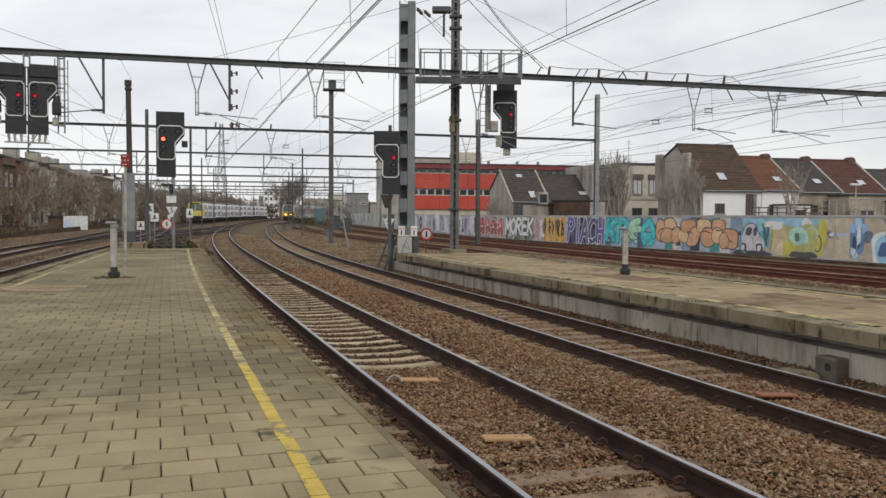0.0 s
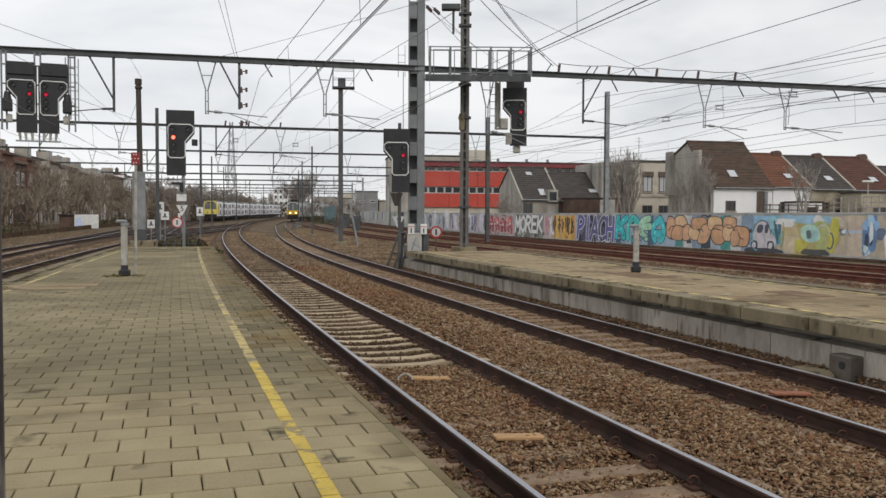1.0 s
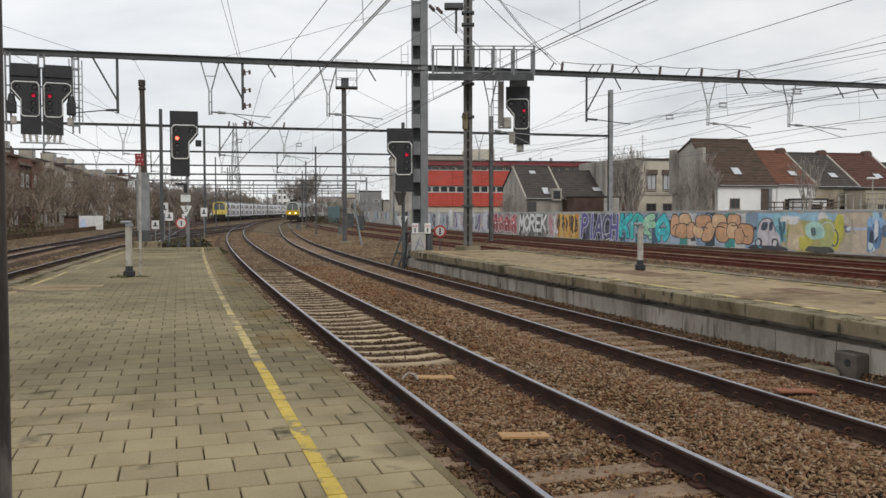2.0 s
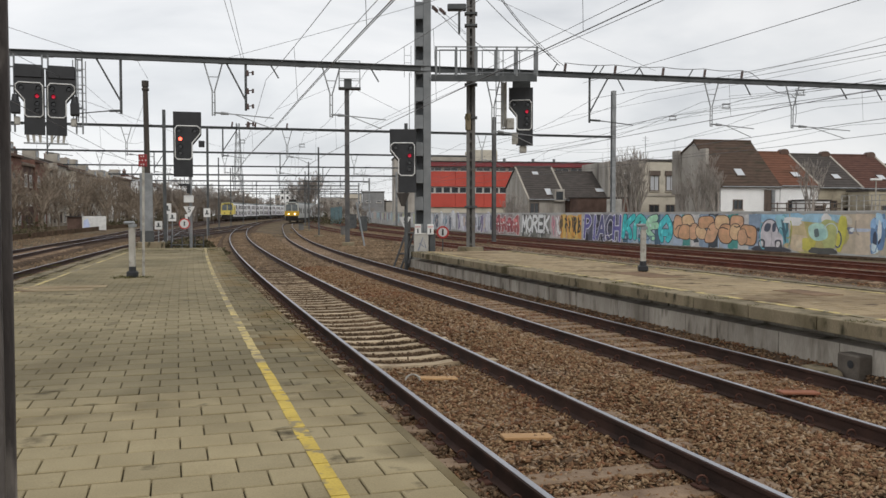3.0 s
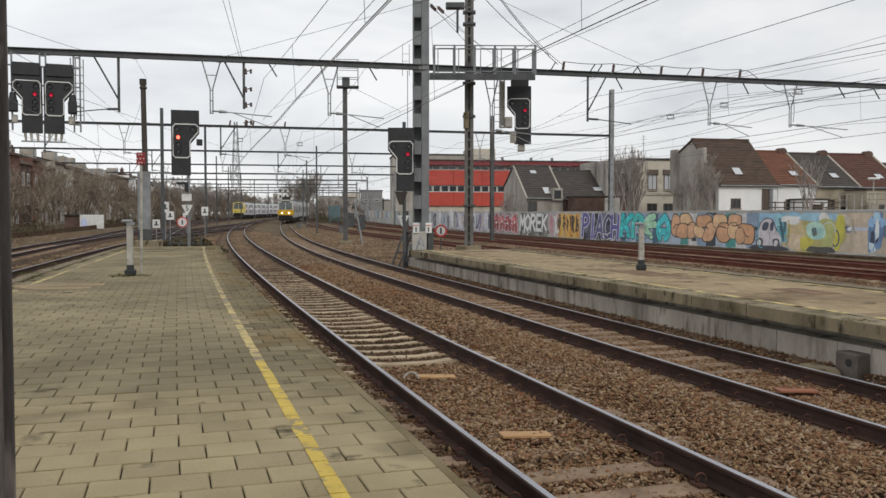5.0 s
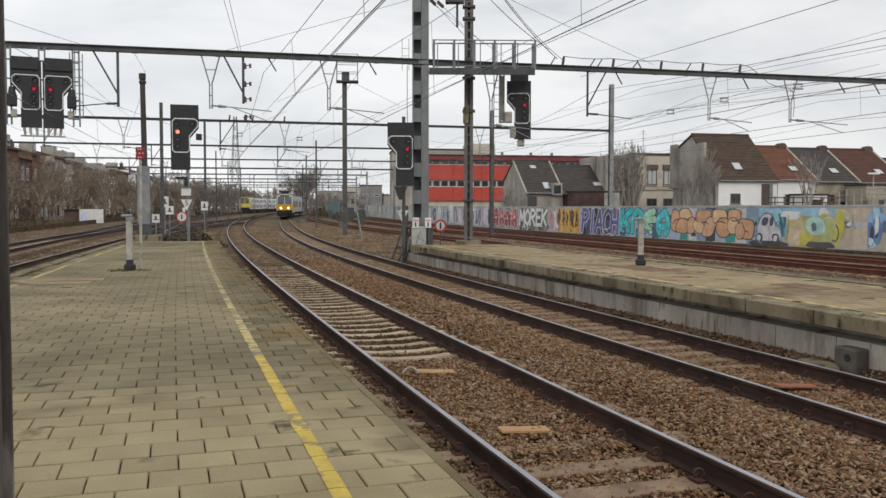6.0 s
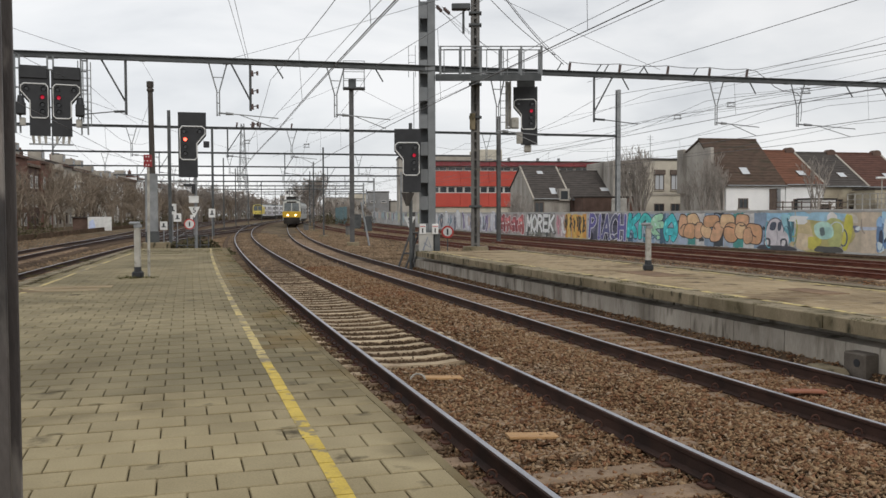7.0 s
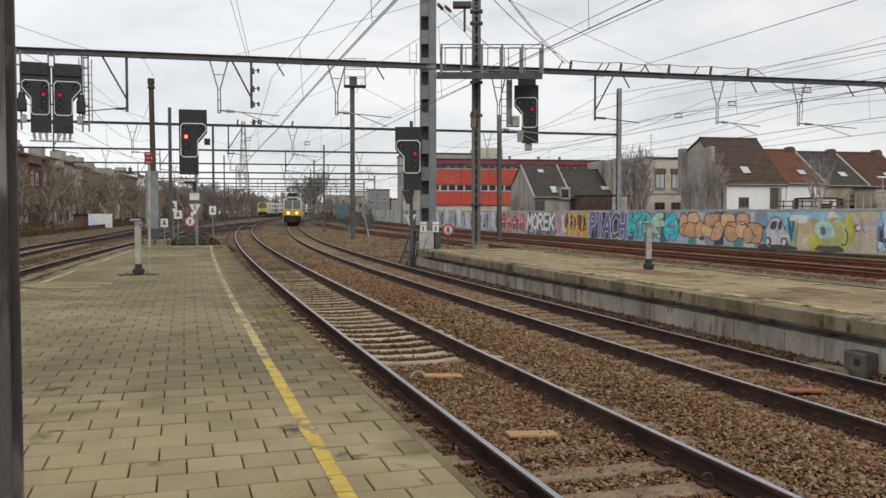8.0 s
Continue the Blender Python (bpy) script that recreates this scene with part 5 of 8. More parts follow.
blob(carp, "painted_outline", None, thick_line(curve([(-2.2, 0.5), (-1.95, 1.22), (-1.6, 1.57), (-1.15, 1.64), (-0.8, 1.47), (-0.5, 0.97)]), 0.035), (0.09, 0.09, 0.12), 0.0245)
for cx, w in ((-1.45, 0.55), (-0.88, 0.34)):
    blob(carp, "painted_window", None, bubble(cx, 1.17, w, 0.5, rnd, 2, 0.05), (0.05, 0.06, 0.09), 0.025)
blob(carp, "painted_seam", None, thick_line([(-1.1, 0.9), (-1.05, 0.5), (-1.1, 0.15)], 0.02), (0.24, 0.22, 0.25), 0.0255)
for x in (-1.95, -0.5):
    blob(carp, "painted_wheel", None, bubble(x, 0.2, 0.62, 0.55, rnd, 2, 0.03), (0.05, 0.05, 0.06), 0.026)
    blob(carp, "painted_hub", None, bubble(x - 0.03, 0.2, 0.34, 0.34, rnd, 2, 0.03), (0.50, 0.48, 0.48), 0.028)
blob(scene_piece, "dark_ground", None, bubble(-1.2, -0.1, 3.4, 0.3, rnd, 5, 0.1), (0.04, 0.04, 0.05), 0.0212)
# weathered tags along the far stretch of the wall
tag_rnd = random.Random(77)
for k in range(13):
    sk = 92 + k * 7.6
    tag = thing("graffiti", "faded pale spray-painted tag with dark outlines", "graffiti", wall_pose(sk, rise(sk)), "far tags")
    for j in range(4):
        c = tag_rnd.choice([(0.42, 0.43, 0.44), (0.36, 0.37, 0.24), (0.28, 0.36, 0.38), (0.16, 0.15, 0.18), (0.40, 0.34, 0.30)])
        blob(tag, "letter_shape", Matrix.Identity(4), bubble(-2.6 + j * 1.6, 0.85 + tag_rnd.uniform(-0.15, 0.2), 1.5, tag_rnd.uniform(1.1, 1.7), tag_rnd, tag_rnd.choice([3, 4, 5]), 0.2), c, 0.012 + 0.004 * j)

mural = thing("graffiti", "painted mural of a blue and beige creature on beige ground", "mural", wall_pose(36.4, 0))
for j in range(6):
    x0 = -1.0 + j * 1.05
    blob(mural, "background_patch", None, [(x0, -0.1 - 0.05 * (j % 2)), (x0 + 1.12, -0.12), (x0 + 1.12, 1.95), (x0, 1.93 + 0.04 * (j % 2))], ((0.37, 0.31, 0.23), (0.42, 0.35, 0.27), (0.34, 0.29, 0.22))[j % 3], 0.0035 + 0.0004 * j)
layer = 0
for name, cx, cz, w, h, c, lob in (
        ("pale_patch", -0.6, 1.6, 0.8, 0.5, (0.44, 0.40, 0.34), 3), ("arm", 0.3, 1.12, 1.8, 0.17, (0.36, 0.40, 0.48), 2), ("dark_claw_shape", -0.35, 1.1, 0.62, 0.36, (0.12, 0.13, 0.18), 3), ("pale_knuckle", -0.2, 1.12, 0.3, 0.22, (0.50, 0.54, 0.58), 3), ("dark_tip", -0.6, 1.12, 0.2, 0.28, (0.05, 0.06, 0.09), 2),
        ("blue_body", 1.5, 0.95, 0.95, 1.9, (0.10, 0.18, 0.32), 4), ("blue_spike", 1.55, 1.7, 0.45, 0.6, (0.30, 0.46, 0.64), 3), ("blue_spike", 1.2, 1.45, 0.35, 0.5, (0.22, 0.36, 0.54), 3), ("blue_spike", 1.95, 1.45, 0.35, 0.5, (0.22, 0.36, 0.54), 3), ("dark_body", 1.45, 0.75, 0.5, 0.9, (0.03, 0.04, 0.07), 4), ("pale_patch", 1.6, 1.1, 0.26, 1.0, (0.56, 0.64, 0.72), 3), ("pale_patch", 1.3, 0.2, 0.4, 0.5, (0.46, 0.54, 0.62), 3), ("dark_body", 2.2, 1.05, 0.5, 0.6, (0.09, 0.12, 0.18), 3),
        ("ring_rim", 3.2, 0.45, 1.7, 1.6, (0.60, 0.65, 0.70), 2), ("ring_blue", 3.25, 0.45, 1.3, 1.25, (0.26, 0.44, 0.62), 2), ("ring_core", 3.2, 0.45, 0.7, 0.7, (0.05, 0.10, 0.22), 2), ("blue_body", 4.5, 0.9, 1.2, 1.6, (0.16, 0.30, 0.46), 4)):
    blob(mural, name, None, bubble(cx, cz, w, h, rnd, lob, 0.1), c, 0.007 + 0.0011 * layer)
    layer += 1

for owner, seed, tones, x0, x1 in ((scene_piece, 61, ((0.04, 0.10, 0.13), (0.20, 0.24, 0.12), (0.10, 0.32, 0.38), (0.30, 0.30, 0.06)), -2.9, 2.8), (mural, 62, ((0.05, 0.07, 0.12), (0.45, 0.50, 0.54), (0.12, 0.22, 0.36), (0.28, 0.24, 0.20)), -1.4, 3.8)):
    rnd = random.Random(seed)
    for k in range(5):
        x = rnd.uniform(x0, x1)
        blob(owner, "spray_mark", None, thick_line(curl(rnd, x - 0.6, x + 0.6, -0.1, 1.95), rnd.uniform(0.015, 0.04)), tones[k % 4], 0.031 + 0.0005 * k)

# ---- houses behind the wall ----
R = {
    "roof_brown": mat("brown_roof_tiles", (0.062, 0.042, 0.032), (0.105, 0.072, 0.054), 1.4, 0.85, 0, 0.5, 9, ((0.05, 0.045, 0.03), 0.6, 0.55, 0.75), axes=(1, 1, 4)),
    "roof_orange": mat("orange_roof_tiles", (0.118, 0.053, 0.034), (0.175, 0.081, 0.052), 1.4, 0.85, 0, 0.5, 9, ((0.10, 0.05, 0.03), 0.5, 0.52, 0.75), axes=(1, 1, 4)),
    "roof_grey": mat("grey_slate", (0.052, 0.045, 0.041), (0.085, 0.074, 0.067), 1.4, 0.8, 0, 0.4, 9, axes=(1, 1, 4)),
    "roof_red": mat("dark_red_tiles", (0.072, 0.036, 0.028), (0.12, 0.06, 0.046), 1.4, 0.85, 0, 0.5, 9, axes=(1, 1, 4)),
    "render_white": mat("white_render", (0.80, 0.80, 0.79), (0.88, 0.88, 0.87), 0.8, 0.85, 0, 0.1, 20, ((0.55, 0.54, 0.51), 0.7, 0.62, 0.8)),
    "render_grey": mat("grey_render", (0.33, 0.305, 0.27), (0.45, 0.42, 0.375), 0.8, 0.9, 0, 0.15, 20, ((0.13, 0.115, 0.10), 0.6, 0.5, 0.72), axes=(1, 1, 0.3)),
    "render_cream": mat("cream_render", (0.46, 0.42, 0.345), (0.58, 0.535, 0.445), 0.7, 0.88, 0, 0.1, 20, ((0.24, 0.22, 0.18), 0.5, 0.55, 0.78)),
    "render_tan": mat("tan_render", (0.33, 0.29, 0.215), (0.44, 0.39, 0.295), 0.7, 0.88, 0, 0.1, 20, ((0.16, 0.14, 0.11), 0.6, 0.52, 0.76)),
    "brick_dark": mat("dark_brick", (0.085, 0.055, 0.045), (0.15, 0.10, 0.08), 1.0, 0.9, 0, 0.3, 14),
    "brick_red": mat("red_brick", (0.125, 0.066, 0.05), (0.195, 0.105, 0.08), 1.0, 0.9, 0, 0.3, 14),
    "brick_brown": mat("brown_brick", (0.12, 0.09, 0.07), (0.21, 0.165, 0.13), 0.6, 0.9, 0, 0.3, 12),
    "panel_grey": mat("grey_wall_panels", (0.20, 0.20, 0.20), (0.29, 0.29, 0.29), 0.6, 0.8, 0, 0.1, 12, ((0.13, 0.125, 0.12), 0.5, 0.54, 0.72)),
    "stone_pale": mat("pale_stone", (0.30, 0.27, 0.23), (0.42, 0.385, 0.33), 0.6, 0.9, 0, 0.2, 12),
    "red_panel": mat("red_cladding", (0.42, 0.05, 0.03), (0.52, 0.075, 0.05), 0.5, 0.6, 0, 0.05, 8),
    "maroon": mat("maroon_fascia", (0.17, 0.025, 0.03), (0.23, 0.04, 0.045), 0.6, 0.6, 0, 0.05, 8),
    "pane": glassy("window_glass", (0.035, 0.04, 0.045), 0.12),
    # pale base colour imitates sky mirrored in the panes
    "pane_pale": glassy("painted_sky_glass", (0.50, 0.52, 0.54), 0.2),
    "frame": mat("window_frame_paint", (0.52, 0.51, 0.49), (0.64, 0.63, 0.61), 3, 0.6, 0, 0.05),
    "frame_dark": mat("dark_window_frame", (0.09, 0.065, 0.05), (0.13, 0.095, 0.075), 3, 0.6, 0, 0.05),
}


def window(owner, x, z, w, h, frame_key="frame", y=0.0, bars=1, pane_key="pane"):
    bm = B()
    t = 0.09
    for a, b, c, d in ((x - w / 2, x + w / 2, z, z + t), (x - w / 2, x + w / 2, z + h - t, z + h), (x - w / 2, x - w / 2 + t, z + t, z + h - t), (x + w / 2 - t, x + w / 2, z + t, z + h - t)):
        box(bm, a, b, y - 0.07, y + 0.02, c, d)
    for j in range(bars):
        bx = x - w / 2 + w * (j + 1) / (bars + 1)
        box(bm, bx - 0.03, bx + 0.03, y - 0.05, y + 0.02, z + t, z + h - t)
    win = part("window", bm, R[frame_key], owner)
    bm = B()
    box(bm, x - w / 2 + t * 0.6, x + w / 2 - t * 0.6, y - 0.02, y + 0.015, z + t * 0.6, z + h - t * 0.6)
    part("pane", bm, R[pane_key], win, "dark glass" if pane_key == "pane" else "glass coloured pale for a sky reflection")
    bm = B()
    box(bm, x - w / 2 - 0.08, x + w / 2 + 0.08, y - 0.16, y, z - 0.09, z)
    part("sill", bm, R["stone_pale"], win)
    return win


def gable_house(label, m, w, depth, ez, bz, ry, rz, wall_key, roof_key, gable_key=None, z0=-2.0, group=""):
    """Local: x along the front, y away from the tracks. ez, bz: front and back eaves; ridge at ry, rz."""
    h = thing("house", label, "house", m, group)
    bm = B()
    box(bm, 0.02, w - 0.02, 0, 0.3, z0, ez)
    part("front_wall", bm, R[wall_key], h)
    for x in (0.0, w - 0.3):
        bm = B()
        pts = [(0.3, z0), (depth, z0), (depth, bz), (ry, rz), (0.3, ez)]
        rows = [[bm.verts.new((xx, y, z)) for y, z in pts] for xx in (x, x + 0.3)]
        for k in range(5):
            bm.faces.new((rows[0][k], rows[1][k], rows[1][(k + 1) % 5], rows[0][(k + 1) % 5]))
        bm.faces.new(rows[0])
        bm.faces.new(rows[1])
        part("gable_wall", bm, R[gable_key or wall_key], h)
    bm = B()
    box(bm, 0.3, w - 0.3, depth - 0.3, depth, z0, bz)
    part("back_wall", bm, R[gable_key or wall_key], h)
    for (ya, za), (yb, zb) in (((-0.25, ez - 0.16), (ry, rz + 0.06)), ((depth + 0.2, bz - 0.1), (ry, rz + 0.06))):
        bm = B()
        vs = [bm.verts.new((x, y, z + dz)) for x in (-0.1, w + 0.0) for y, z in ((ya, za), (yb, zb)) for dz in (0.0, 0.16)]
        for q in ((0, 1, 3, 2), (4, 6, 7, 5), (0, 4, 5, 1), (2, 3, 7, 6), (0, 2, 6, 4), (1, 5, 7, 3)):
            bm.faces.new([vs[i] for i in q])
        roof = part("roof", bm, R[roof_key], h)
        n = int(math.hypot(yb - ya, zb - za) / 0.42)
        bm = B()
        for j in range(n):
            u = (j + 0.1) / n
            y, z = ya + (yb - ya) * u, za + (zb - za) * u + 0.165
            box(bm, -0.1, w, y - 0.015, y + 0.02, z - 0.01, z + 0.022)
        tagged(part("tile_relief", bm, R[roof_key], roof), kind="stuff")
    bm = B()
    rod(bm, (-0.1, ry, rz + 0.2), (w, ry, rz + 0.2), 0.13, 7)
    part("ridge", bm, R[roof_key], h)
    bm = B()
    rod(bm, (0, -0.3, ez - 0.08), (w, -0.3, ez - 0.08), 0.07, 6)
    part("gutter", bm, M["galv"], h)
    return h


def skylight(h, x, u, w, l, ez, ry, rz):
    """On the front slope, u from eave (0) to ridge (1)."""
    a = math.atan2(rz + 0.06 - (ez - 0.16), ry + 0.25)
    y, z = -0.25 + (ry + 0.25) * u, ez - 0.16 + (rz + 0.22 - ez) * u + 0.19
    m = Matrix.Translation((x, y, z)) @ Matrix.Rotation(a, 4, "X")
    bm = B()
    box(bm, -w / 2, w / 2, -l / 2, l / 2, -0.06, 0.05)
    s = part("skylight", bm, R["frame_dark"], h, "", m)
    bm = B()
    box(bm, -w / 2 + 0.07, w / 2 - 0.07, -l / 2 + 0.07, l / 2 - 0.07, 0.03, 0.058)
    part("pane", bm, R["pane_pale"], s, "glass coloured pale for reflected sky")


def chimney(h, x, y, z, w=0.8, hh=1.1, pots=2, key="brick_dark"):
    bm = B()
    if pots:
        box(bm, x - w / 2, x + w / 2, y - 0.3, y + 0.3, z - 1.2, z + hh, 0.03)
        box(bm, x - w / 2 - 0.06, x + w / 2 + 0.06, y - 0.36, y + 0.36, z + hh - 0.12, z + hh)
    else:
        prism(bm, [(x - w / 2, z - 1.2), (x + w / 2, z - 1.2), (x + w / 2, z + hh * 0.5), (x + w * 0.34, z + hh * 0.88), (x + w * 0.12, z + hh), (x - w * 0.14, z + hh), (x - w * 0.36, z + hh * 0.85), (x - w / 2, z + hh * 0.45)], y - 0.35, y + 0.35)
    c = part("chimney", bm, R[key], h)
    for j in range(pots):
        bm = B()
        px = x - w / 2 + w * (j + 0.5) / pots
        rod(bm, (px, y, z + hh), (px, y, z + hh + 0.35), 0.12, 8, 0.1)
        part("chimney_pot", bm, R["brick_red"], c)


ROW = Matrix.Translation((26.1, 80.0, 0)) @ Matrix.Rotation(0.21, 4, "Z")


def in_row(x, y=0.0, m=ROW):
    return m @ Matrix.Translation((x, y, 0))


h = gable_house("white rendered house with a steep brown tiled roof and grey gable", in_row(0), 6.1, 8.8, 4.6, 7.6, 5.0, 9.0, "render_white", "roof_brown", "render_grey", group="row houses")
skylight(h, 2.6, 0.28, 0.9, 1.1, 4.6, 5.0, 9.0)
window(h, 1.75, 2.4, 1.0, 0.95, "frame_dark")
# dark slab on the closed wall imitates the unlit inside of a doorway
bm = B()
box(bm, 4.45, 5.2, -0.04, 0.02, 1.6, 4.25)
door = part("door", bm, R["frame_dark"], h, "dark slab standing in for a shaded doorway")
bm = B()
box(bm, 5.2, 5.55, -0.12, -0.06, 1.6, 4.25)
part("shutter", bm, M["galv"], h, "pale blue-grey shutter")
bm = B()
box(bm, -0.35, 0.0, 2.2, 3.4, 4.5, 8.2, 0.03)
part("chimney_breast", bm, R["render_grey"], h, "tall rendered chimney breast")
bm = B()
box(bm, -0.4, 0.0, 7.6, 8.8, 4.0, 8.4, 0.03)
part("side_pier", bm, R["render_grey"], h, "rendered side pier")

for x, w, ez, rz, wk, rk, label in ((6.15, 4.0, 4.7, 7.95, "render_white", "roof_orange", "terraced house with an orange tiled roof and pale rear wall"), (10.2, 4.6, 4.55, 7.8, "render_tan", "roof_grey", "terraced house with a grey slate roof and tan rear wall"), (14.85, 5.2, 4.5, 7.8, "render_tan", "roof_red", "terraced house with a dark red tiled roof"), (20.1, 5.0, 4.6, 6.9, "brick_dark", "roof_grey", "terraced house with a dark flat-pitched roof"), (25.15, 5.0, 4.5, 7.7, "render_cream", "roof_red", "terraced house with a red tiled roof and cream wall")):
    h = gable_house(label, in_row(x), w, 9.0, ez, 6.2, 5.0, rz, wk, rk, group="row houses")
    skylight(h, w * 0.62, 0.3, 0.85, 0.9, ez, 5.0, rz)
    chimney(h, w - 0.45, 5.0, rz, 0.95, 0.55, 0, "brick_dark")
    window(h, 1.4, 1.6, 1.2, 1.7, "frame_dark")
    window(h, 3.2, 1.4, 1.1, 1.2, "frame_dark")
    bm = B()
    vs = [bm.verts.new((xx, y, z)) for xx in (w - 0.1, w + 0.12) for y, z in ((-0.3, ez + 0.02), (5.0, rz + 0.30), (5.0, rz + 0.04), (-0.3, ez - 0.2))]
    for q in ((0, 1, 2, 3), (7, 6, 5, 4), (0, 4, 5, 1), (1, 5, 6, 2), (2, 6, 7, 3), (3, 7, 4, 0)):
        bm.faces.new([vs[i] for i in q])
    part("verge", bm, R["stone_pale"], h, "pale raised party-wall edge")
# rear annexes and terrace rail in front of the row
for x, w, y, top, key, label in ((7.4, 2.6, -2.0, 3.2, "render_white", "white rendered rear annexe with a dark doorway"), (13.0, 3.6, -3.4, 4.1, "render_tan", "tan rendered rear annexe with a window"), (18.2, 3.0, -3.0, 3.6, "render_tan", "tan rendered rear annexe with a window")):
    a = thing("annexe", label, "annexe", in_row(x, y))
    bm = B()
    box(bm, 0, w, 0, 2.9, -2, top, 0.04)
    part("body", bm, R[key], a)
    bm = B()
    box(bm, -0.1, w + 0.1, -0.1, 3.0, top, top + 0.14)
    part("flat_roof", bm, R["roof_grey"], a)
    window(a, w * 0.55, 1.5, 1.3, 1.3, "frame_dark")
rail = thing("terrace_railing", "brown timber terrace railing behind the wall", "railing", in_row(3.2, -2.6))
for j in range(9):
    bm = B()
    box(bm, j * 0.95 - 0.04, j * 0.95 + 0.04, -0.04, 0.04, -1, 3.05)
    part("post", bm, R["frame_dark"], rail)
for z in (2.1, 2.5, 2.95):
    bm = B()
    box(bm, -0.1, 7.7, -0.03, 0.03, z - 0.05, z + 0.05)
    part("rail", bm, R["frame_dark"], rail)

# grey-roofed pair and brick annexe
PAIR = Matrix.Translation((9.9, 95.0, 0)) @ Matrix.Rotation(0.21, 4, "Z")
h = gable_house("old house with a grey slate roof and stained grey gable", in_row(0, 0, PAIR), 4.3, 8.6, 3.7, 5.0, 4.8, 7.25, "render_grey", "roof_grey", "render_grey")
skylight(h, 2.0, 0.78, 0.8, 0.7, 3.7, 4.8, 7.25)
skylight(h, 2.6, 0.2, 0.8, 1.3, 3.7, 4.8, 7.25)
window(h, 0.7, 2.0, 1.1, 1.3, "frame_dark")
for x in (-0.12, 4.2):
    bm = B()
    rows = [[bm.verts.new((xx, y, z)) for y, z in ((-0.3, 3.72), (4.8, 7.52), (4.8, 7.3), (-0.3, 3.5))] for xx in (x, x + 0.2)]
    for k in range(4):
        bm.faces.new((rows[0][k], rows[1][k], rows[1][(k + 1) % 4], rows[0][(k + 1) % 4]))
    bm.faces.new(rows[0])
    bm.faces.new(rows[1][::-1])
    part("verge", bm, R["stone_pale"], h, "pale raised roof edge")
bm = B()
box(bm, 2.9, 4.1, -0.35, 1.1, 3.4, 4.75, 0.03)
d = part("dormer", bm, R["render_grey"], h, "small grey dormer")
bm = B()
box(bm, 3.1, 3.9, -0.38, -0.35, 3.6, 4.5)
part("pane", bm, R["pane"], d)
h = gable_house("old house with a dark roof and small skylight", in_row(4.35, -0.3, PAIR), 6.9, 8.6, 3.6, 5.0, 4.6, 6.7, "brick_dark", "roof_grey", "brick_dark")
skylight(h, 4.6, 0.32, 1.5, 0.8, 3.6, 4.6, 6.7)
a = thing("annexe", "low red brick annexe with a chimney stub", "annexe", in_row(4.6, -3.0, PAIR))
bm = B()
box(bm, 0, 6.6, 0, 2.5, -2, 3.75, 0.04)
part("body", bm, R["brick_dark"], a)
bm = B()
box(bm, 4.5, 5.8, -0.3, 0.0, -2, 3.6, 0.04)
part("pier", bm, R["brick_red"], a)
bm = B()
box(bm, -0.1, 6.7, -0.1, 2.6, 3.75, 3.88)
part("flat_roof", bm, R["roof_grey"], a)

# flat-roofed cream building and its darker neighbour
CR = Matrix.Translation((22.4, 96.3, 0)) @ Matrix.Rotation(0.21, 4, "Z")
b = thing("apartment_building", "cream rendered flat-roofed building with brown window frames", "building", CR)
bm = B()
box(bm, 0, 6.0, 0, 9, -2, 7.9, 0.05)
part("body", bm, R["render_cream"], b)
bm = B()
box(bm, -0.12, 6.12, -0.12, 9.1, 7.9, 8.12)
part("roof", bm, R["roof_grey"], b)
bm = B()
box(bm, 0, 6.0, -0.1, 0.02, 4.0, 4.25)
part("ledge", bm, R["stone_pale"], b)
for x, z, w, hh in ((1.75, 4.6, 1.15, 2.2), (3.7, 4.6, 1.15, 2.2), (1.75, 1.5, 1.2, 1.6), (3.7, 1.5, 1.1, 1.6)):
    window(b, x, z, w, hh, "frame_dark", 0.0, 1, "pane_pale" if hh > 2 else "pane")
    if hh > 2:
        bm = B()
        box(bm, x - w / 2 - 0.1, x + w / 2 + 0.1, -0.2, 0.0, z + hh - 0.5, z + hh + 0.05, 0.02)
        part("blind_box", bm, R["frame_dark"], b, "brown roller blind box")
bm = B()
box(bm, -3.3, 0.0, 1.0, 9, -2, 7.9, 0.05)
nb = part("side_wing", bm, R["render_grey"], b, "grey stained side wing")
for x, z in ((-1.2, 4.7), (-1.2, 1.7)):
    window(b, x, z, 1.1, 1.9, "frame", 1.0, 1)

bm = B()
rod(bm, (1.8, 2.4, 8.1), (1.8, 2.4, 10.9), 0.035, 6)
for z, r in ((10.7, 0.35), (10.4, 0.45), (9.9, 0.3)):
    rod(bm, (1.8 - r, 2.4, z), (1.8 + r, 2.4, z), 0.015, 4)
part("antenna", bm, M["galv"], b, "thin roof antenna")

# lamp and pale railing behind the wall's near end
lamp = thing("street_lamp", "pale street lamp behind the painted wall", "street lamp", Matrix.Translation((35.4, 70.0, -0.4)))
bm = B()
rod(bm, (0, 0, 0), (0, 0, 5.1), 0.07, 8, 0.05)
part("pole", bm, M["greypost"], lamp)
bm = B()
box(bm, -0.45, 0.45, -0.15, 0.15, 5.08, 5.25, 0.04)
part("lamp_head", bm, M["white"], lamp, "white flat lamp head")
fence = thing("railing", "pale metal railing standing on a wall top", "railing", wall_pose(34.0, 2.12))
for j in range(15):
    bm = B()
    box(bm, -3.5 + j * 0.5 - 0.025, -3.5 + j * 0.5 + 0.025, 0.12, 0.17, 0.0, 0.8)
    part("post", bm, M["greypost"], fence)
for z in (0.25, 0.5, 0.78):
    bm = B()
    box(bm, -3.55, 3.55, 0.13, 0.16, z - 0.02, z + 0.02)
    part("rail", bm, M["greypost"], fence)

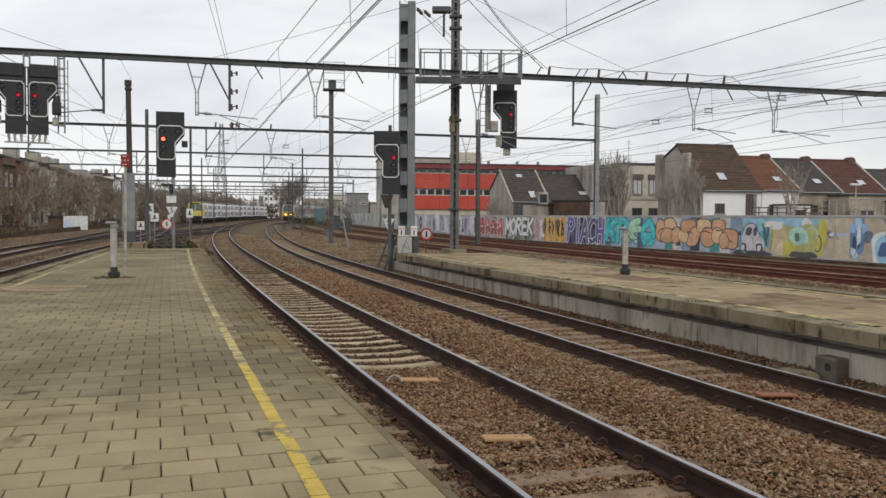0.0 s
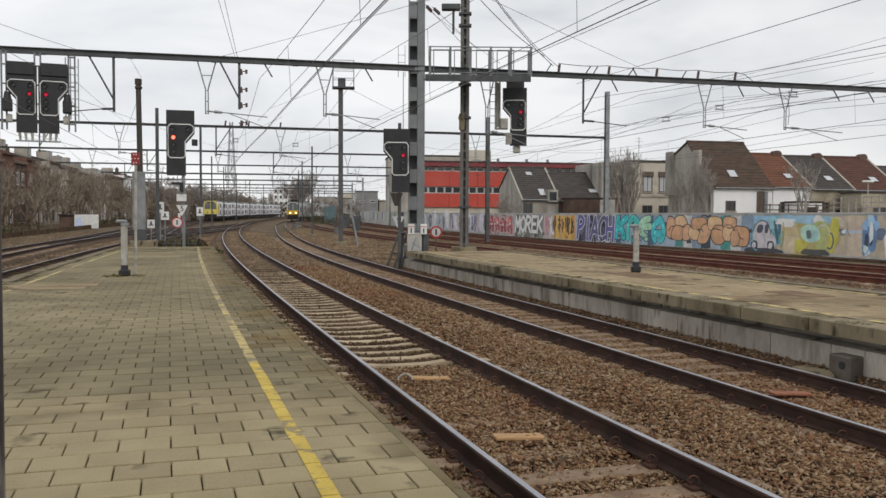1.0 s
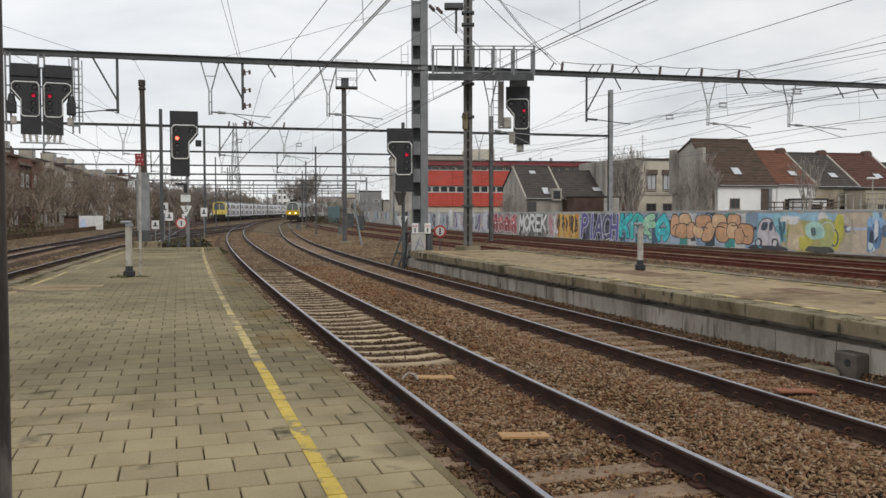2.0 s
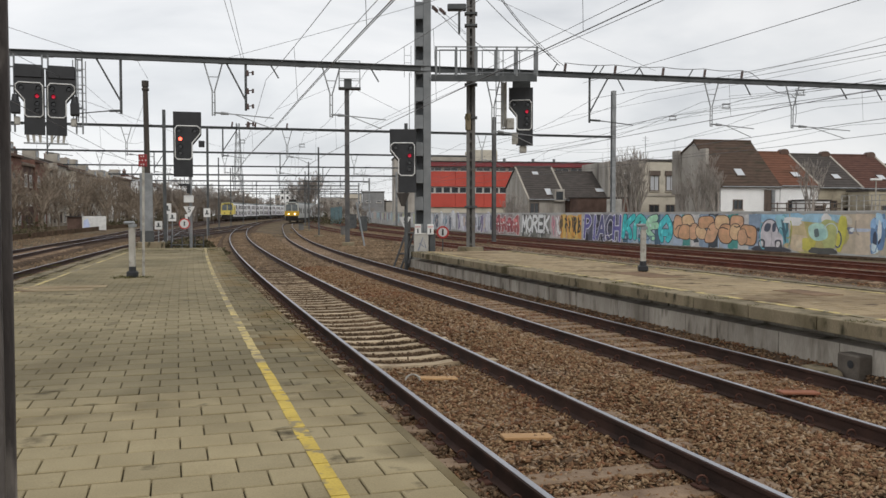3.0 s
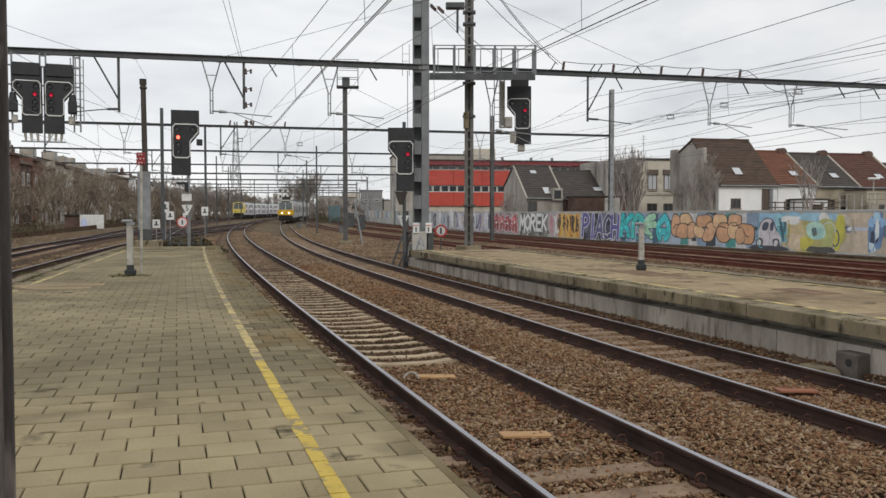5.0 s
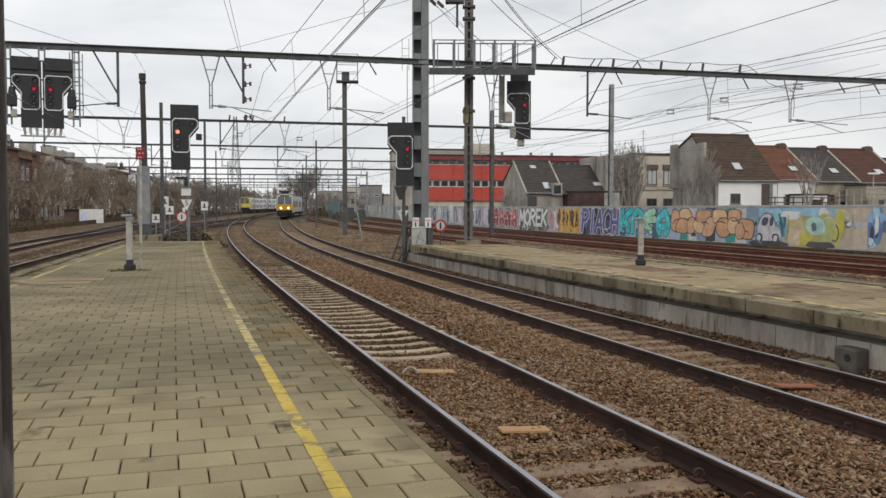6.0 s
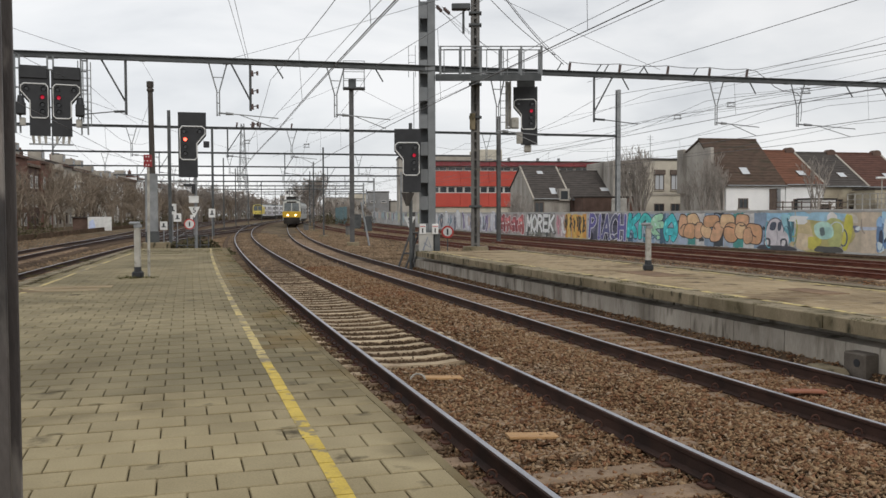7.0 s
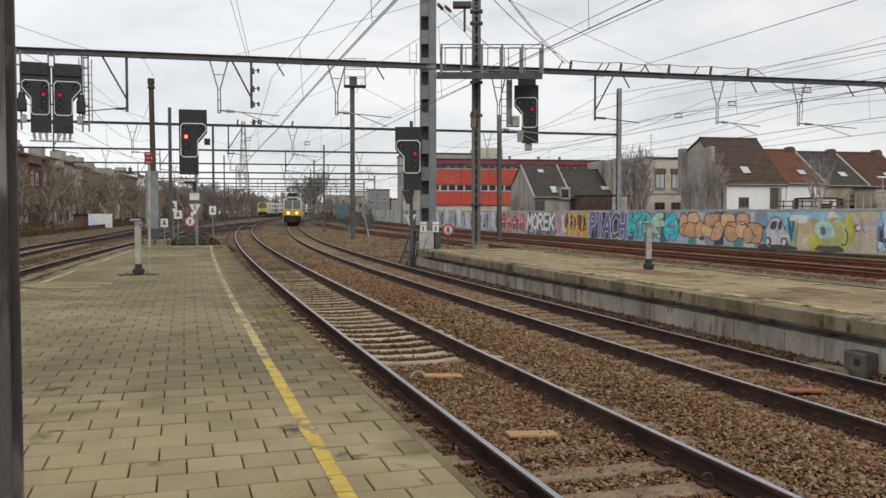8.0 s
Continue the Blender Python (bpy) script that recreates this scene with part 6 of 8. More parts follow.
# long red building
RB = Matrix.Translation((-1.6, 126.0, 0)) @ Matrix.Rotation(0.16, 4, "Z")
b = thing("school_building", "long modern building with red cladding bands and ribbon windows", "building", RB)
bm = B()
box(bm, 0, 34, 0.3, 12, -2, 9.0, 0.05)
part("body", bm, R["render_cream"], b)
for z0, z1, key in ((6.1, 8.3, "red_panel"), (3.1, 5.1, "red_panel"), (9.0, 9.65, "maroon")):
    for j in range(8):
        bm = B()
        box(bm, j * 4.25 + 0.01, j * 4.25 + 4.235, 0.0 if key == "red_panel" else -0.5, 0.34, z0, z1, 0.02)
        part("cladding_panel", bm, R[key], b)
for j in range(28):
    window(b, 0.6 + j * 1.2, 5.12, 1.12, 0.95, "frame", 0.25, 0)
    if j % 2 == 0:
        window(b, 1.2 + j * 1.2, 8.32, 2.2, 0.62, "frame", 0.25, 1)
bm = B()
box(bm, -0.2, 34.2, -0.6, 12.2, 9.65, 9.8)
part("roof", bm, R["roof_grey"], b)
bm = B()
box(bm, 7.2, 11.2, 3, 8, 9.8, 11.7, 0.04)
part("plant_room", bm, R["render_cream"], b, "cream rooftop plant room")
bm = B()
box(bm, 0.2, 6.6, 2, 9, 9.8, 10.8, 0.04)
part("upper_floor", bm, R["stone_pale"], b)
for x in (12.5, 17.0, 20.3):
    bm = B()
    rod(bm, (x, 4, 9.7), (x, 4, 10.5), 0.22, 8)
    part("vent", bm, M["galv"], b)

# pale tall block and low mixed blocks beyond the masts
# the block at x -78 is coloured white to imitate distance haze
SK = [(-8.8, 175.0, 4.6, 13.4, "render_grey", "narrow pale building with a painted side wall"), (-17.6, 205.0, 5.0, 7.4, "panel_grey", "plain grey depot building behind the tracks"), (-12.4, 207.0, 4.2, 5.2, "render_grey", "low grey depot annexe behind the tracks"), (-33.0, 300.0, 6.0, 7.6, "render_grey", "distant pale apartment block"), (-58.0, 420.0, 14.0, 10.5, "render_grey", "distant pale apartment block"), (-78.0, 430.0, 15.0, 15.0, "render_white", "distant tall apartment block whitened for distance haze"), (-41.0, 380.0, 8.0, 11.5, "render_cream", "distant pale tall apartment block"), (-86.0, 460.0, 14.0, 12.5, "stone_pale", "distant pale stone apartment block"), (-24.0, 330.0, 9.0, 7.2, "panel_grey", "distant grey flat-roofed office building"), (-8.0, 240.0, 9.0, 7.0, "brick_brown", "distant low brown brick building")]
for x, y, w, top, key, label in SK:
    b = thing("apartment_building", label, "building", Matrix.Translation((x, y, 0)) @ Matrix.Rotation(0.1, 4, "Z"))
    bm = B()
    box(bm, 0, w, 0, 8, -1, top, 0.05)
    part("body", bm, R[key], b)
    bm = B()
    box(bm, -0.15, w + 0.15, -0.15, 8.1, top, top + 0.2)
    part("roof", bm, R["roof_grey"], b)
    nz, nx = (0, 0) if w < 5 else (1 if key == "panel_grey" else max(1, int(top / 3)), max(2, int(w / 2.4)))
    for iz in range(nz):
        for ix in range(nx):
            window(b, (ix + 0.5) * w / nx, (4.9 if key == "panel_grey" else 0.9) + iz * 3.0, 1.2, 0.5 if key == "panel_grey" else 1.5, "frame" if key != "stone_pale" else "frame_dark", 0.0, 0)

# terrace of old town houses along the outer tracks
rnd = random.Random(5)
s = 84.0
k = 0
while s < 240:
    w = rnd.uniform(5.4, 7.0)
    top = rnd.uniform(8.8, 11.0)
    key = rnd.choice(["brick_brown", "brick_dark", "brick_red", "brick_red", "stone_pale", "brick_brown"])
    if s > 150:
        key = rnd.choice(["render_white", "render_cream", "stone_pale", "render_cream", "brick_brown"])
    m = local(s, -33.0 + rnd.uniform(-0.2, 0.2)) @ Matrix.Rotation(radians(90), 4, "Z")
    b = thing("town_house", {"stone_pale": "pale stone-fronted old town house with tall windows", "brick_red": "red brick old town house with tall windows", "render_white": "white rendered old town house with tall windows", "render_cream": "cream rendered old town house with tall windows"}.get(key, "brown brick old town house with tall windows"), "house", m, "terrace of town houses")
    bm = B()
    box(bm, 0, w, 0, 9, -1.5, top, 0.04)
    part("body", bm, R[key], b)
    bm = B()
    box(bm, -0.02, w + 0.02, -0.35, 0.1, top - 0.45, top, 0.05)
    part("cornice", bm, R["brick_brown"] if k % 2 else R["brick_dark"], b)
    bm = B()
    vs = [bm.verts.new((x, y, z)) for x in (0.05, w - 0.05) for y, z in ((-0.2, top), (3.2, top + 0.9), (9, top))]
    for q in ((0, 1, 2), (5, 4, 3), (0, 3, 4, 1), (1, 4, 5, 2), (2, 5, 3, 0)):
        bm.faces.new([vs[i] for i in q])
    part("roof", bm, R[rnd.choice(["roof_brown", "roof_red", "roof_grey"])], b)
    for iz in range(3):
        for ix in range(2):
            window(b, w * (0.28 + 0.44 * ix), 0.2 + iz * 2.9, 1.15, 1.95, "frame" if rnd.random() < 0.6 else "frame_dark", 0.0, 1)
    if rnd.random() < 0.95:
        chimney(b, rnd.choice([0.5, w - 0.5]), 3.2, top + 0.7, 1.1, rnd.uniform(0.7, 1.5), 2, rnd.choice(["brick_red", "brick_dark"]))
    if rnd.random() < 0.5:
        bm = B()
        box(bm, w * 0.35, w * 0.7, 0.6, 2.6, top + 0.2, top + 1.9, 0.04)
        d = part("dormer", bm, R["stone_pale"], b)
        bm = B()
        box(bm, w * 0.42, w * 0.63, 0.57, 0.6, top + 0.6, top + 1.6)
        part("pane", bm, R["pane"], d)
    s += w
    k += 1

# ---- bare trees and scrub ----


def tree_mesh(seed, height, spread, depth=5, lean=0.0, twig=0.012, key="scrub"):
    rnd = random.Random(seed)
    trunk, crown = B(), B()

    def grow(p, d, ln, r, level):
        q = p + d * ln
        rod(trunk if level < 2 else crown, p, q, r, 6 if level < 2 else 3, r * 0.68, False)
        if level >= depth:
            return
        for j in range(rnd.choice((2, 3, 3)) if level else 4):
            e = Vector((rnd.gauss(0, 1), rnd.gauss(0, 1), rnd.gauss(0.25, 0.6))).normalized()
            nd = (d * rnd.uniform(0.6, 1.0) + e * spread * rnd.uniform(0.5, 1.0) + Vector((0, 0, 0.12))).normalized()
            grow(p + d * ln * rnd.uniform(0.6, 1.0), nd, ln * rnd.uniform(0.55, 0.8), max(twig, r * rnd.uniform(0.45, 0.62)), level + 1)

    grow(Vector((0, 0, -0.4)), Vector((lean, 0, 1)).normalized(), height * 0.32, height * 0.02, 0)
    return finish("trunk", trunk, M[key]), finish("crown", crown, M[key])


def bare_tree(meshes, m, label, group=""):
    t = thing("bare_tree", label, "tree", m, group)
    for name, me in zip(("trunk", "crown"), meshes):
        o = new(name, me)
        o.parent = t
    return t


TREES = [tree_mesh(31, 8.0, 0.75, 6, 0, 0.016), tree_mesh(32, 7.0, 0.9, 6, 0, 0.016), tree_mesh(33, 9.0, 0.65, 6, 0, 0.016)]
BIG = tree_mesh(52, 15.0, 0.7, 6, 0, 0.035, "twig_far")
POPLAR = tree_mesh(41, 7.2, 0.30, 6, 0, 0.008, "twig_grey")
rnd = random.Random(77)
s = 70.0
while s < 235:
    bare_tree(TREES[rnd.randrange(3)], local(s, rnd.uniform(-29.5, -23.0), -0.3, rnd.uniform(0, 6.2)) @ Matrix.Scale(rnd.uniform(0.95, 1.42), 4), "bare brown winter tree in front of old houses", "line of bare trees")
    s += rnd.uniform(1.7, 3.2)
for x, y, k in ((23.9, 79.6, 1.25), (25.3, 78.6, 1.2), (24.6, 80.2, 1.4), (23.2, 80.8, 1.0), (18.9, 88.4, 1.5), (19.6, 88.0, 1.6), (20.1, 87.4, 1.35), (19.8, 89.0, 1.55), (33.3, 77.2, 1.3), (7.4, 93.8, 0.8), (8.3, 93.2, 0.9), (9.1, 92.8, 0.7)):
    bare_tree(POPLAR, Matrix.Translation((x, y, -1.0)) @ Matrix.Rotation(x * 3, 4, "Z") @ Matrix.Scale(k, 4), "upright bare grey tree behind the painted wall", "upright bare trees")
for x, y, k in ((35.2, 79.0, 0.62), (37.4, 78.6, 0.5)):
    bare_tree(TREES[2], Matrix.Translation((x, y, -1.0)) @ Matrix.Rotation(x, 4, "Z") @ Matrix.Scale(k, 4), "bare garden tree behind the painted wall")
FAR_TREE = tree_mesh(61, 10.0, 0.8, 6, 0, 0.03, "twig_far")
for j in range(70):
    bare_tree(FAR_TREE, Matrix.Translation((-172.0 + j * 2.15 + rnd.uniform(-2, 2), rnd.uniform(385, 440), 1.2)) @ Matrix.Rotation(rnd.uniform(0, 6.2), 4, "Z") @ Matrix.Scale(rnd.uniform(0.7, 1.25), 4), "bare brown woodland tree closing the view", "far belt of trees")
for j in range(16):
    bare_tree(FAR_TREE, local(185 + j * 4.6, rnd.uniform(-21.0, -14.5), -0.4, j) @ Matrix.Scale(rnd.uniform(0.95, 1.25), 4), "dense bare brown tree beside the outer tracks", "trackside clump")
for x, k in ((-42.8, 1.5), (-40.2, 1.7), (-38.0, 1.55), (-41.4, 1.65), (-33.0, 0.9), (-28.5, 0.85), (-24.0, 0.7)):
    bare_tree(FAR_TREE, Matrix.Translation((x, 262.0 + k * 3, 0.4)) @ Matrix.Rotation(x, 4, "Z") @ Matrix.Scale(k, 4), "dense bare tree standing beyond the tracks", "clump of large trees")
bare_tree(BIG, Matrix.Translation((-40.5, 270.0, -0.4)) @ Matrix.Scale(1.35, 4), "large bare tree standing beyond the tracks")
bare_tree(BIG, Matrix.Translation((-38.2, 264.0, -0.4)) @ Matrix.Rotation(1.7, 4, "Z") @ Matrix.Scale(1.22, 4), "large bare tree standing beyond the tracks")
for j in range(46):
    s = rnd.uniform(138, 300)
    bare_tree(TREES[j % 3], local(s, rnd.uniform(-21, -14.5) - 0.02 * s * 0.2, -0.4, rnd.uniform(0, 6.2)) @ Matrix.Scale(rnd.uniform(0.6, 1.0) * (0.7 + s / 400), 4), "bare brown scrub tree beside the outer tracks", "scrub trees")


for j in range(52):
    s = rnd.uniform(200, 320)
    bare_tree(BIG, local(s, rnd.uniform(-30, -16), -0.4, rnd.uniform(0, 6.2)) @ Matrix.Scale(rnd.uniform(0.42, 0.68), 4), "bare brown woodland tree beyond the tracks", "far woodland")
for j in range(16):
    bare_tree(FAR_TREE, Matrix.Translation((-29.5 + j * 0.95 + rnd.uniform(-0.5, 0.5), rnd.uniform(196, 204), 0.3)) @ Matrix.Rotation(rnd.uniform(0, 6.2), 4, "Z") @ Matrix.Scale(rnd.uniform(0.32, 0.58), 4), "low bare grey-brown tree before distant buildings", "low trackside trees")
hoard = thing("hoarding", "teal painted hoarding panel beyond the tracks", "hoarding", facing(-20.6, 176.0, 0.1))
for k in range(3):
    bm = B()
    box(bm, -1.1 + k * 0.8, -0.34 + k * 0.8, -0.05, 0.05, -0.1, 3.4 + 0.1 * k, 0.02)
    part("panel", bm, paint((0.05, 0.09, 0.10)), hoard)


def bush(name, label, m, w, d, h, seed, key="hedge", n=420, leaf=1.0):
    rnd = random.Random(seed)
    verts, faces = [], []
    for j in range(n):
        a, r = rnd.uniform(0, 6.283), math.sqrt(rnd.random())
        x, y = math.cos(a) * r * w / 2, math.sin(a) * r * d / 2
        z = rnd.random() * h * (1 - 0.6 * r * r)
        c = Vector((x, y, z))
        v1 = Vector((rnd.gauss(0, 1), rnd.gauss(0, 1), rnd.gauss(0, 1))).normalized() * rnd.uniform(0.06, 0.16) * leaf
        v2 = Vector((rnd.gauss(0, 1), rnd.gauss(0, 1), rnd.gauss(0, 1))).normalized() * rnd.uniform(0.06, 0.16) * leaf
        i = len(verts)
        verts += [c - v1, c + v2, c + v1, c - v2]
        faces.append((i, i + 1, i + 2, i + 3))
    me = bpy.data.meshes.new(name)
    me.from_pydata(verts, [], faces)
    me.materials.append(M[key])
    return tagged(new(name, me), label, "bush", kind="stuff"), m


for j in (0, 1, 4, 5, 6, 7, 8, 9, 10, 11, 12, 13, 14, 15):
    ob, m = bush("bush", "dense dry bush beside the outer tracks", None, 5.5, 2.6, rnd.uniform(1.4, 2.8), 300 + j)
    ob.matrix_basis = local(88 + j * 11 + rnd.uniform(-2, 2), -20.5 + rnd.uniform(-0.8, 0.8), -0.4)
for x, y, w, h in ((-14.5, 46.5, 2.6, 0.9), (-12.0, 46.0, 2.0, 0.7), (-17.0, 60.0, 3.0, 0.9)):
    ob, m = bush("bush", "low dry weeds at a platform end", None, w, 1.6, h, int(y * 3 + w * 10))
    ob.matrix_basis = Matrix.Translation((x, y, -0.4))

for k, (x, y, w, h) in enumerate(((-21.6, 172.0, 4.0, 1.7), (-18.2, 174.0, 4.5, 2.0), (-15.2, 186.0, 4.0, 1.6), (-24.5, 190.0, 5.0, 2.1), (-27.5, 200.0, 5.0, 2.3))):
    ob, m = bush("bush", "dry brown scrub at the foot of hoardings", None, w, 2.0, h, 900 + k)
    ob.matrix_basis = Matrix.Translation((x, y, 0.1))

for k in range(11):
    ob, m = bush("bush", "dense dry undergrowth at the foot of the far woodland", None, 17.0, 5.0, 5.0 + (k % 3), 950 + k, "hedge", 900, 3.0)
    ob.matrix_basis = Matrix.Translation((-168.0 + k * 14.5, 380.0 + (k % 2) * 6, 1.4))

# billboard and long low fence by the outer tracks
bb = thing("billboard", "white billboard with faded blue figure beside a shed", "billboard", facing(-47.0, 119.0, -0.4))
bm = B()
box(bm, -1.5, 1.55, -0.08, 0.0, 0.3, 2.2, 0.02)
face = part("panel", bm, M["white"], bb, "white panel")
bm = B()
prism(bm, [(-1.4, 0.4), (-0.7, 0.4), (-0.5, 0.9), (-0.8, 1.9), (-1.3, 1.6)], -0.1, -0.084)
part("faded_print", bm, paint((0.35, 0.40, 0.55)), face, "faded bluish print")
for x in (-1.2, 1.2):
    bm = B()
    rod(bm, (x, 0.05, -0.2), (x, 0.05, 2.1), 0.05, 6)
    part("post", bm, M["steel"], bb)
sh = thing("shed", "dark timber shed beside a billboard", "shed", facing(-49.8, 121.0, -0.4))
bm = B()
box(bm, -1.6, 1.4, 0, 2.5, 0, 2.1, 0.03)
part("body", bm, R["brick_dark"], sh)
bm = B()
box(bm, -1.8, 1.6, -0.3, 2.7, 2.1, 2.25)
part("roof", bm, R["roof_grey"], sh)
bm = B()
sweep(bm, [(-0.1, -0.4), (-0.1, 0.16), (0.1, 0.16), (0.1, -0.4)], stations(40, 260, 3), lambda s: -18.8)
tagged(part("trackside_kerb", bm, M["ballast"]), "low dark concrete kerb along the outer tracks", "kerb", kind="structure")

# round sign and small cabinets beyond the far platform's end
rs = thing("round_sign", "round white sign with a red rim on a thin post", "railway sign", facing(0.23, 39.2, -0.3))
bm = B()
rod(bm, (0, 0.02, 0), (0, 0.02, 1.3), 0.025, 6)
part("post", bm, M["steel"], rs)
p = plate(rs, "sign_plate", disc(0.28, 22, 0, 1.42), None, M["redpaint"], "red-rimmed plate")
plate(p, "sign_face", disc(0.20, 22, 0, 1.42), pose(0, -0.022, 0), M["white"], "white face")
plate(p, "sign_bar", [(-0.035, 1.28), (0.035, 1.28), (0.035, 1.56), (-0.035, 1.56)], pose(0, -0.045, 0), M["black"], "dark bar")
cb = thing("cable_cabinet", "pale graffitied concrete cabinet beside a mast foot", "cabinet", facing(-0.6, 35.6, -0.36))
bm = B()
box(bm, -0.38, 0.22, -0.3, 0.1, 0.3, 1.52, 0.03)
part("body", bm, M["concrete"], cb)
bm = B()
prism(bm, thick_line([(-0.2, 0.8), (0.0, 1.35), (0.12, 0.9), (-0.15, 1.1)], 0.03), -0.31, -0.302)
part("tag_mark", bm, paint((0.12, 0.13, 0.16)), cb, "dark painted scrawl")
bm = B()
box(bm, 0.25, 0.5, -0.2, 0.2, 0.3, 1.5, 0.03)
part("side_cabinet", bm, M["steel"], cb, "dark steel cabinet")
bx = thing("base_block", "square concrete mast footing behind the painted wall", "footing", facing(14.4, 70.8, 0))
bm = B()
box(bm, -0.6, 0.6, -0.6, 0.6, -0.4, 3.2, 0.05)
part("block", bm, M["concrete"], bx)
bm = B()

# ---- overhead wires ----
SUPPORT = [-24.0, 34.3, 62.0, 87.0, 113.0, 141.0, 170.0, 201.0, 233.0, 266.0, 300.0]


def overhead(label, off, z, height=5.13, lift=1.9, low=0.9, twin=False, reach=300.0, stagger=0.2):
    w = thing("overhead_line", label, "overhead wire", group="overhead lines")
    line, carry, drops = [], [], []
    for k, (a, b) in enumerate(zip(SUPPORT, SUPPORT[1:])):
        if a >= reach:
            break
        n = 12 if b < 60 else 6
        for j in range(n + (1 if b >= reach or b == SUPPORT[-1] else 0)):
            u = j / n
            s = a + (b - a) * u
            side = stagger * (1 - 2 * u) * (1 if k % 2 else -1)
            line.append(place(s, off(s) + side, z + height))
            carry.append(place(s, off(s) + side * 0.3, z + height + low + (lift - low) * (2 * u - 1) ** 2))
            if j and j % 2 == 0 and b < 150:
                drops.append((line[-1], carry[-1]))
    bm = B()
    tube(bm, line, 0.011)
    part("contact_wire", bm, M["wire"], w)
    if twin:
        bm = B()
        tube(bm, [p + Vector((0.07, 0.0, 0.03)) for p in line], 0.009)
        part("contact_wire", bm, M["wire"], w)
    bm = B()
    tube(bm, carry, 0.009)
    part("carrier_wire", bm, M["wire"], w)
    for p, q in drops:
        bm = B()
        rod(bm, p, q, 0.006, 4)
        part("dropper", bm, M["wire"], w)


overhead("contact and carrier wires hung above the near track", off_t1, Z_T1, 5.13, 2.1, 1.05, True)
overhead("contact and carrier wires hung above the middle track", off_t2, Z_T2, 5.45, 2.6, 1.7, True)
overhead("contact and carrier wires hung above a platform-side track", off_l1, 0.0)
overhead("contact and carrier wires hung above the outer track", off_l2, 0.0)
overhead("contact and carrier wires hung above a rusty track", off_r1, 0.0)
overhead("contact and carrier wires hung above a rusty track", off_r2, 0.0)
overhead("contact and carrier wires hung above the wall-side track", off_r3, 0.0)
for o, z, r in ((17.5, 7.3, 0.009), (18.2, 6.3, 0.008), (22.4, 7.2, 0.009), (26.8, 7.0, 0.009), (28.3, 6.2, 0.008)):
    w = thing("overhead_cable", "long feeder cable strung along the tracks", "cable", group="overhead cables")
    bm = B()
    pts = []
    for a, b in zip(SUPPORT, SUPPORT[1:]):
        if b > 150:
            break
        pts += [place(a + (b - a) * j / 8, o - 0.02 * max(0, a - 40), z - 0.9 * (1 - (2 * j / 8 - 1) ** 2) * (b - a) / 58) for j in range(8)]
    tube(bm, pts, r)
    part("cable", bm, M["wire"], w)


def cable(label, a, b, sag, r=0.012, beads=0):
    a, b = Vector(a), Vector(b)
    w = thing("overhead_cable", label, "cable", group="overhead cables")
    bm = B()
    tube(bm, [a.lerp(b, u) - Vector((0, 0, 4 * sag * u * (1 - u))) for u in (j / 14 for j in range(15))], r)
    part("cable", bm, M["wire"], w)
    for j in range(beads):
        bm = B()
        p = a.lerp(b, 0.06 + 0.03 * j)
        rod(bm, p - Vector((0, 0, 0.06)), p + Vector((0, 0, 0.06)), 0.06, 7)
        part("insulator", bm, M["insul"], w)
    return w


cable("slack feeder cable reaching up from a gantry", (-7.02, 27.75, 9.65), (-7.82, 35, 8.06), 0, 0.009)
cable("slack feeder cable reaching up from a gantry", (-6.77, 27.75, 9.65), (-7.73, 35, 8.06), 0, 0.009)
cable("heavy feeder cable falling to a gantry", (0.86, 31.65, 10.67), (4.67, 36, 8.44), 0.25, 0.014)
cable("heavy feeder cable falling to a gantry", (1.4, 31.2, 10.77), (5.16, 37, 8.22), 0.25, 0.016)
cable("heavy feeder cable falling to a gantry", (1.45, 31.2, 10.78), (5.36, 37, 8.2), 0.3, 0.012)
cable("long cross-span cable above the tracks", (-8.58, 36, 8.37), (2.77, 27.3, 9.41), 0.05, 0.008)
cable("auxiliary carrier wire above the near track", (1.74, 3.55, 4.88), (-6.74, 34, 5.52), 0.02, 0.006)
cable("auxiliary feeder wire above the middle track", (5.99, 5.55, 5.57), (-3.01, 36, 5.5), 0.02, 0.006)
cable("auxiliary feeder wire above the middle track", (6.86, 2.3, 5.16), (-3.73, 40, 5.65), 0.02, 0.006)
cable("long feeder wire above the far platform", (9.51, 9.0, 5.69), (6.32, 38, 7.63), 0.05, 0.009)
cable("stay wire between a mast head and a gantry", (-0.42, 34.2, 11.57), (9.98, 40, 8.5), 0.05, 0.009)
cable("stay wire between a mast head and a gantry", (-1.89, 35.65, 11.64), (3.13, 40, 8.84), 0.1, 0.008)
cable("guy wire reaching down to a distant mast", (-5.78, 62, 10.8), (-2.74, 66, 9.68), 0, 0.012)
cable("stay wire between distant masts", (-7.38, 62, 11.0), (-11.77, 64, 9.65), 0, 0.01)
cable("stay wire at a timber mast", (-14.41, 42, 9.32), (-14.54, 44, 8.69), 0, 0.008)
cable("stay wire at a timber mast", (-14.58, 44, 8.07), (-20.46, 58, 6.68), 0, 0.009)
cable("long cross-span cable above the outer tracks", (-16.87, 31.65, 9.18), (-14.23, 36, 8.51), 0.05, 0.009)
cable("long cross-span cable above the outer tracks", (-16.27, 40, 7.96), (-26.19, 75, 9.78), 0.1, 0.009)
cable("long cross-span cable above the outer tracks", (-21.12, 45, 6.12), (-29.48, 100, 6.93), 0.1, 0.012)
cable("long cross-span cable above the outer tracks", (-16.16, 40, 7.12), (-22.43, 95, 9.01), 0.1, 0.01)
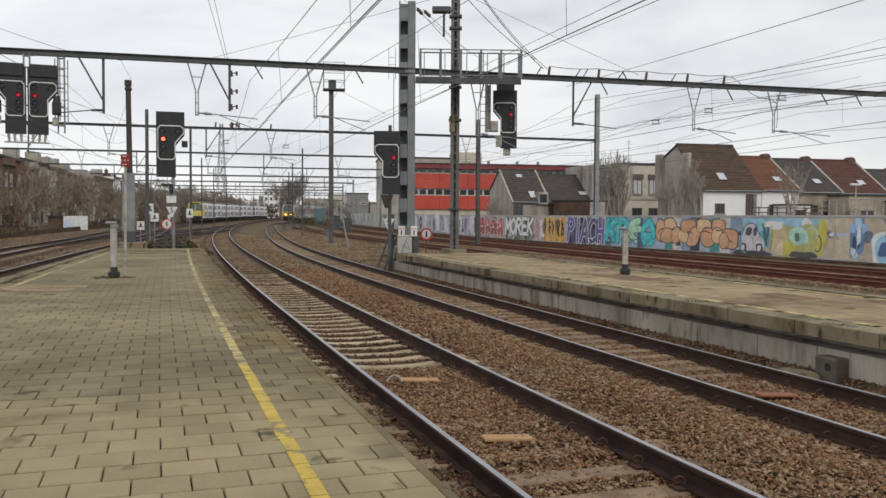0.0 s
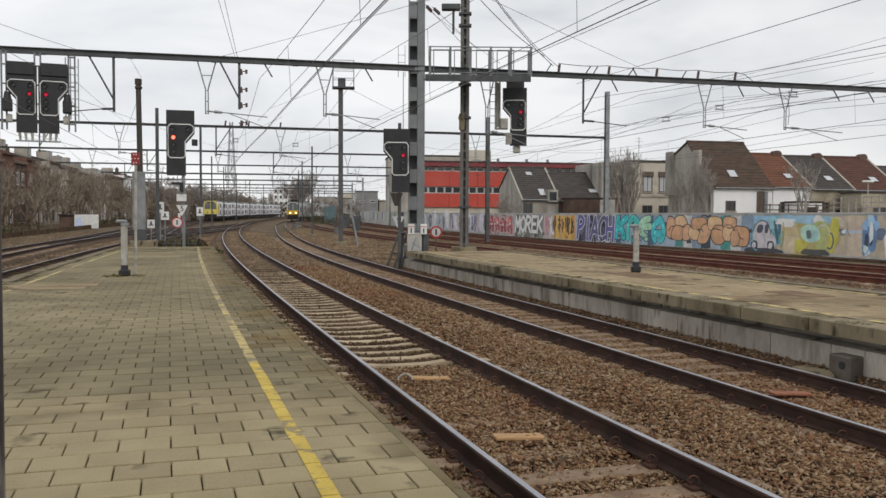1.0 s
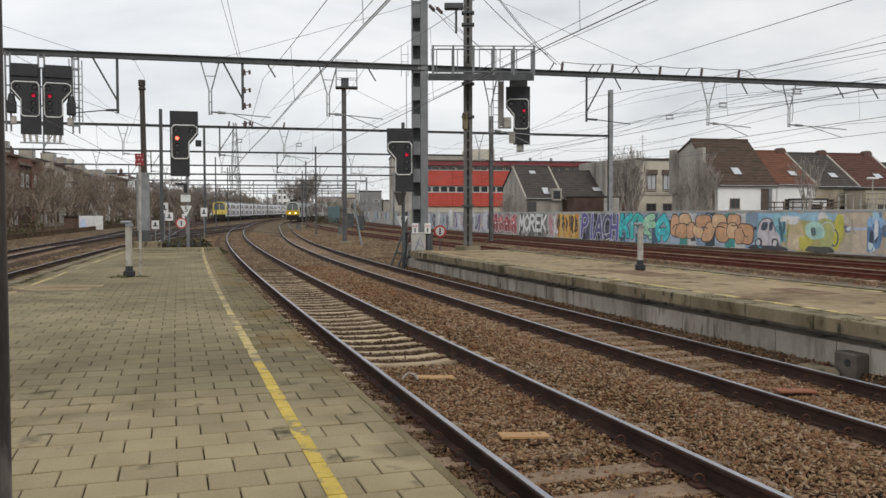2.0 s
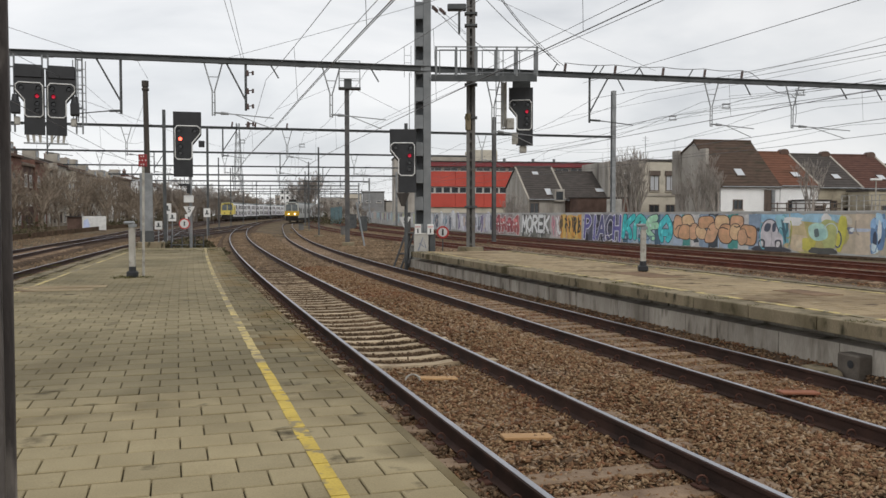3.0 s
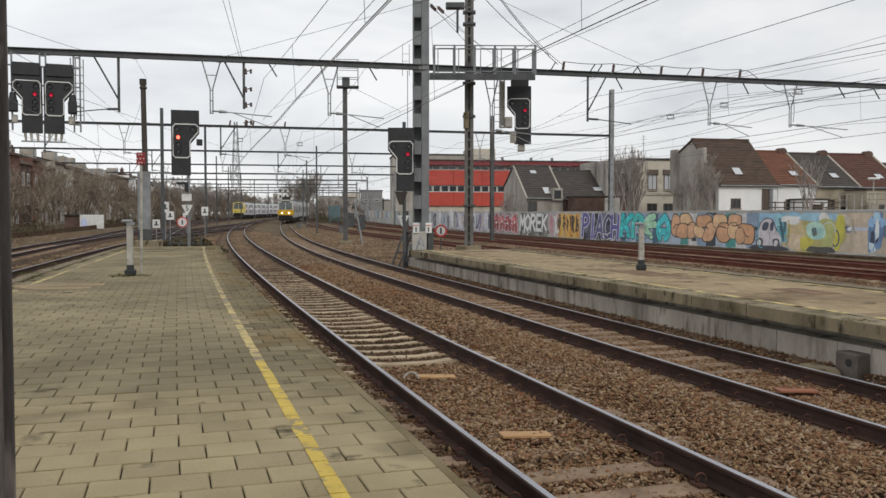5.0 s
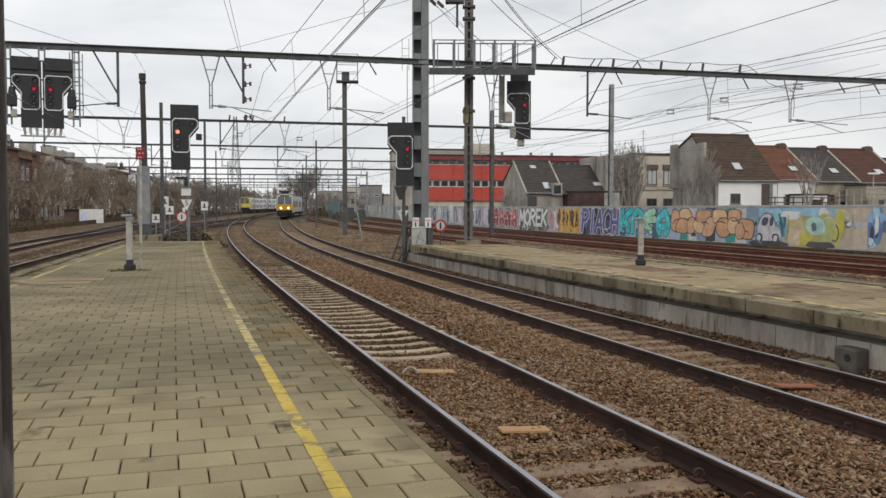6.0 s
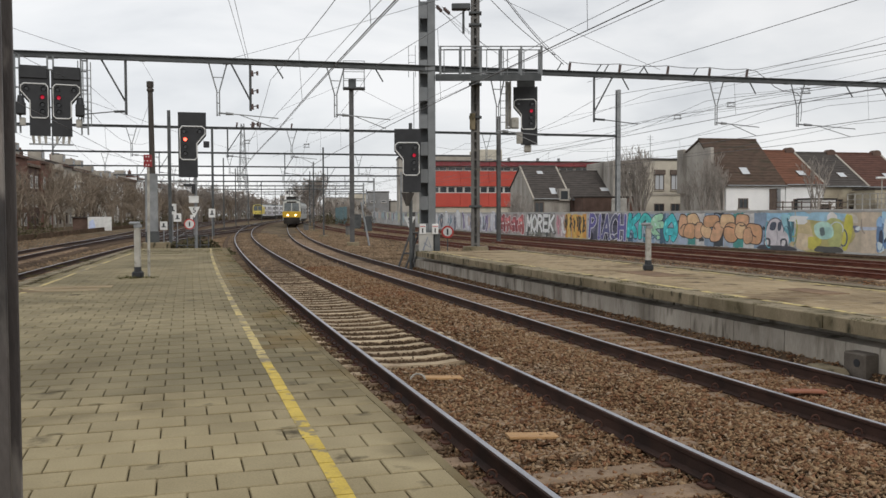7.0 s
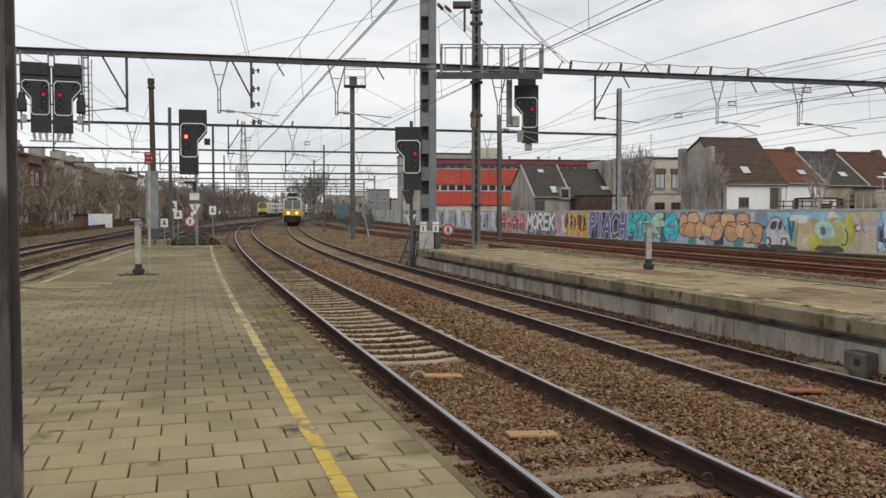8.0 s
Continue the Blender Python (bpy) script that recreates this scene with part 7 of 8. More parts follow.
cable("long feeder wire beyond the rusty tracks", (26.71, 30.3, 9.68), (9.51, 68, 9.48), 0.1, 0.009)
cable("long feeder wire beyond the rusty tracks", (22.15, 36.4, 10.34), (16.32, 48, 9.46), 0.1, 0.009)
cable("long feeder wire beyond the rusty tracks", (26.28, 32.3, 8.08), (13.88, 70, 8.94), 0.1, 0.009)
cable("insulated guy wire reaching to a tall mast", (-0.28, 36, 10.53), (1.39, 37, 9.02), 0.0, 0.010, 4)
cable("insulated guy wire reaching to a tall mast", (0.0, 36, 10.44), (1.96, 37, 8.88), 0.0, 0.010, 4)

for a, b, u in (((22.41, 44, 9.2), (14.34, 70, 8.94), 0.47), ((22.42, 44, 8.77), (10.5, 75, 8.71), 0.52), ((22.42, 44, 8.57), (16.7, 50, 8.72), 0.5), ((-5.6, 60, 8.2), (-17.76, 90, 7.88), 0.5), ((-10.26, 60, 8.58), (-21.18, 85, 8.26), 0.6)):
    w = cable("feeder wire carrying a grey section insulator", a, b, 0.02, 0.009)
    q = Vector(a).lerp(Vector(b), u) - Vector((0, 0, 0.08 * u * (1 - u)))
    bm = B()
    box(bm, q.x - 0.24, q.x + 0.24, q.y - 0.12, q.y + 0.12, q.z - 0.03, q.z + 0.03)
    box(bm, q.x - 0.26, q.x + 0.26, q.y - 0.1, q.y + 0.1, q.z - 0.28, q.z - 0.23)
    for k in (-1, 1):
        rod(bm, (q.x + 0.2 * k, q.y, q.z - 0.25), (q.x + 0.2 * k, q.y, q.z), 0.02, 5)
    part("section_insulator", bm, M["galv"], w, "grey section insulator")

# lattice mast in the distance
lm = thing("lattice_mast", "slender distant lattice mast above the tracks", "mast", Matrix.Translation((-60.0, 262.0, -0.4)))
for x, y in ((-1, -1), (1, -1), (1, 1), (-1, 1)):
    bm = B()
    rod(bm, (x * 1.6, y * 1.6, 0), (x * 0.4, y * 0.4, 30), 0.1, 4)
    part("leg", bm, M["galv"], lm)
bm = B()
for j in range(12):
    z0, z1 = j * 2.5, j * 2.5 + 2.5
    r0, r1 = 1.6 - 1.2 * z0 / 30, 1.6 - 1.2 * z1 / 30
    for k in range(4):
        c0, c1 = ((-1, -1), (1, -1), (1, 1), (-1, 1))[k], ((-1, -1), (1, -1), (1, 1), (-1, 1))[(k + 1) % 4]
        rod(bm, (c0[0] * r0, c0[1] * r0, z0), (c1[0] * r1, c1[1] * r1, z1), 0.05, 3)
        rod(bm, (c1[0] * r0, c1[1] * r0, z0), (c0[0] * r1, c0[1] * r1, z1), 0.05, 3)
tagged(part("bracing", bm, M["galv"], lm), kind="stuff")

# ---- trains ----
TR = {
    "pale_yellow": mat("pale_train_yellow", (0.62, 0.50, 0.10), (0.72, 0.60, 0.16), 0.8, 0.5, 0, 0.02, 12),
    "cream": mat("cab_cream", (0.50, 0.50, 0.46), (0.60, 0.60, 0.55), 0.8, 0.5, 0, 0.02, 12),
    "screen": mat("cab_glass", (0.12, 0.14, 0.145), (0.18, 0.20, 0.205), 1, 0.12, 0, 0.01, 4),
    "grey": mat("grey_coach_paint", (0.34, 0.35, 0.345), (0.45, 0.46, 0.45), 0.5, 0.5, 0, 0.03, 12),
    "lilac": mat("pale_coach_paint", (0.68, 0.68, 0.71), (0.80, 0.80, 0.82), 0.5, 0.45, 0, 0.03, 12),
    "yellow": mat("train_yellow", (0.50, 0.30, 0.015), (0.60, 0.38, 0.025), 0.8, 0.5, 0, 0.02, 12),
    "roof": mat("train_roof", (0.10, 0.115, 0.11), (0.16, 0.175, 0.17), 0.8, 0.7, 0, 0.05, 12),
    "under": mat("train_underframe", (0.02, 0.018, 0.017), (0.045, 0.04, 0.036), 1, 0.85, 0, 0.1),
    "violet": mat("train_violet", (0.30, 0.28, 0.36), (0.38, 0.36, 0.44), 0.6, 0.5, 0, 0.02),
    "headlamp": glow("train_headlamp", (1.0, 0.76, 0.42), 5.0),
    "glass": glassy("train_glass", (0.018, 0.02, 0.022), 0.25),
}


def rail_car(name, label, length, height, paint_key, band_key, cab, lamps, pantograph=False, decks=1):
    """Local: -y is the end that faces the platform; origin on the rails at mid-length."""
    c = thing(name, label, "train", group=name + " set")
    half, w = length / 2, 1.43
    bm = B()
    side = [(-w, 0.95), (-w, height - 0.75), (-w * 0.93, height - 0.35), (w * 0.93, height - 0.35), (w, height - 0.75), (w, 0.95)]
    prism(bm, side, -half + (0.25 if cab else 0.1), half - 0.1)
    body = part("body", bm, TR[paint_key], c)
    bm = B()
    prism(bm, [(-w * 0.94, height - 0.38), (-w * 0.8, height - 0.12), (-w * 0.35, height), (w * 0.35, height), (w * 0.8, height - 0.12), (w * 0.94, height - 0.38)], -half + (0.35 if cab else 0.1), half - 0.1)
    part("roof", bm, TR["roof"], c, "grey-green roof")
    bm = B()
    box(bm, -1.25, 1.25, -half + 0.6, half - 0.6, 0.45, 0.95)
    part("underframe", bm, TR["under"], c, "dark underframe")
    for y in (-half + 3.4, half - 3.4):
        bm = B()
        box(bm, -1.1, 1.1, y - 1.5, y + 1.5, 0.35, 0.7, 0.03)
        bogie = part("bogie", bm, TR["under"], c, "dark bogie")
        for dy in (-1.1, 1.1):
            bm = B()
            for x in (-0.75, 0.75):
                rod(bm, (x - 0.06, y + dy, 0.46), (x + 0.06, y + dy, 0.46), 0.46, 16)
            rod(bm, (-0.75, y + dy, 0.46), (0.75, y + dy, 0.46), 0.08, 8)
            part("wheelset", bm, TR["under"], bogie)
    for sx in (-1, 1):
        bm = B()
        box(bm, sx * w - 0.012, sx * w + 0.012, -half + 1.6, half - 0.3, 1.22, 1.36)
        part("stripe", bm, TR[band_key], c)
        for lv in range(decks):
            n = int(length / 2.6)
            for j in range(n):
                y = -half + 2.2 + j * (length - 3.2) / (n - 1) if n > 1 else 0
                if j in (2, n - 3):
                    if lv == 0:
                        bm = B()
                        box(bm, sx * w - 0.02, sx * w + 0.02, y - 0.65, y + 0.65, 1.0, 3.05)
                        part("door", bm, TR[band_key], c, "coach door")
                    continue
                z0 = 1.9 if decks == 1 else (1.35 if lv == 0 else 2.75)
                bm = B()
                box(bm, sx * w - 0.018, sx * w + 0.018, y - 0.72, y + 0.72, z0, z0 + (1.1 if decks == 1 else 0.85))
                part("window", bm, TR["glass"], c)
    if cab:
        bm = B()
        front = [(-w, 1.5), (-w * 1.0, 2.35), (w * 1.0, 2.35), (w, 1.5), (w * 0.85, 1.38), (-w * 0.85, 1.38)]
        prism(bm, front, -half - 0.12, -half + 0.3)
        nose = part("nose_panel", bm, TR["yellow" if cab == "cream" else "pale_yellow"], c, "yellow cab front")
        for sx in (-1, 1):
            bm = B()
            reach = 0.5 if cab == "cream" else 3.2
            box(bm, sx * w - 0.03, sx * w + 0.03, -half + 0.26, -half + reach, 1.5, 2.35 if cab == "cream" else height - 0.8, 0.01)
            part("side_panel", bm, TR["yellow" if cab == "cream" else "pale_yellow"], c, "yellow cab side")
            bm = B()
            box(bm, sx * w - 0.04, sx * w + 0.04, -half + 0.75, -half + 1.35, 2.4, 3.1, 0.01)
            part("cab_window", bm, TR["glass"], c)
        bm = B()
        box(bm, -w * 0.55, w * 0.55, -half - 0.1, -half, height - 0.58, height - 0.36, 0.03)
        part("destination_box", bm, TR["under"], c, "dark destination display")
        for x in (-0.6, 0.6):
            bm = B()
            rod(bm, (x, -half - 0.1, 2.4), (x * 0.5, -half - 0.1, 2.95), 0.02, 4)
            part("wiper", bm, TR["under"], c)
        bm = B()
        prism(bm, [(-w, 2.35), (-w * 0.9, height - 0.42), (-w * 0.5, height - 0.2), (w * 0.5, height - 0.2), (w * 0.9, height - 0.42), (w, 2.35)], -half - 0.04, -half + 0.3)
        part("cab_frame", bm, TR[cab], c, "cab front frame")
        for x0, x1 in ((-w * 0.84, -0.06), (0.06, w * 0.84)):
            bm = B()
            prism(bm, [(x0, 2.38), (x1, 2.38), (x1 * 0.94 if x1 > 0.5 else x1, height - 0.62), (x0 * 0.94 if x0 < -0.5 else x0, height - 0.62)], -half - 0.07, -half)
            part("windscreen", bm, TR["screen"], c, "dark reflecting windscreen")
        for x in (-0.62, 0.62):
            bm = B()
            rod(bm, (x, -half - 0.20, 1.75), (x, -half - 0.1, 1.75), 0.14 if lamps else 0.12, 14)
            part("headlamp", bm, TR["headlamp"] if lamps else LAMP_OFF, nose, "lit warm headlamp" if lamps else "")
        bm = B()
        box(bm, -1.25, 1.25, -half - 0.1, -half + 0.5, 0.35, 1.37, 0.05)
        for x in (-0.88, 0.88):
            rod(bm, (x, -half - 0.7, 1.0), (x, -half - 0.1, 1.0), 0.16, 10)
            rod(bm, (x, -half - 0.78, 1.0), (x, -half - 0.7, 1.0), 0.24, 12)
        part("bumper", bm, TR["under"], c, "dark buffers and skirt")
        if pantograph:
            bm = B()
            box(bm, -0.7, 0.7, -half + 1.2, -half + 2.6, height, height + 0.45, 0.05)
            part("roof_box", bm, TR["under"], c, "dark roof equipment")
    if pantograph:
        bm = B()
        for x in (-0.5, 0.5):
            rod(bm, (x, -half + 6, height), (x * 0.9, -half + 7.4, height + 0.75), 0.04, 5)
            rod(bm, (x * 0.9, -half + 7.4, height + 0.75), (x * 0.8, -half + 6.2, height + 1.4), 0.03, 5)
        rod(bm, (-0.8, -half + 6.2, height + 1.42), (0.8, -half + 6.2, height + 1.42), 0.04, 5)
        part("pantograph", bm, TR["under"], c, "raised pantograph")
    return c


def off_in(s):
    return off_t2(s)


def off_out(s):
    return off_l1(s)


coming = [rail_car("oncoming_train", "grey multiple unit with yellow cab front and lit headlamps on rails", 23.0, 4.3, "grey", "grey", "cream", True, True)]
coming += [rail_car("oncoming_train", "grey passenger coach following a yellow-fronted cab car", 23.0, 4.25, "grey", "grey", "", False) for k in range(1)]
leaving = [rail_car("departing_train", "pale lilac commuter coach with a yellow cab end on the track", 24.0, 4.3, "lilac", "violet", "pale_yellow", False, False, 2)]
leaving += [rail_car("departing_train", "pale lilac commuter coach with dark windows", 24.0, 4.3, "lilac", "violet", "", False, k == 1, 2) for k in range(4)]

# ---- stones of the ballast, nearest stretches ----


def pebbles(name, label, count, s_range, off_range, size, height, seed, material="stone", bays=False):
    rg = np.random.default_rng(seed)
    s = rg.uniform(*s_range, count)
    if bays:
        s = -10 + 0.573 * (np.floor((s + 10) / 0.573) + rg.uniform(0.215, 0.785, count))
    o = rg.uniform(*off_range, count)
    a = np.arctan(0.31 - 0.001 * s)
    x = 2.49 - 0.31 * s + 0.0005 * s * s + np.cos(a) * o
    y = s + np.sin(a) * o
    z = height(s, o) + rg.normal(0, 0.012, count)
    octa = np.array([(1, 0, 0), (-1, 0, 0), (0, 1, 0), (0, -1, 0), (0, 0, 1), (0, 0, -1)], float)
    tris = np.array([(0, 2, 4), (2, 1, 4), (1, 3, 4), (3, 0, 4), (2, 0, 5), (1, 2, 5), (3, 1, 5), (0, 3, 5)])
    r = rg.uniform(*size, count)[:, None, None]
    shape = octa[None] * rg.uniform(0.55, 1.25, (count, 6, 1)) + rg.normal(0, 0.2, (count, 6, 3))
    shape *= np.array([1.65, 0.95, 0.55])
    q = rg.normal(0, 1, (count, 4))
    q /= np.linalg.norm(q, axis=1)[:, None]
    w, i, j, k = q.T
    rot = np.stack([1 - 2 * (j * j + k * k), 2 * (i * j - k * w), 2 * (i * k + j * w), 2 * (i * j + k * w), 1 - 2 * (i * i + k * k), 2 * (j * k - i * w), 2 * (i * k - j * w), 2 * (j * k + i * w), 1 - 2 * (i * i + j * j)], 1).reshape(count, 3, 3)
    v = np.einsum("nij,nkj->nki", rot, shape) * r
    v[:, :, 2] *= 0.7
    v += np.stack([x, y, z], 1)[:, None, :]
    f = tris[None] + (np.arange(count) * 6)[:, None, None]
    me = bpy.data.meshes.new(name)
    me.vertices.add(count * 6)
    me.vertices.foreach_set("co", v.reshape(-1))
    me.loops.add(count * 24)
    me.loops.foreach_set("vertex_index", f.reshape(-1).astype(np.int32))
    me.polygons.add(count * 8)
    me.polygons.foreach_set("loop_start", np.arange(0, count * 24, 3, dtype=np.int32))
    me.materials.append(M[material])
    me.update(calc_edges=True)
    return tagged(new(name, me), label, "gravel", kind="stuff")


def bed(s, o):
    inside = np.abs(o - 0.7525) < 0.68
    z = np.full_like(o, -0.205)
    z = np.where((o > 2.0) & (o < 3.5), -0.215, z)
    z = np.where(o > 3.4, np.where(np.abs(o - 4.85) < 0.7, np.where(s > 10.5, -0.366, -0.345), -0.36), z)
    z = np.where(o < -0.1, -0.215, z)
    z = np.where(inside, np.where(s > 11.3, -0.33, np.where(s > 7.0, -0.178, -0.212)), z)
    z = np.where((np.abs(o - 0.7525) < 1.32) & ~inside & (s > 11.3), -0.225, z)
    mound = 0.05 * np.exp(-((o - 2.7) / 0.55) ** 2)
    return z + mound


bm = B()
sweep(bm, [(-0.85, -0.55), (-0.85, -0.31), (1.9, -0.315), (2.7, -0.24), (3.4, -0.44), (6.5, -0.46), (6.5, -0.55)], stations(-14, 70, 1.5), lambda s: 0.0)
tagged(part("ballast_bed", bm, M["ballast"]), "brown stone ballast between the platforms", "ballast", kind="structure")
pebbles("ballast_stones", "loose brown and grey ballast stones around the near rails", 96000, (3.0, 13.5), (-0.8, 6.35), (0.013, 0.034), bed, 1)
pebbles("ballast_stones", "loose brown and grey ballast stones behind the viewpoint", 3000, (-9.0, 3.0), (-0.8, 6.35), (0.02, 0.06), bed, 6)
pebbles("ballast_stones", "loose brown and grey ballast stones along the tracks", 60000, (13.5, 34.0), (-0.75, 6.3), (0.018, 0.042), bed, 2)
pebbles("ballast_stones", "loose brown ballast stones along the distant tracks", 34000, (34.0, 100.0), (-2.5, 9.5), (0.03, 0.09), lambda s, o: np.where(np.abs(o - 0.75) < 0.7, -0.225, np.where(np.abs(o - 5.1) < 0.9, -0.395, np.where(np.abs(o - 2.0) < 1.3, -0.25, -0.36))) + np.where(s < 60, 0, 0.00006 * (s - 60) ** 2), 3, "stone_far")
pebbles("ballast_stones", "loose brown ballast stones beyond the far platform", 12000, (14.0, 50.0), (11.5, 28.0), (0.03, 0.075), lambda s, o: np.where(np.minimum(np.minimum(np.abs(o - 14.95), np.abs(o - 20.25)), np.abs(o - 24.45)) < 1.5, -0.33, -0.36), 4)

pebbles("ballast_stones", "scattered brown stones between the diverging tracks", 13000, (38.0, 105.0), (-12.5, -1.0), (0.03, 0.10), lambda s, o: -0.37 + np.where(s < 60, 0, 0.00006 * (s - 60) ** 2), 10, "stone_far")
pebbles("ballast_stones", "loose ballast stones against a platform wall", 9000, (6.0, 34.0), (5.95, 6.56), (0.015, 0.04), lambda s, o: np.interp(o, [5.95, 6.36, 6.53], [-0.38, -0.365, -0.265]), 9)

# a darker stone tone fills the bays between the sleepers
pebbles("ballast_stones", "dark ballast between the sleepers of the near track", 30000, (11.6, 33.0), (0.07, 1.435), (0.012, 0.026), lambda s, o: -0.224 + 0.02 * np.abs(o - 0.7525), 16, "stone_dark", True)
pebbles("ballast_stones", "dark grimy stones along the foot of the platform", 9000, (3.0, 34.0), (-0.79, -0.07), (0.014, 0.034), lambda s, o: -0.19 + 0.0 * o, 18, "stone_dark")
pebbles("ballast_stones", "loose brown stones beside the outer tracks", 14000, (16.0, 105.0), (-30.0, -7.6), (0.03, 0.085), lambda s, o: -0.35 + np.where(s < 60, 0, 0.00006 * (s - 60) ** 2), 17, "stone_far")
pebbles("ballast_stones", "loose brown stones between the distant tracks", 26000, (40.0, 125.0), (7.0, 27.0), (0.04, 0.10), lambda s, o: -0.345 + np.where(s < 60, 0, 0.00006 * (s - 60) ** 2), 15, "stone_far")

# ---- weeds and moss on platform edges ----


def tufts(label, spots, seed):
    rnd = random.Random(seed)
    verts, faces = [], []
    for p, rad, n, h in spots:
        for j in range(n):
            a, r = rnd.uniform(0, 6.283), rad * math.sqrt(rnd.random())
            c = Vector(p) + Vector((math.cos(a) * r, math.sin(a) * r, 0))
            d = Vector((rnd.gauss(0, 0.5), rnd.gauss(0, 0.5), 1)) * h * rnd.uniform(0.4, 1.0)
            e = Vector((math.cos(a * 3), math.sin(a * 3), 0)) * 0.006
            i = len(verts)
            verts += [c - e, c + e, c + d]
            faces.append((i, i + 1, i + 2))
    me = bpy.data.meshes.new("weeds")
    me.from_pydata(verts, [], faces)
    me.materials.append(M["moss"])
    tagged(new("weeds", me), label, "weeds", kind="stuff")


rnd = random.Random(9)
tufts("yellowish moss and grass at a platform end", [(place(rnd.uniform(35.5, 41.2), rnd.uniform(-5.2, -1.0), Z_P1 - 0.004), 0.3, 60, 0.035) for k in range(46)], 8)
tufts("small grass tufts and moss in platform joints", [((-7.6, 20.95, Z_P1), 0.28, 160, 0.09), ((-7.1, 21.1, Z_P1), 0.2, 90, 0.07)] + [(place(rnd.uniform(12, 36), -0.84 - rnd.random() * 0.25, Z_P1 - 0.005), 0.10, 40, 0.022) for k in range(46)], 4)
tufts("moss and short grass along a platform edge", [(place(rnd.uniform(7, 33), 6.45 + rnd.random() * 0.3, Z_P2 - 0.004), 0.14, 40, 0.03) for k in range(40)] + [(place(rnd.uniform(12, 34), off_p1_left(20) + rnd.uniform(-0.1, 0.6), Z_P1 - 0.004), 0.18, 50, 0.04) for k in range(30)], 5)

# ---- platform lines, edge slabs and tiles ----
for name_off, label in ((lambda s: -1.53, "yellow safety line"), (lambda s: off_p1_left(s) + 0.74, "yellow safety line along the outer edge")):
    for first, last, key in ((0, 64, "yellow"), (64, 400, "yellow_worn")):
        bm = B()
        for k in range(first, last):
            s = -9.945 + 0.3 * k
            if s > P1_END - 1.1:
                break
            w0, w1 = rnd.uniform(0.044, 0.054), rnd.uniform(0.044, 0.054)
            sweep(bm, [(-w0, 0.0), (w1, 0.0), (w1, 0.0042), (-w0, 0.0042)], [s + rnd.uniform(0, 0.005), s + 0.293 - rnd.uniform(0, 0.005)], name_off, Z_P1 + 0.001)
        part("safety_line", bm, M[key], platform_1, label)
coping("coping_stone", -10.0, P1_END, lambda s: 0.0, Z_P1 - 0.006, -0.872, -0.80, platform_1, M["tile_edge"], 0.75, 0.006)
bm = B()
sweep(bm, [(0.0, -0.5), (0.0, Z_P1 + 0.001), (0.26, Z_P1 + 0.001), (0.26, -0.5)], stations(-10, P1_END, 1.5), off_p1_left)
part("outer_coping", bm, M["coping"], platform_1, "mossy outer edge slabs")
bm = B()
for s0, o0, w, l in ((18.9, -4.9, 1.75, 0.5), (19.6, -4.7, 1.75, 0.5)):
    box(bm, -w / 2, w / 2, -l / 2, l / 2, -0.02, 0.008, 0.004, local(s0, o0, Z_P1))
tagged(part("cover_slab", bm, M["slab"], platform_1), "pale concrete cover slabs")

GAP, GAP_ROW, T, W = 0.009, 0.0135, 0.30, 0.325
bm = B()
g, gx = (T - GAP_ROW) / 2, (W - GAP) / 2
c = 0.006
top = [bm.verts.new(p) for p in ((-gx + c, -g + c, 0), (gx - c, -g + c, 0), (gx - c, g - c, 0), (-gx + c, g - c, 0))]
low = [bm.verts.new(p) for p in ((-gx, -g, -c), (gx, -g, -c), (gx, g, -c), (-gx, g, -c))]
bot = [bm.verts.new(p) for p in ((-gx, -g, -0.03), (gx, -g, -0.03), (gx, g, -0.03), (-gx, g, -0.03))]
bm.faces.new(top)
for a, b in ((top, low), (low, bot)):
    for k in range(4):
        bm.faces.new((b[k], b[(k + 1) % 4], a[(k + 1) % 4], a[k]))
tile_me = finish("tile", bm, M["tile"])
tile_edge_me = tile_me.copy()
tile_edge_me.materials[0] = M["tile_edge"]
tile_dark_me = tile_me.copy()
tile_dark_me.materials[0] = M["tile_old"]
base_v = [v.co.copy() for v in tile_me.vertices]
base_f = [tuple(p.vertices) for p in tile_me.polygons]
# paler tiles up to s 7.95, "old" is the darker tone beyond it
rest = {"paler": ([], []), "old": ([], []), "edge": ([], [])}
rnd = random.Random(3)
row, s, made = 0, -10.402, 0
while s < P1_END - 0.2:
    o = -0.876 - W / 2 - (0.0 if row % 2 else W / 2)
    if row % 2 == 0:
        m = local(s, -0.876 - W / 4, Z_P1) @ Matrix.Diagonal((0.485, 1, 1, 1))
        vs, fs = rest["edge" if s > 7.7 else "paler"]
        i = len(vs)
        vs += [m @ v for v in base_v]
        fs += [tuple(i + k for k in f) for f in base_f]
    while o > off_p1_left(s) + 0.28 + W / 2:
        m = local(s, o, Z_P1 + rnd.uniform(-0.003, 0.003), rnd.uniform(-0.006, 0.006)) @ pose(0, 0, 0, rnd.uniform(-0.4, 0.4), rnd.uniform(-0.4, 0.4), 0)
        kind = "edge" if o > -1.42 and (s > 10.0 or o > -1.2 and s > 7.7) else "paler" if s < 7.95 else "old"
        if 4.2 < s < 9.4 and made < 300 and o > -6.2:
            ob = new("tile", {"paler": tile_me, "old": tile_dark_me, "edge": tile_edge_me}[kind])
            ob.parent, ob.matrix_basis = platform_1, m
            made += 1
        else:
            vs, fs = rest[kind]
            i = len(vs)
            vs += [m @ v for v in base_v]
            fs += [tuple(i + k for k in f) for f in base_f]
        o -= W
    s += T
    row += 1
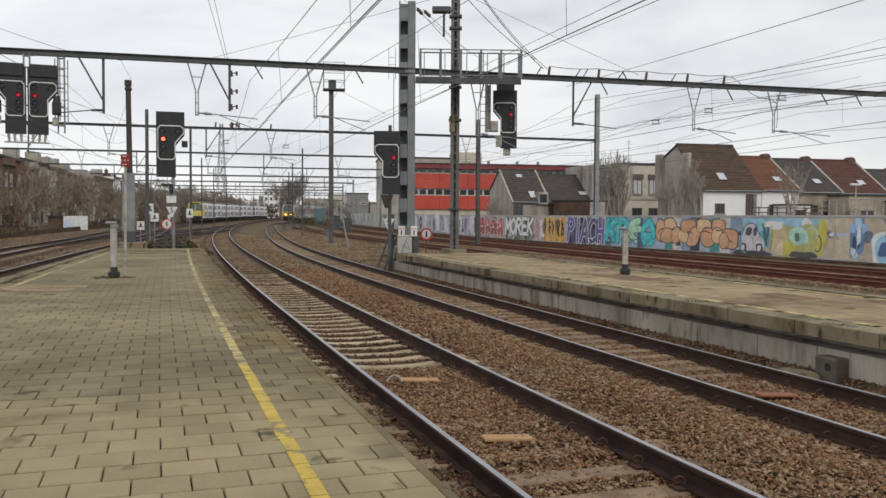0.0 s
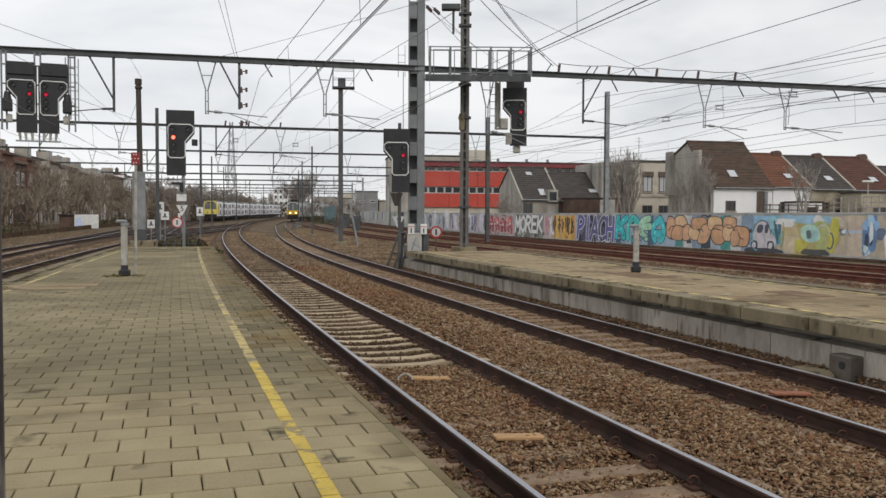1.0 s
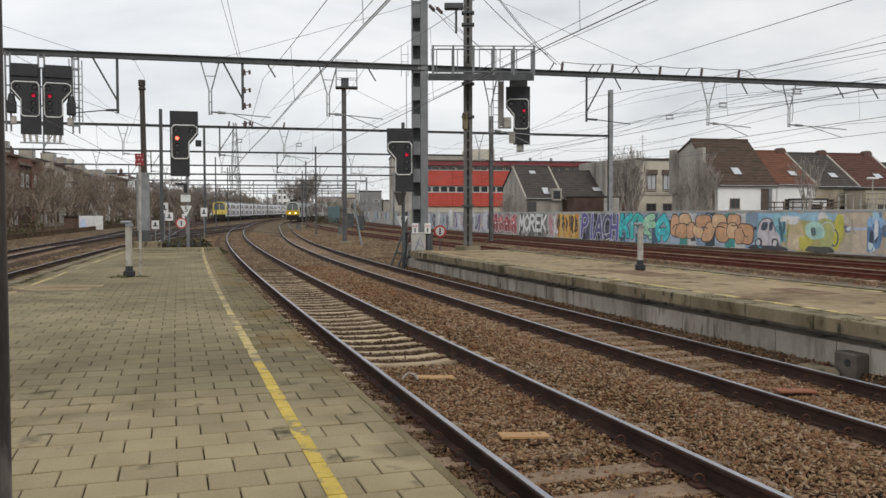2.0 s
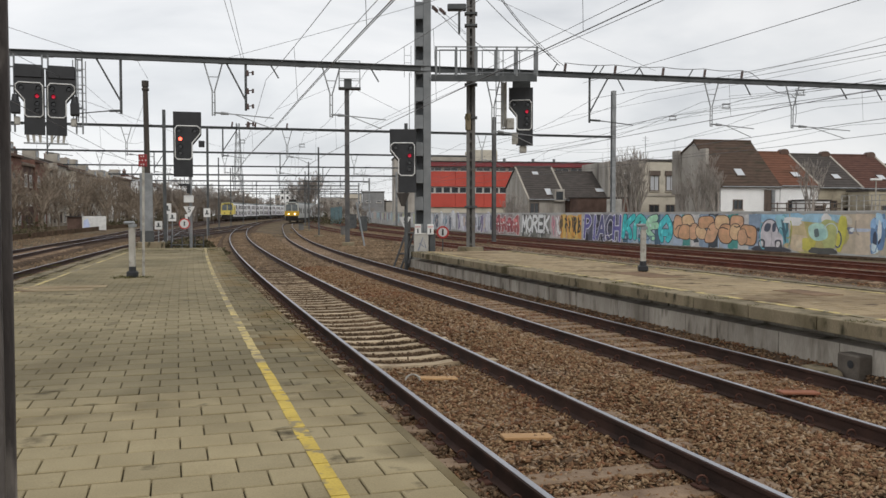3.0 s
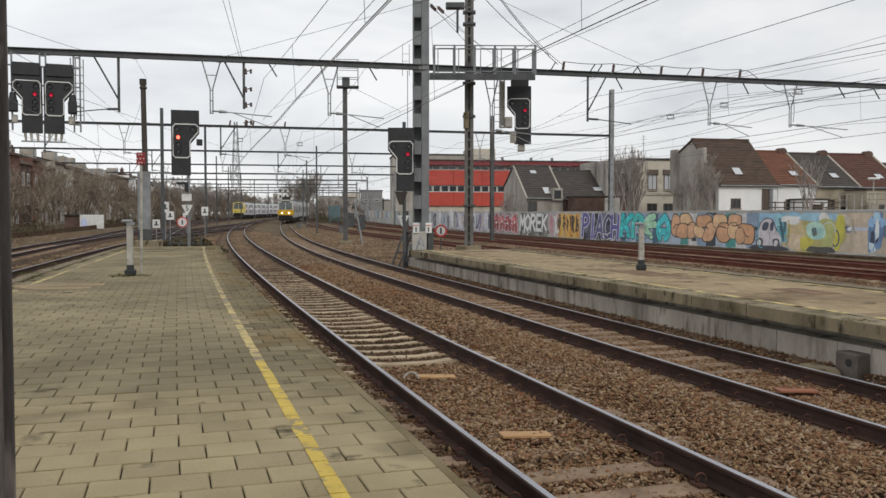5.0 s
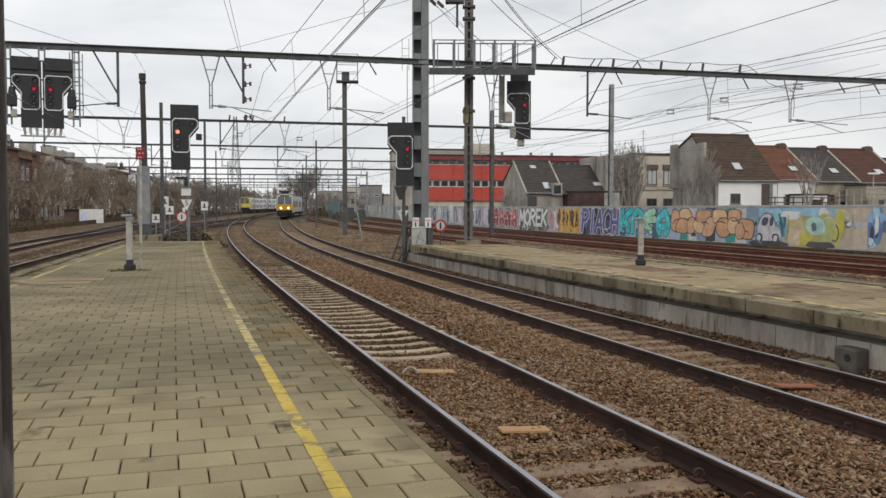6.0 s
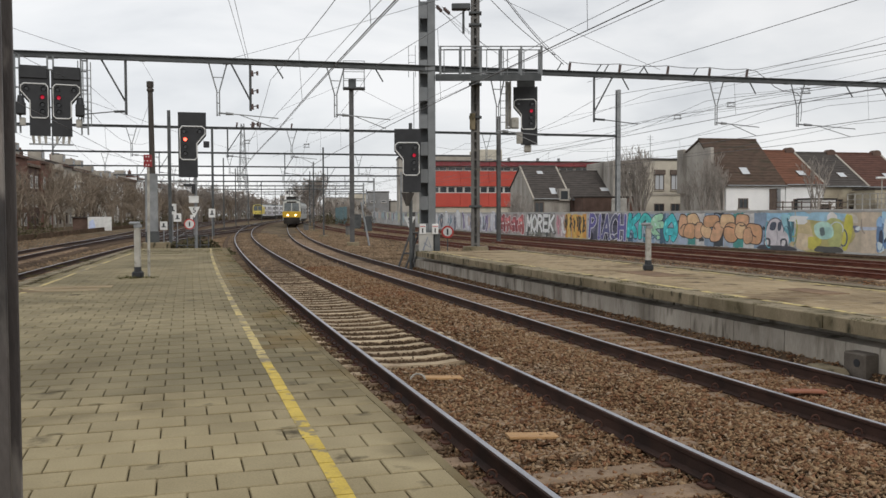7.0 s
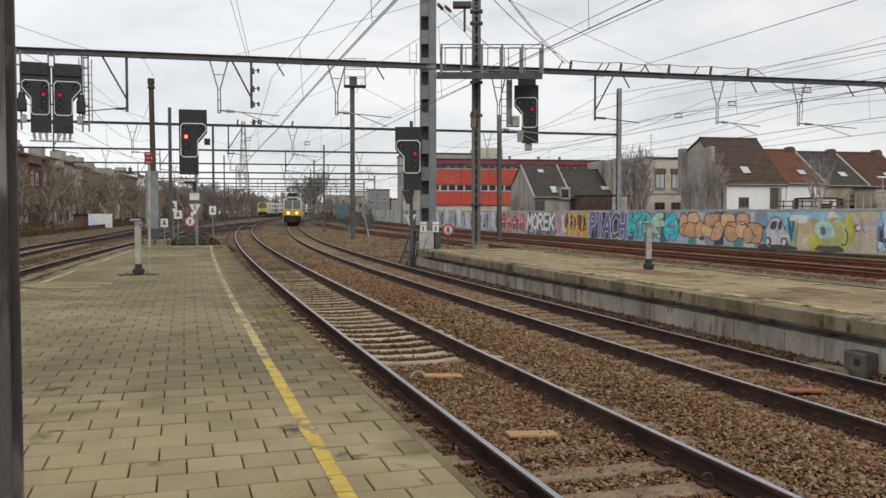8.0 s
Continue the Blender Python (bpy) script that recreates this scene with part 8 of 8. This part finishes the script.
for kind, key in (("paler", "tile"), ("old", "tile_old"), ("edge", "tile_edge")):
    me = bpy.data.meshes.new("tiles")
    me.from_pydata(rest[kind][0], [], rest[kind][1])
    me.materials.append(M[key])
    ob = tagged(new("paving", me), {"paler": "square concrete paving tiles", "old": "darker brownish paving tiles", "edge": "mossy paving tiles by the edge"}[kind], kind="stuff")
    ob.parent = platform_1

# paving of the far platform
vs, fs = [], []
rnd = random.Random(14)
row, s = 0, 4.0
while s < P2_END - 0.2:
    o = 6.4 + 0.468 + W / 2 + (W / 2 if row % 2 else 0.0)
    while o < 6.4 + 4.04 - W / 2:
        m = local(s, o, Z_P2 - 0.003 + rnd.uniform(-0.004, 0.003), rnd.uniform(-0.006, 0.006)) @ pose(0, 0, 0, rnd.uniform(-0.6, 0.6), rnd.uniform(-0.6, 0.6), 0)
        i = len(vs)
        vs += [m @ v for v in base_v]
        fs += [tuple(i + k for k in f) for f in base_f]
        o += W
    s += T
    row += 1
me = bpy.data.meshes.new("tiles")
me.from_pydata(vs, [], fs)
me.materials.append(M["slab"])
ob = tagged(new("paving", me), "dusty brown concrete paving tiles", kind="stuff")
ob.parent = platform_2

# ---- what moves ----


def car_pose(s, off, z):
    p, q = place(s - 8, off(s - 8), z), place(s + 8, off(s + 8), z)
    d = q - p
    return Matrix.Translation((p + q) / 2) @ Matrix.Rotation(math.atan2(-d.x, d.y), 4, "Z")


def motions():
    arrive = [(t, 203.0 - 8.6 * t - 0.097 * t * t) for t in (0.0, 1.0, 2.0, 3.0, 4.0, 5.0, 6.0, 7.0, 8.0)]
    depart = [(0.0, 175.0), (1.0, 183.0), (2.0, 191.0), (3.0, 199.5), (4.5, 216.5), (6.0, 235.5), (7.0, 246.0), (8.0, 253.5)]
    for k, car in enumerate(coming):
        walk(car, [(t, car_pose(s + 11.5 + k * 23.6, off_in, Z_T2)) for t, s in arrive])
    for k, car in enumerate(leaving):
        walk(car, [(t, car_pose(s + 12.0 + k * 24.6, off_out, -0.05)) for t, s in depart])


motions()
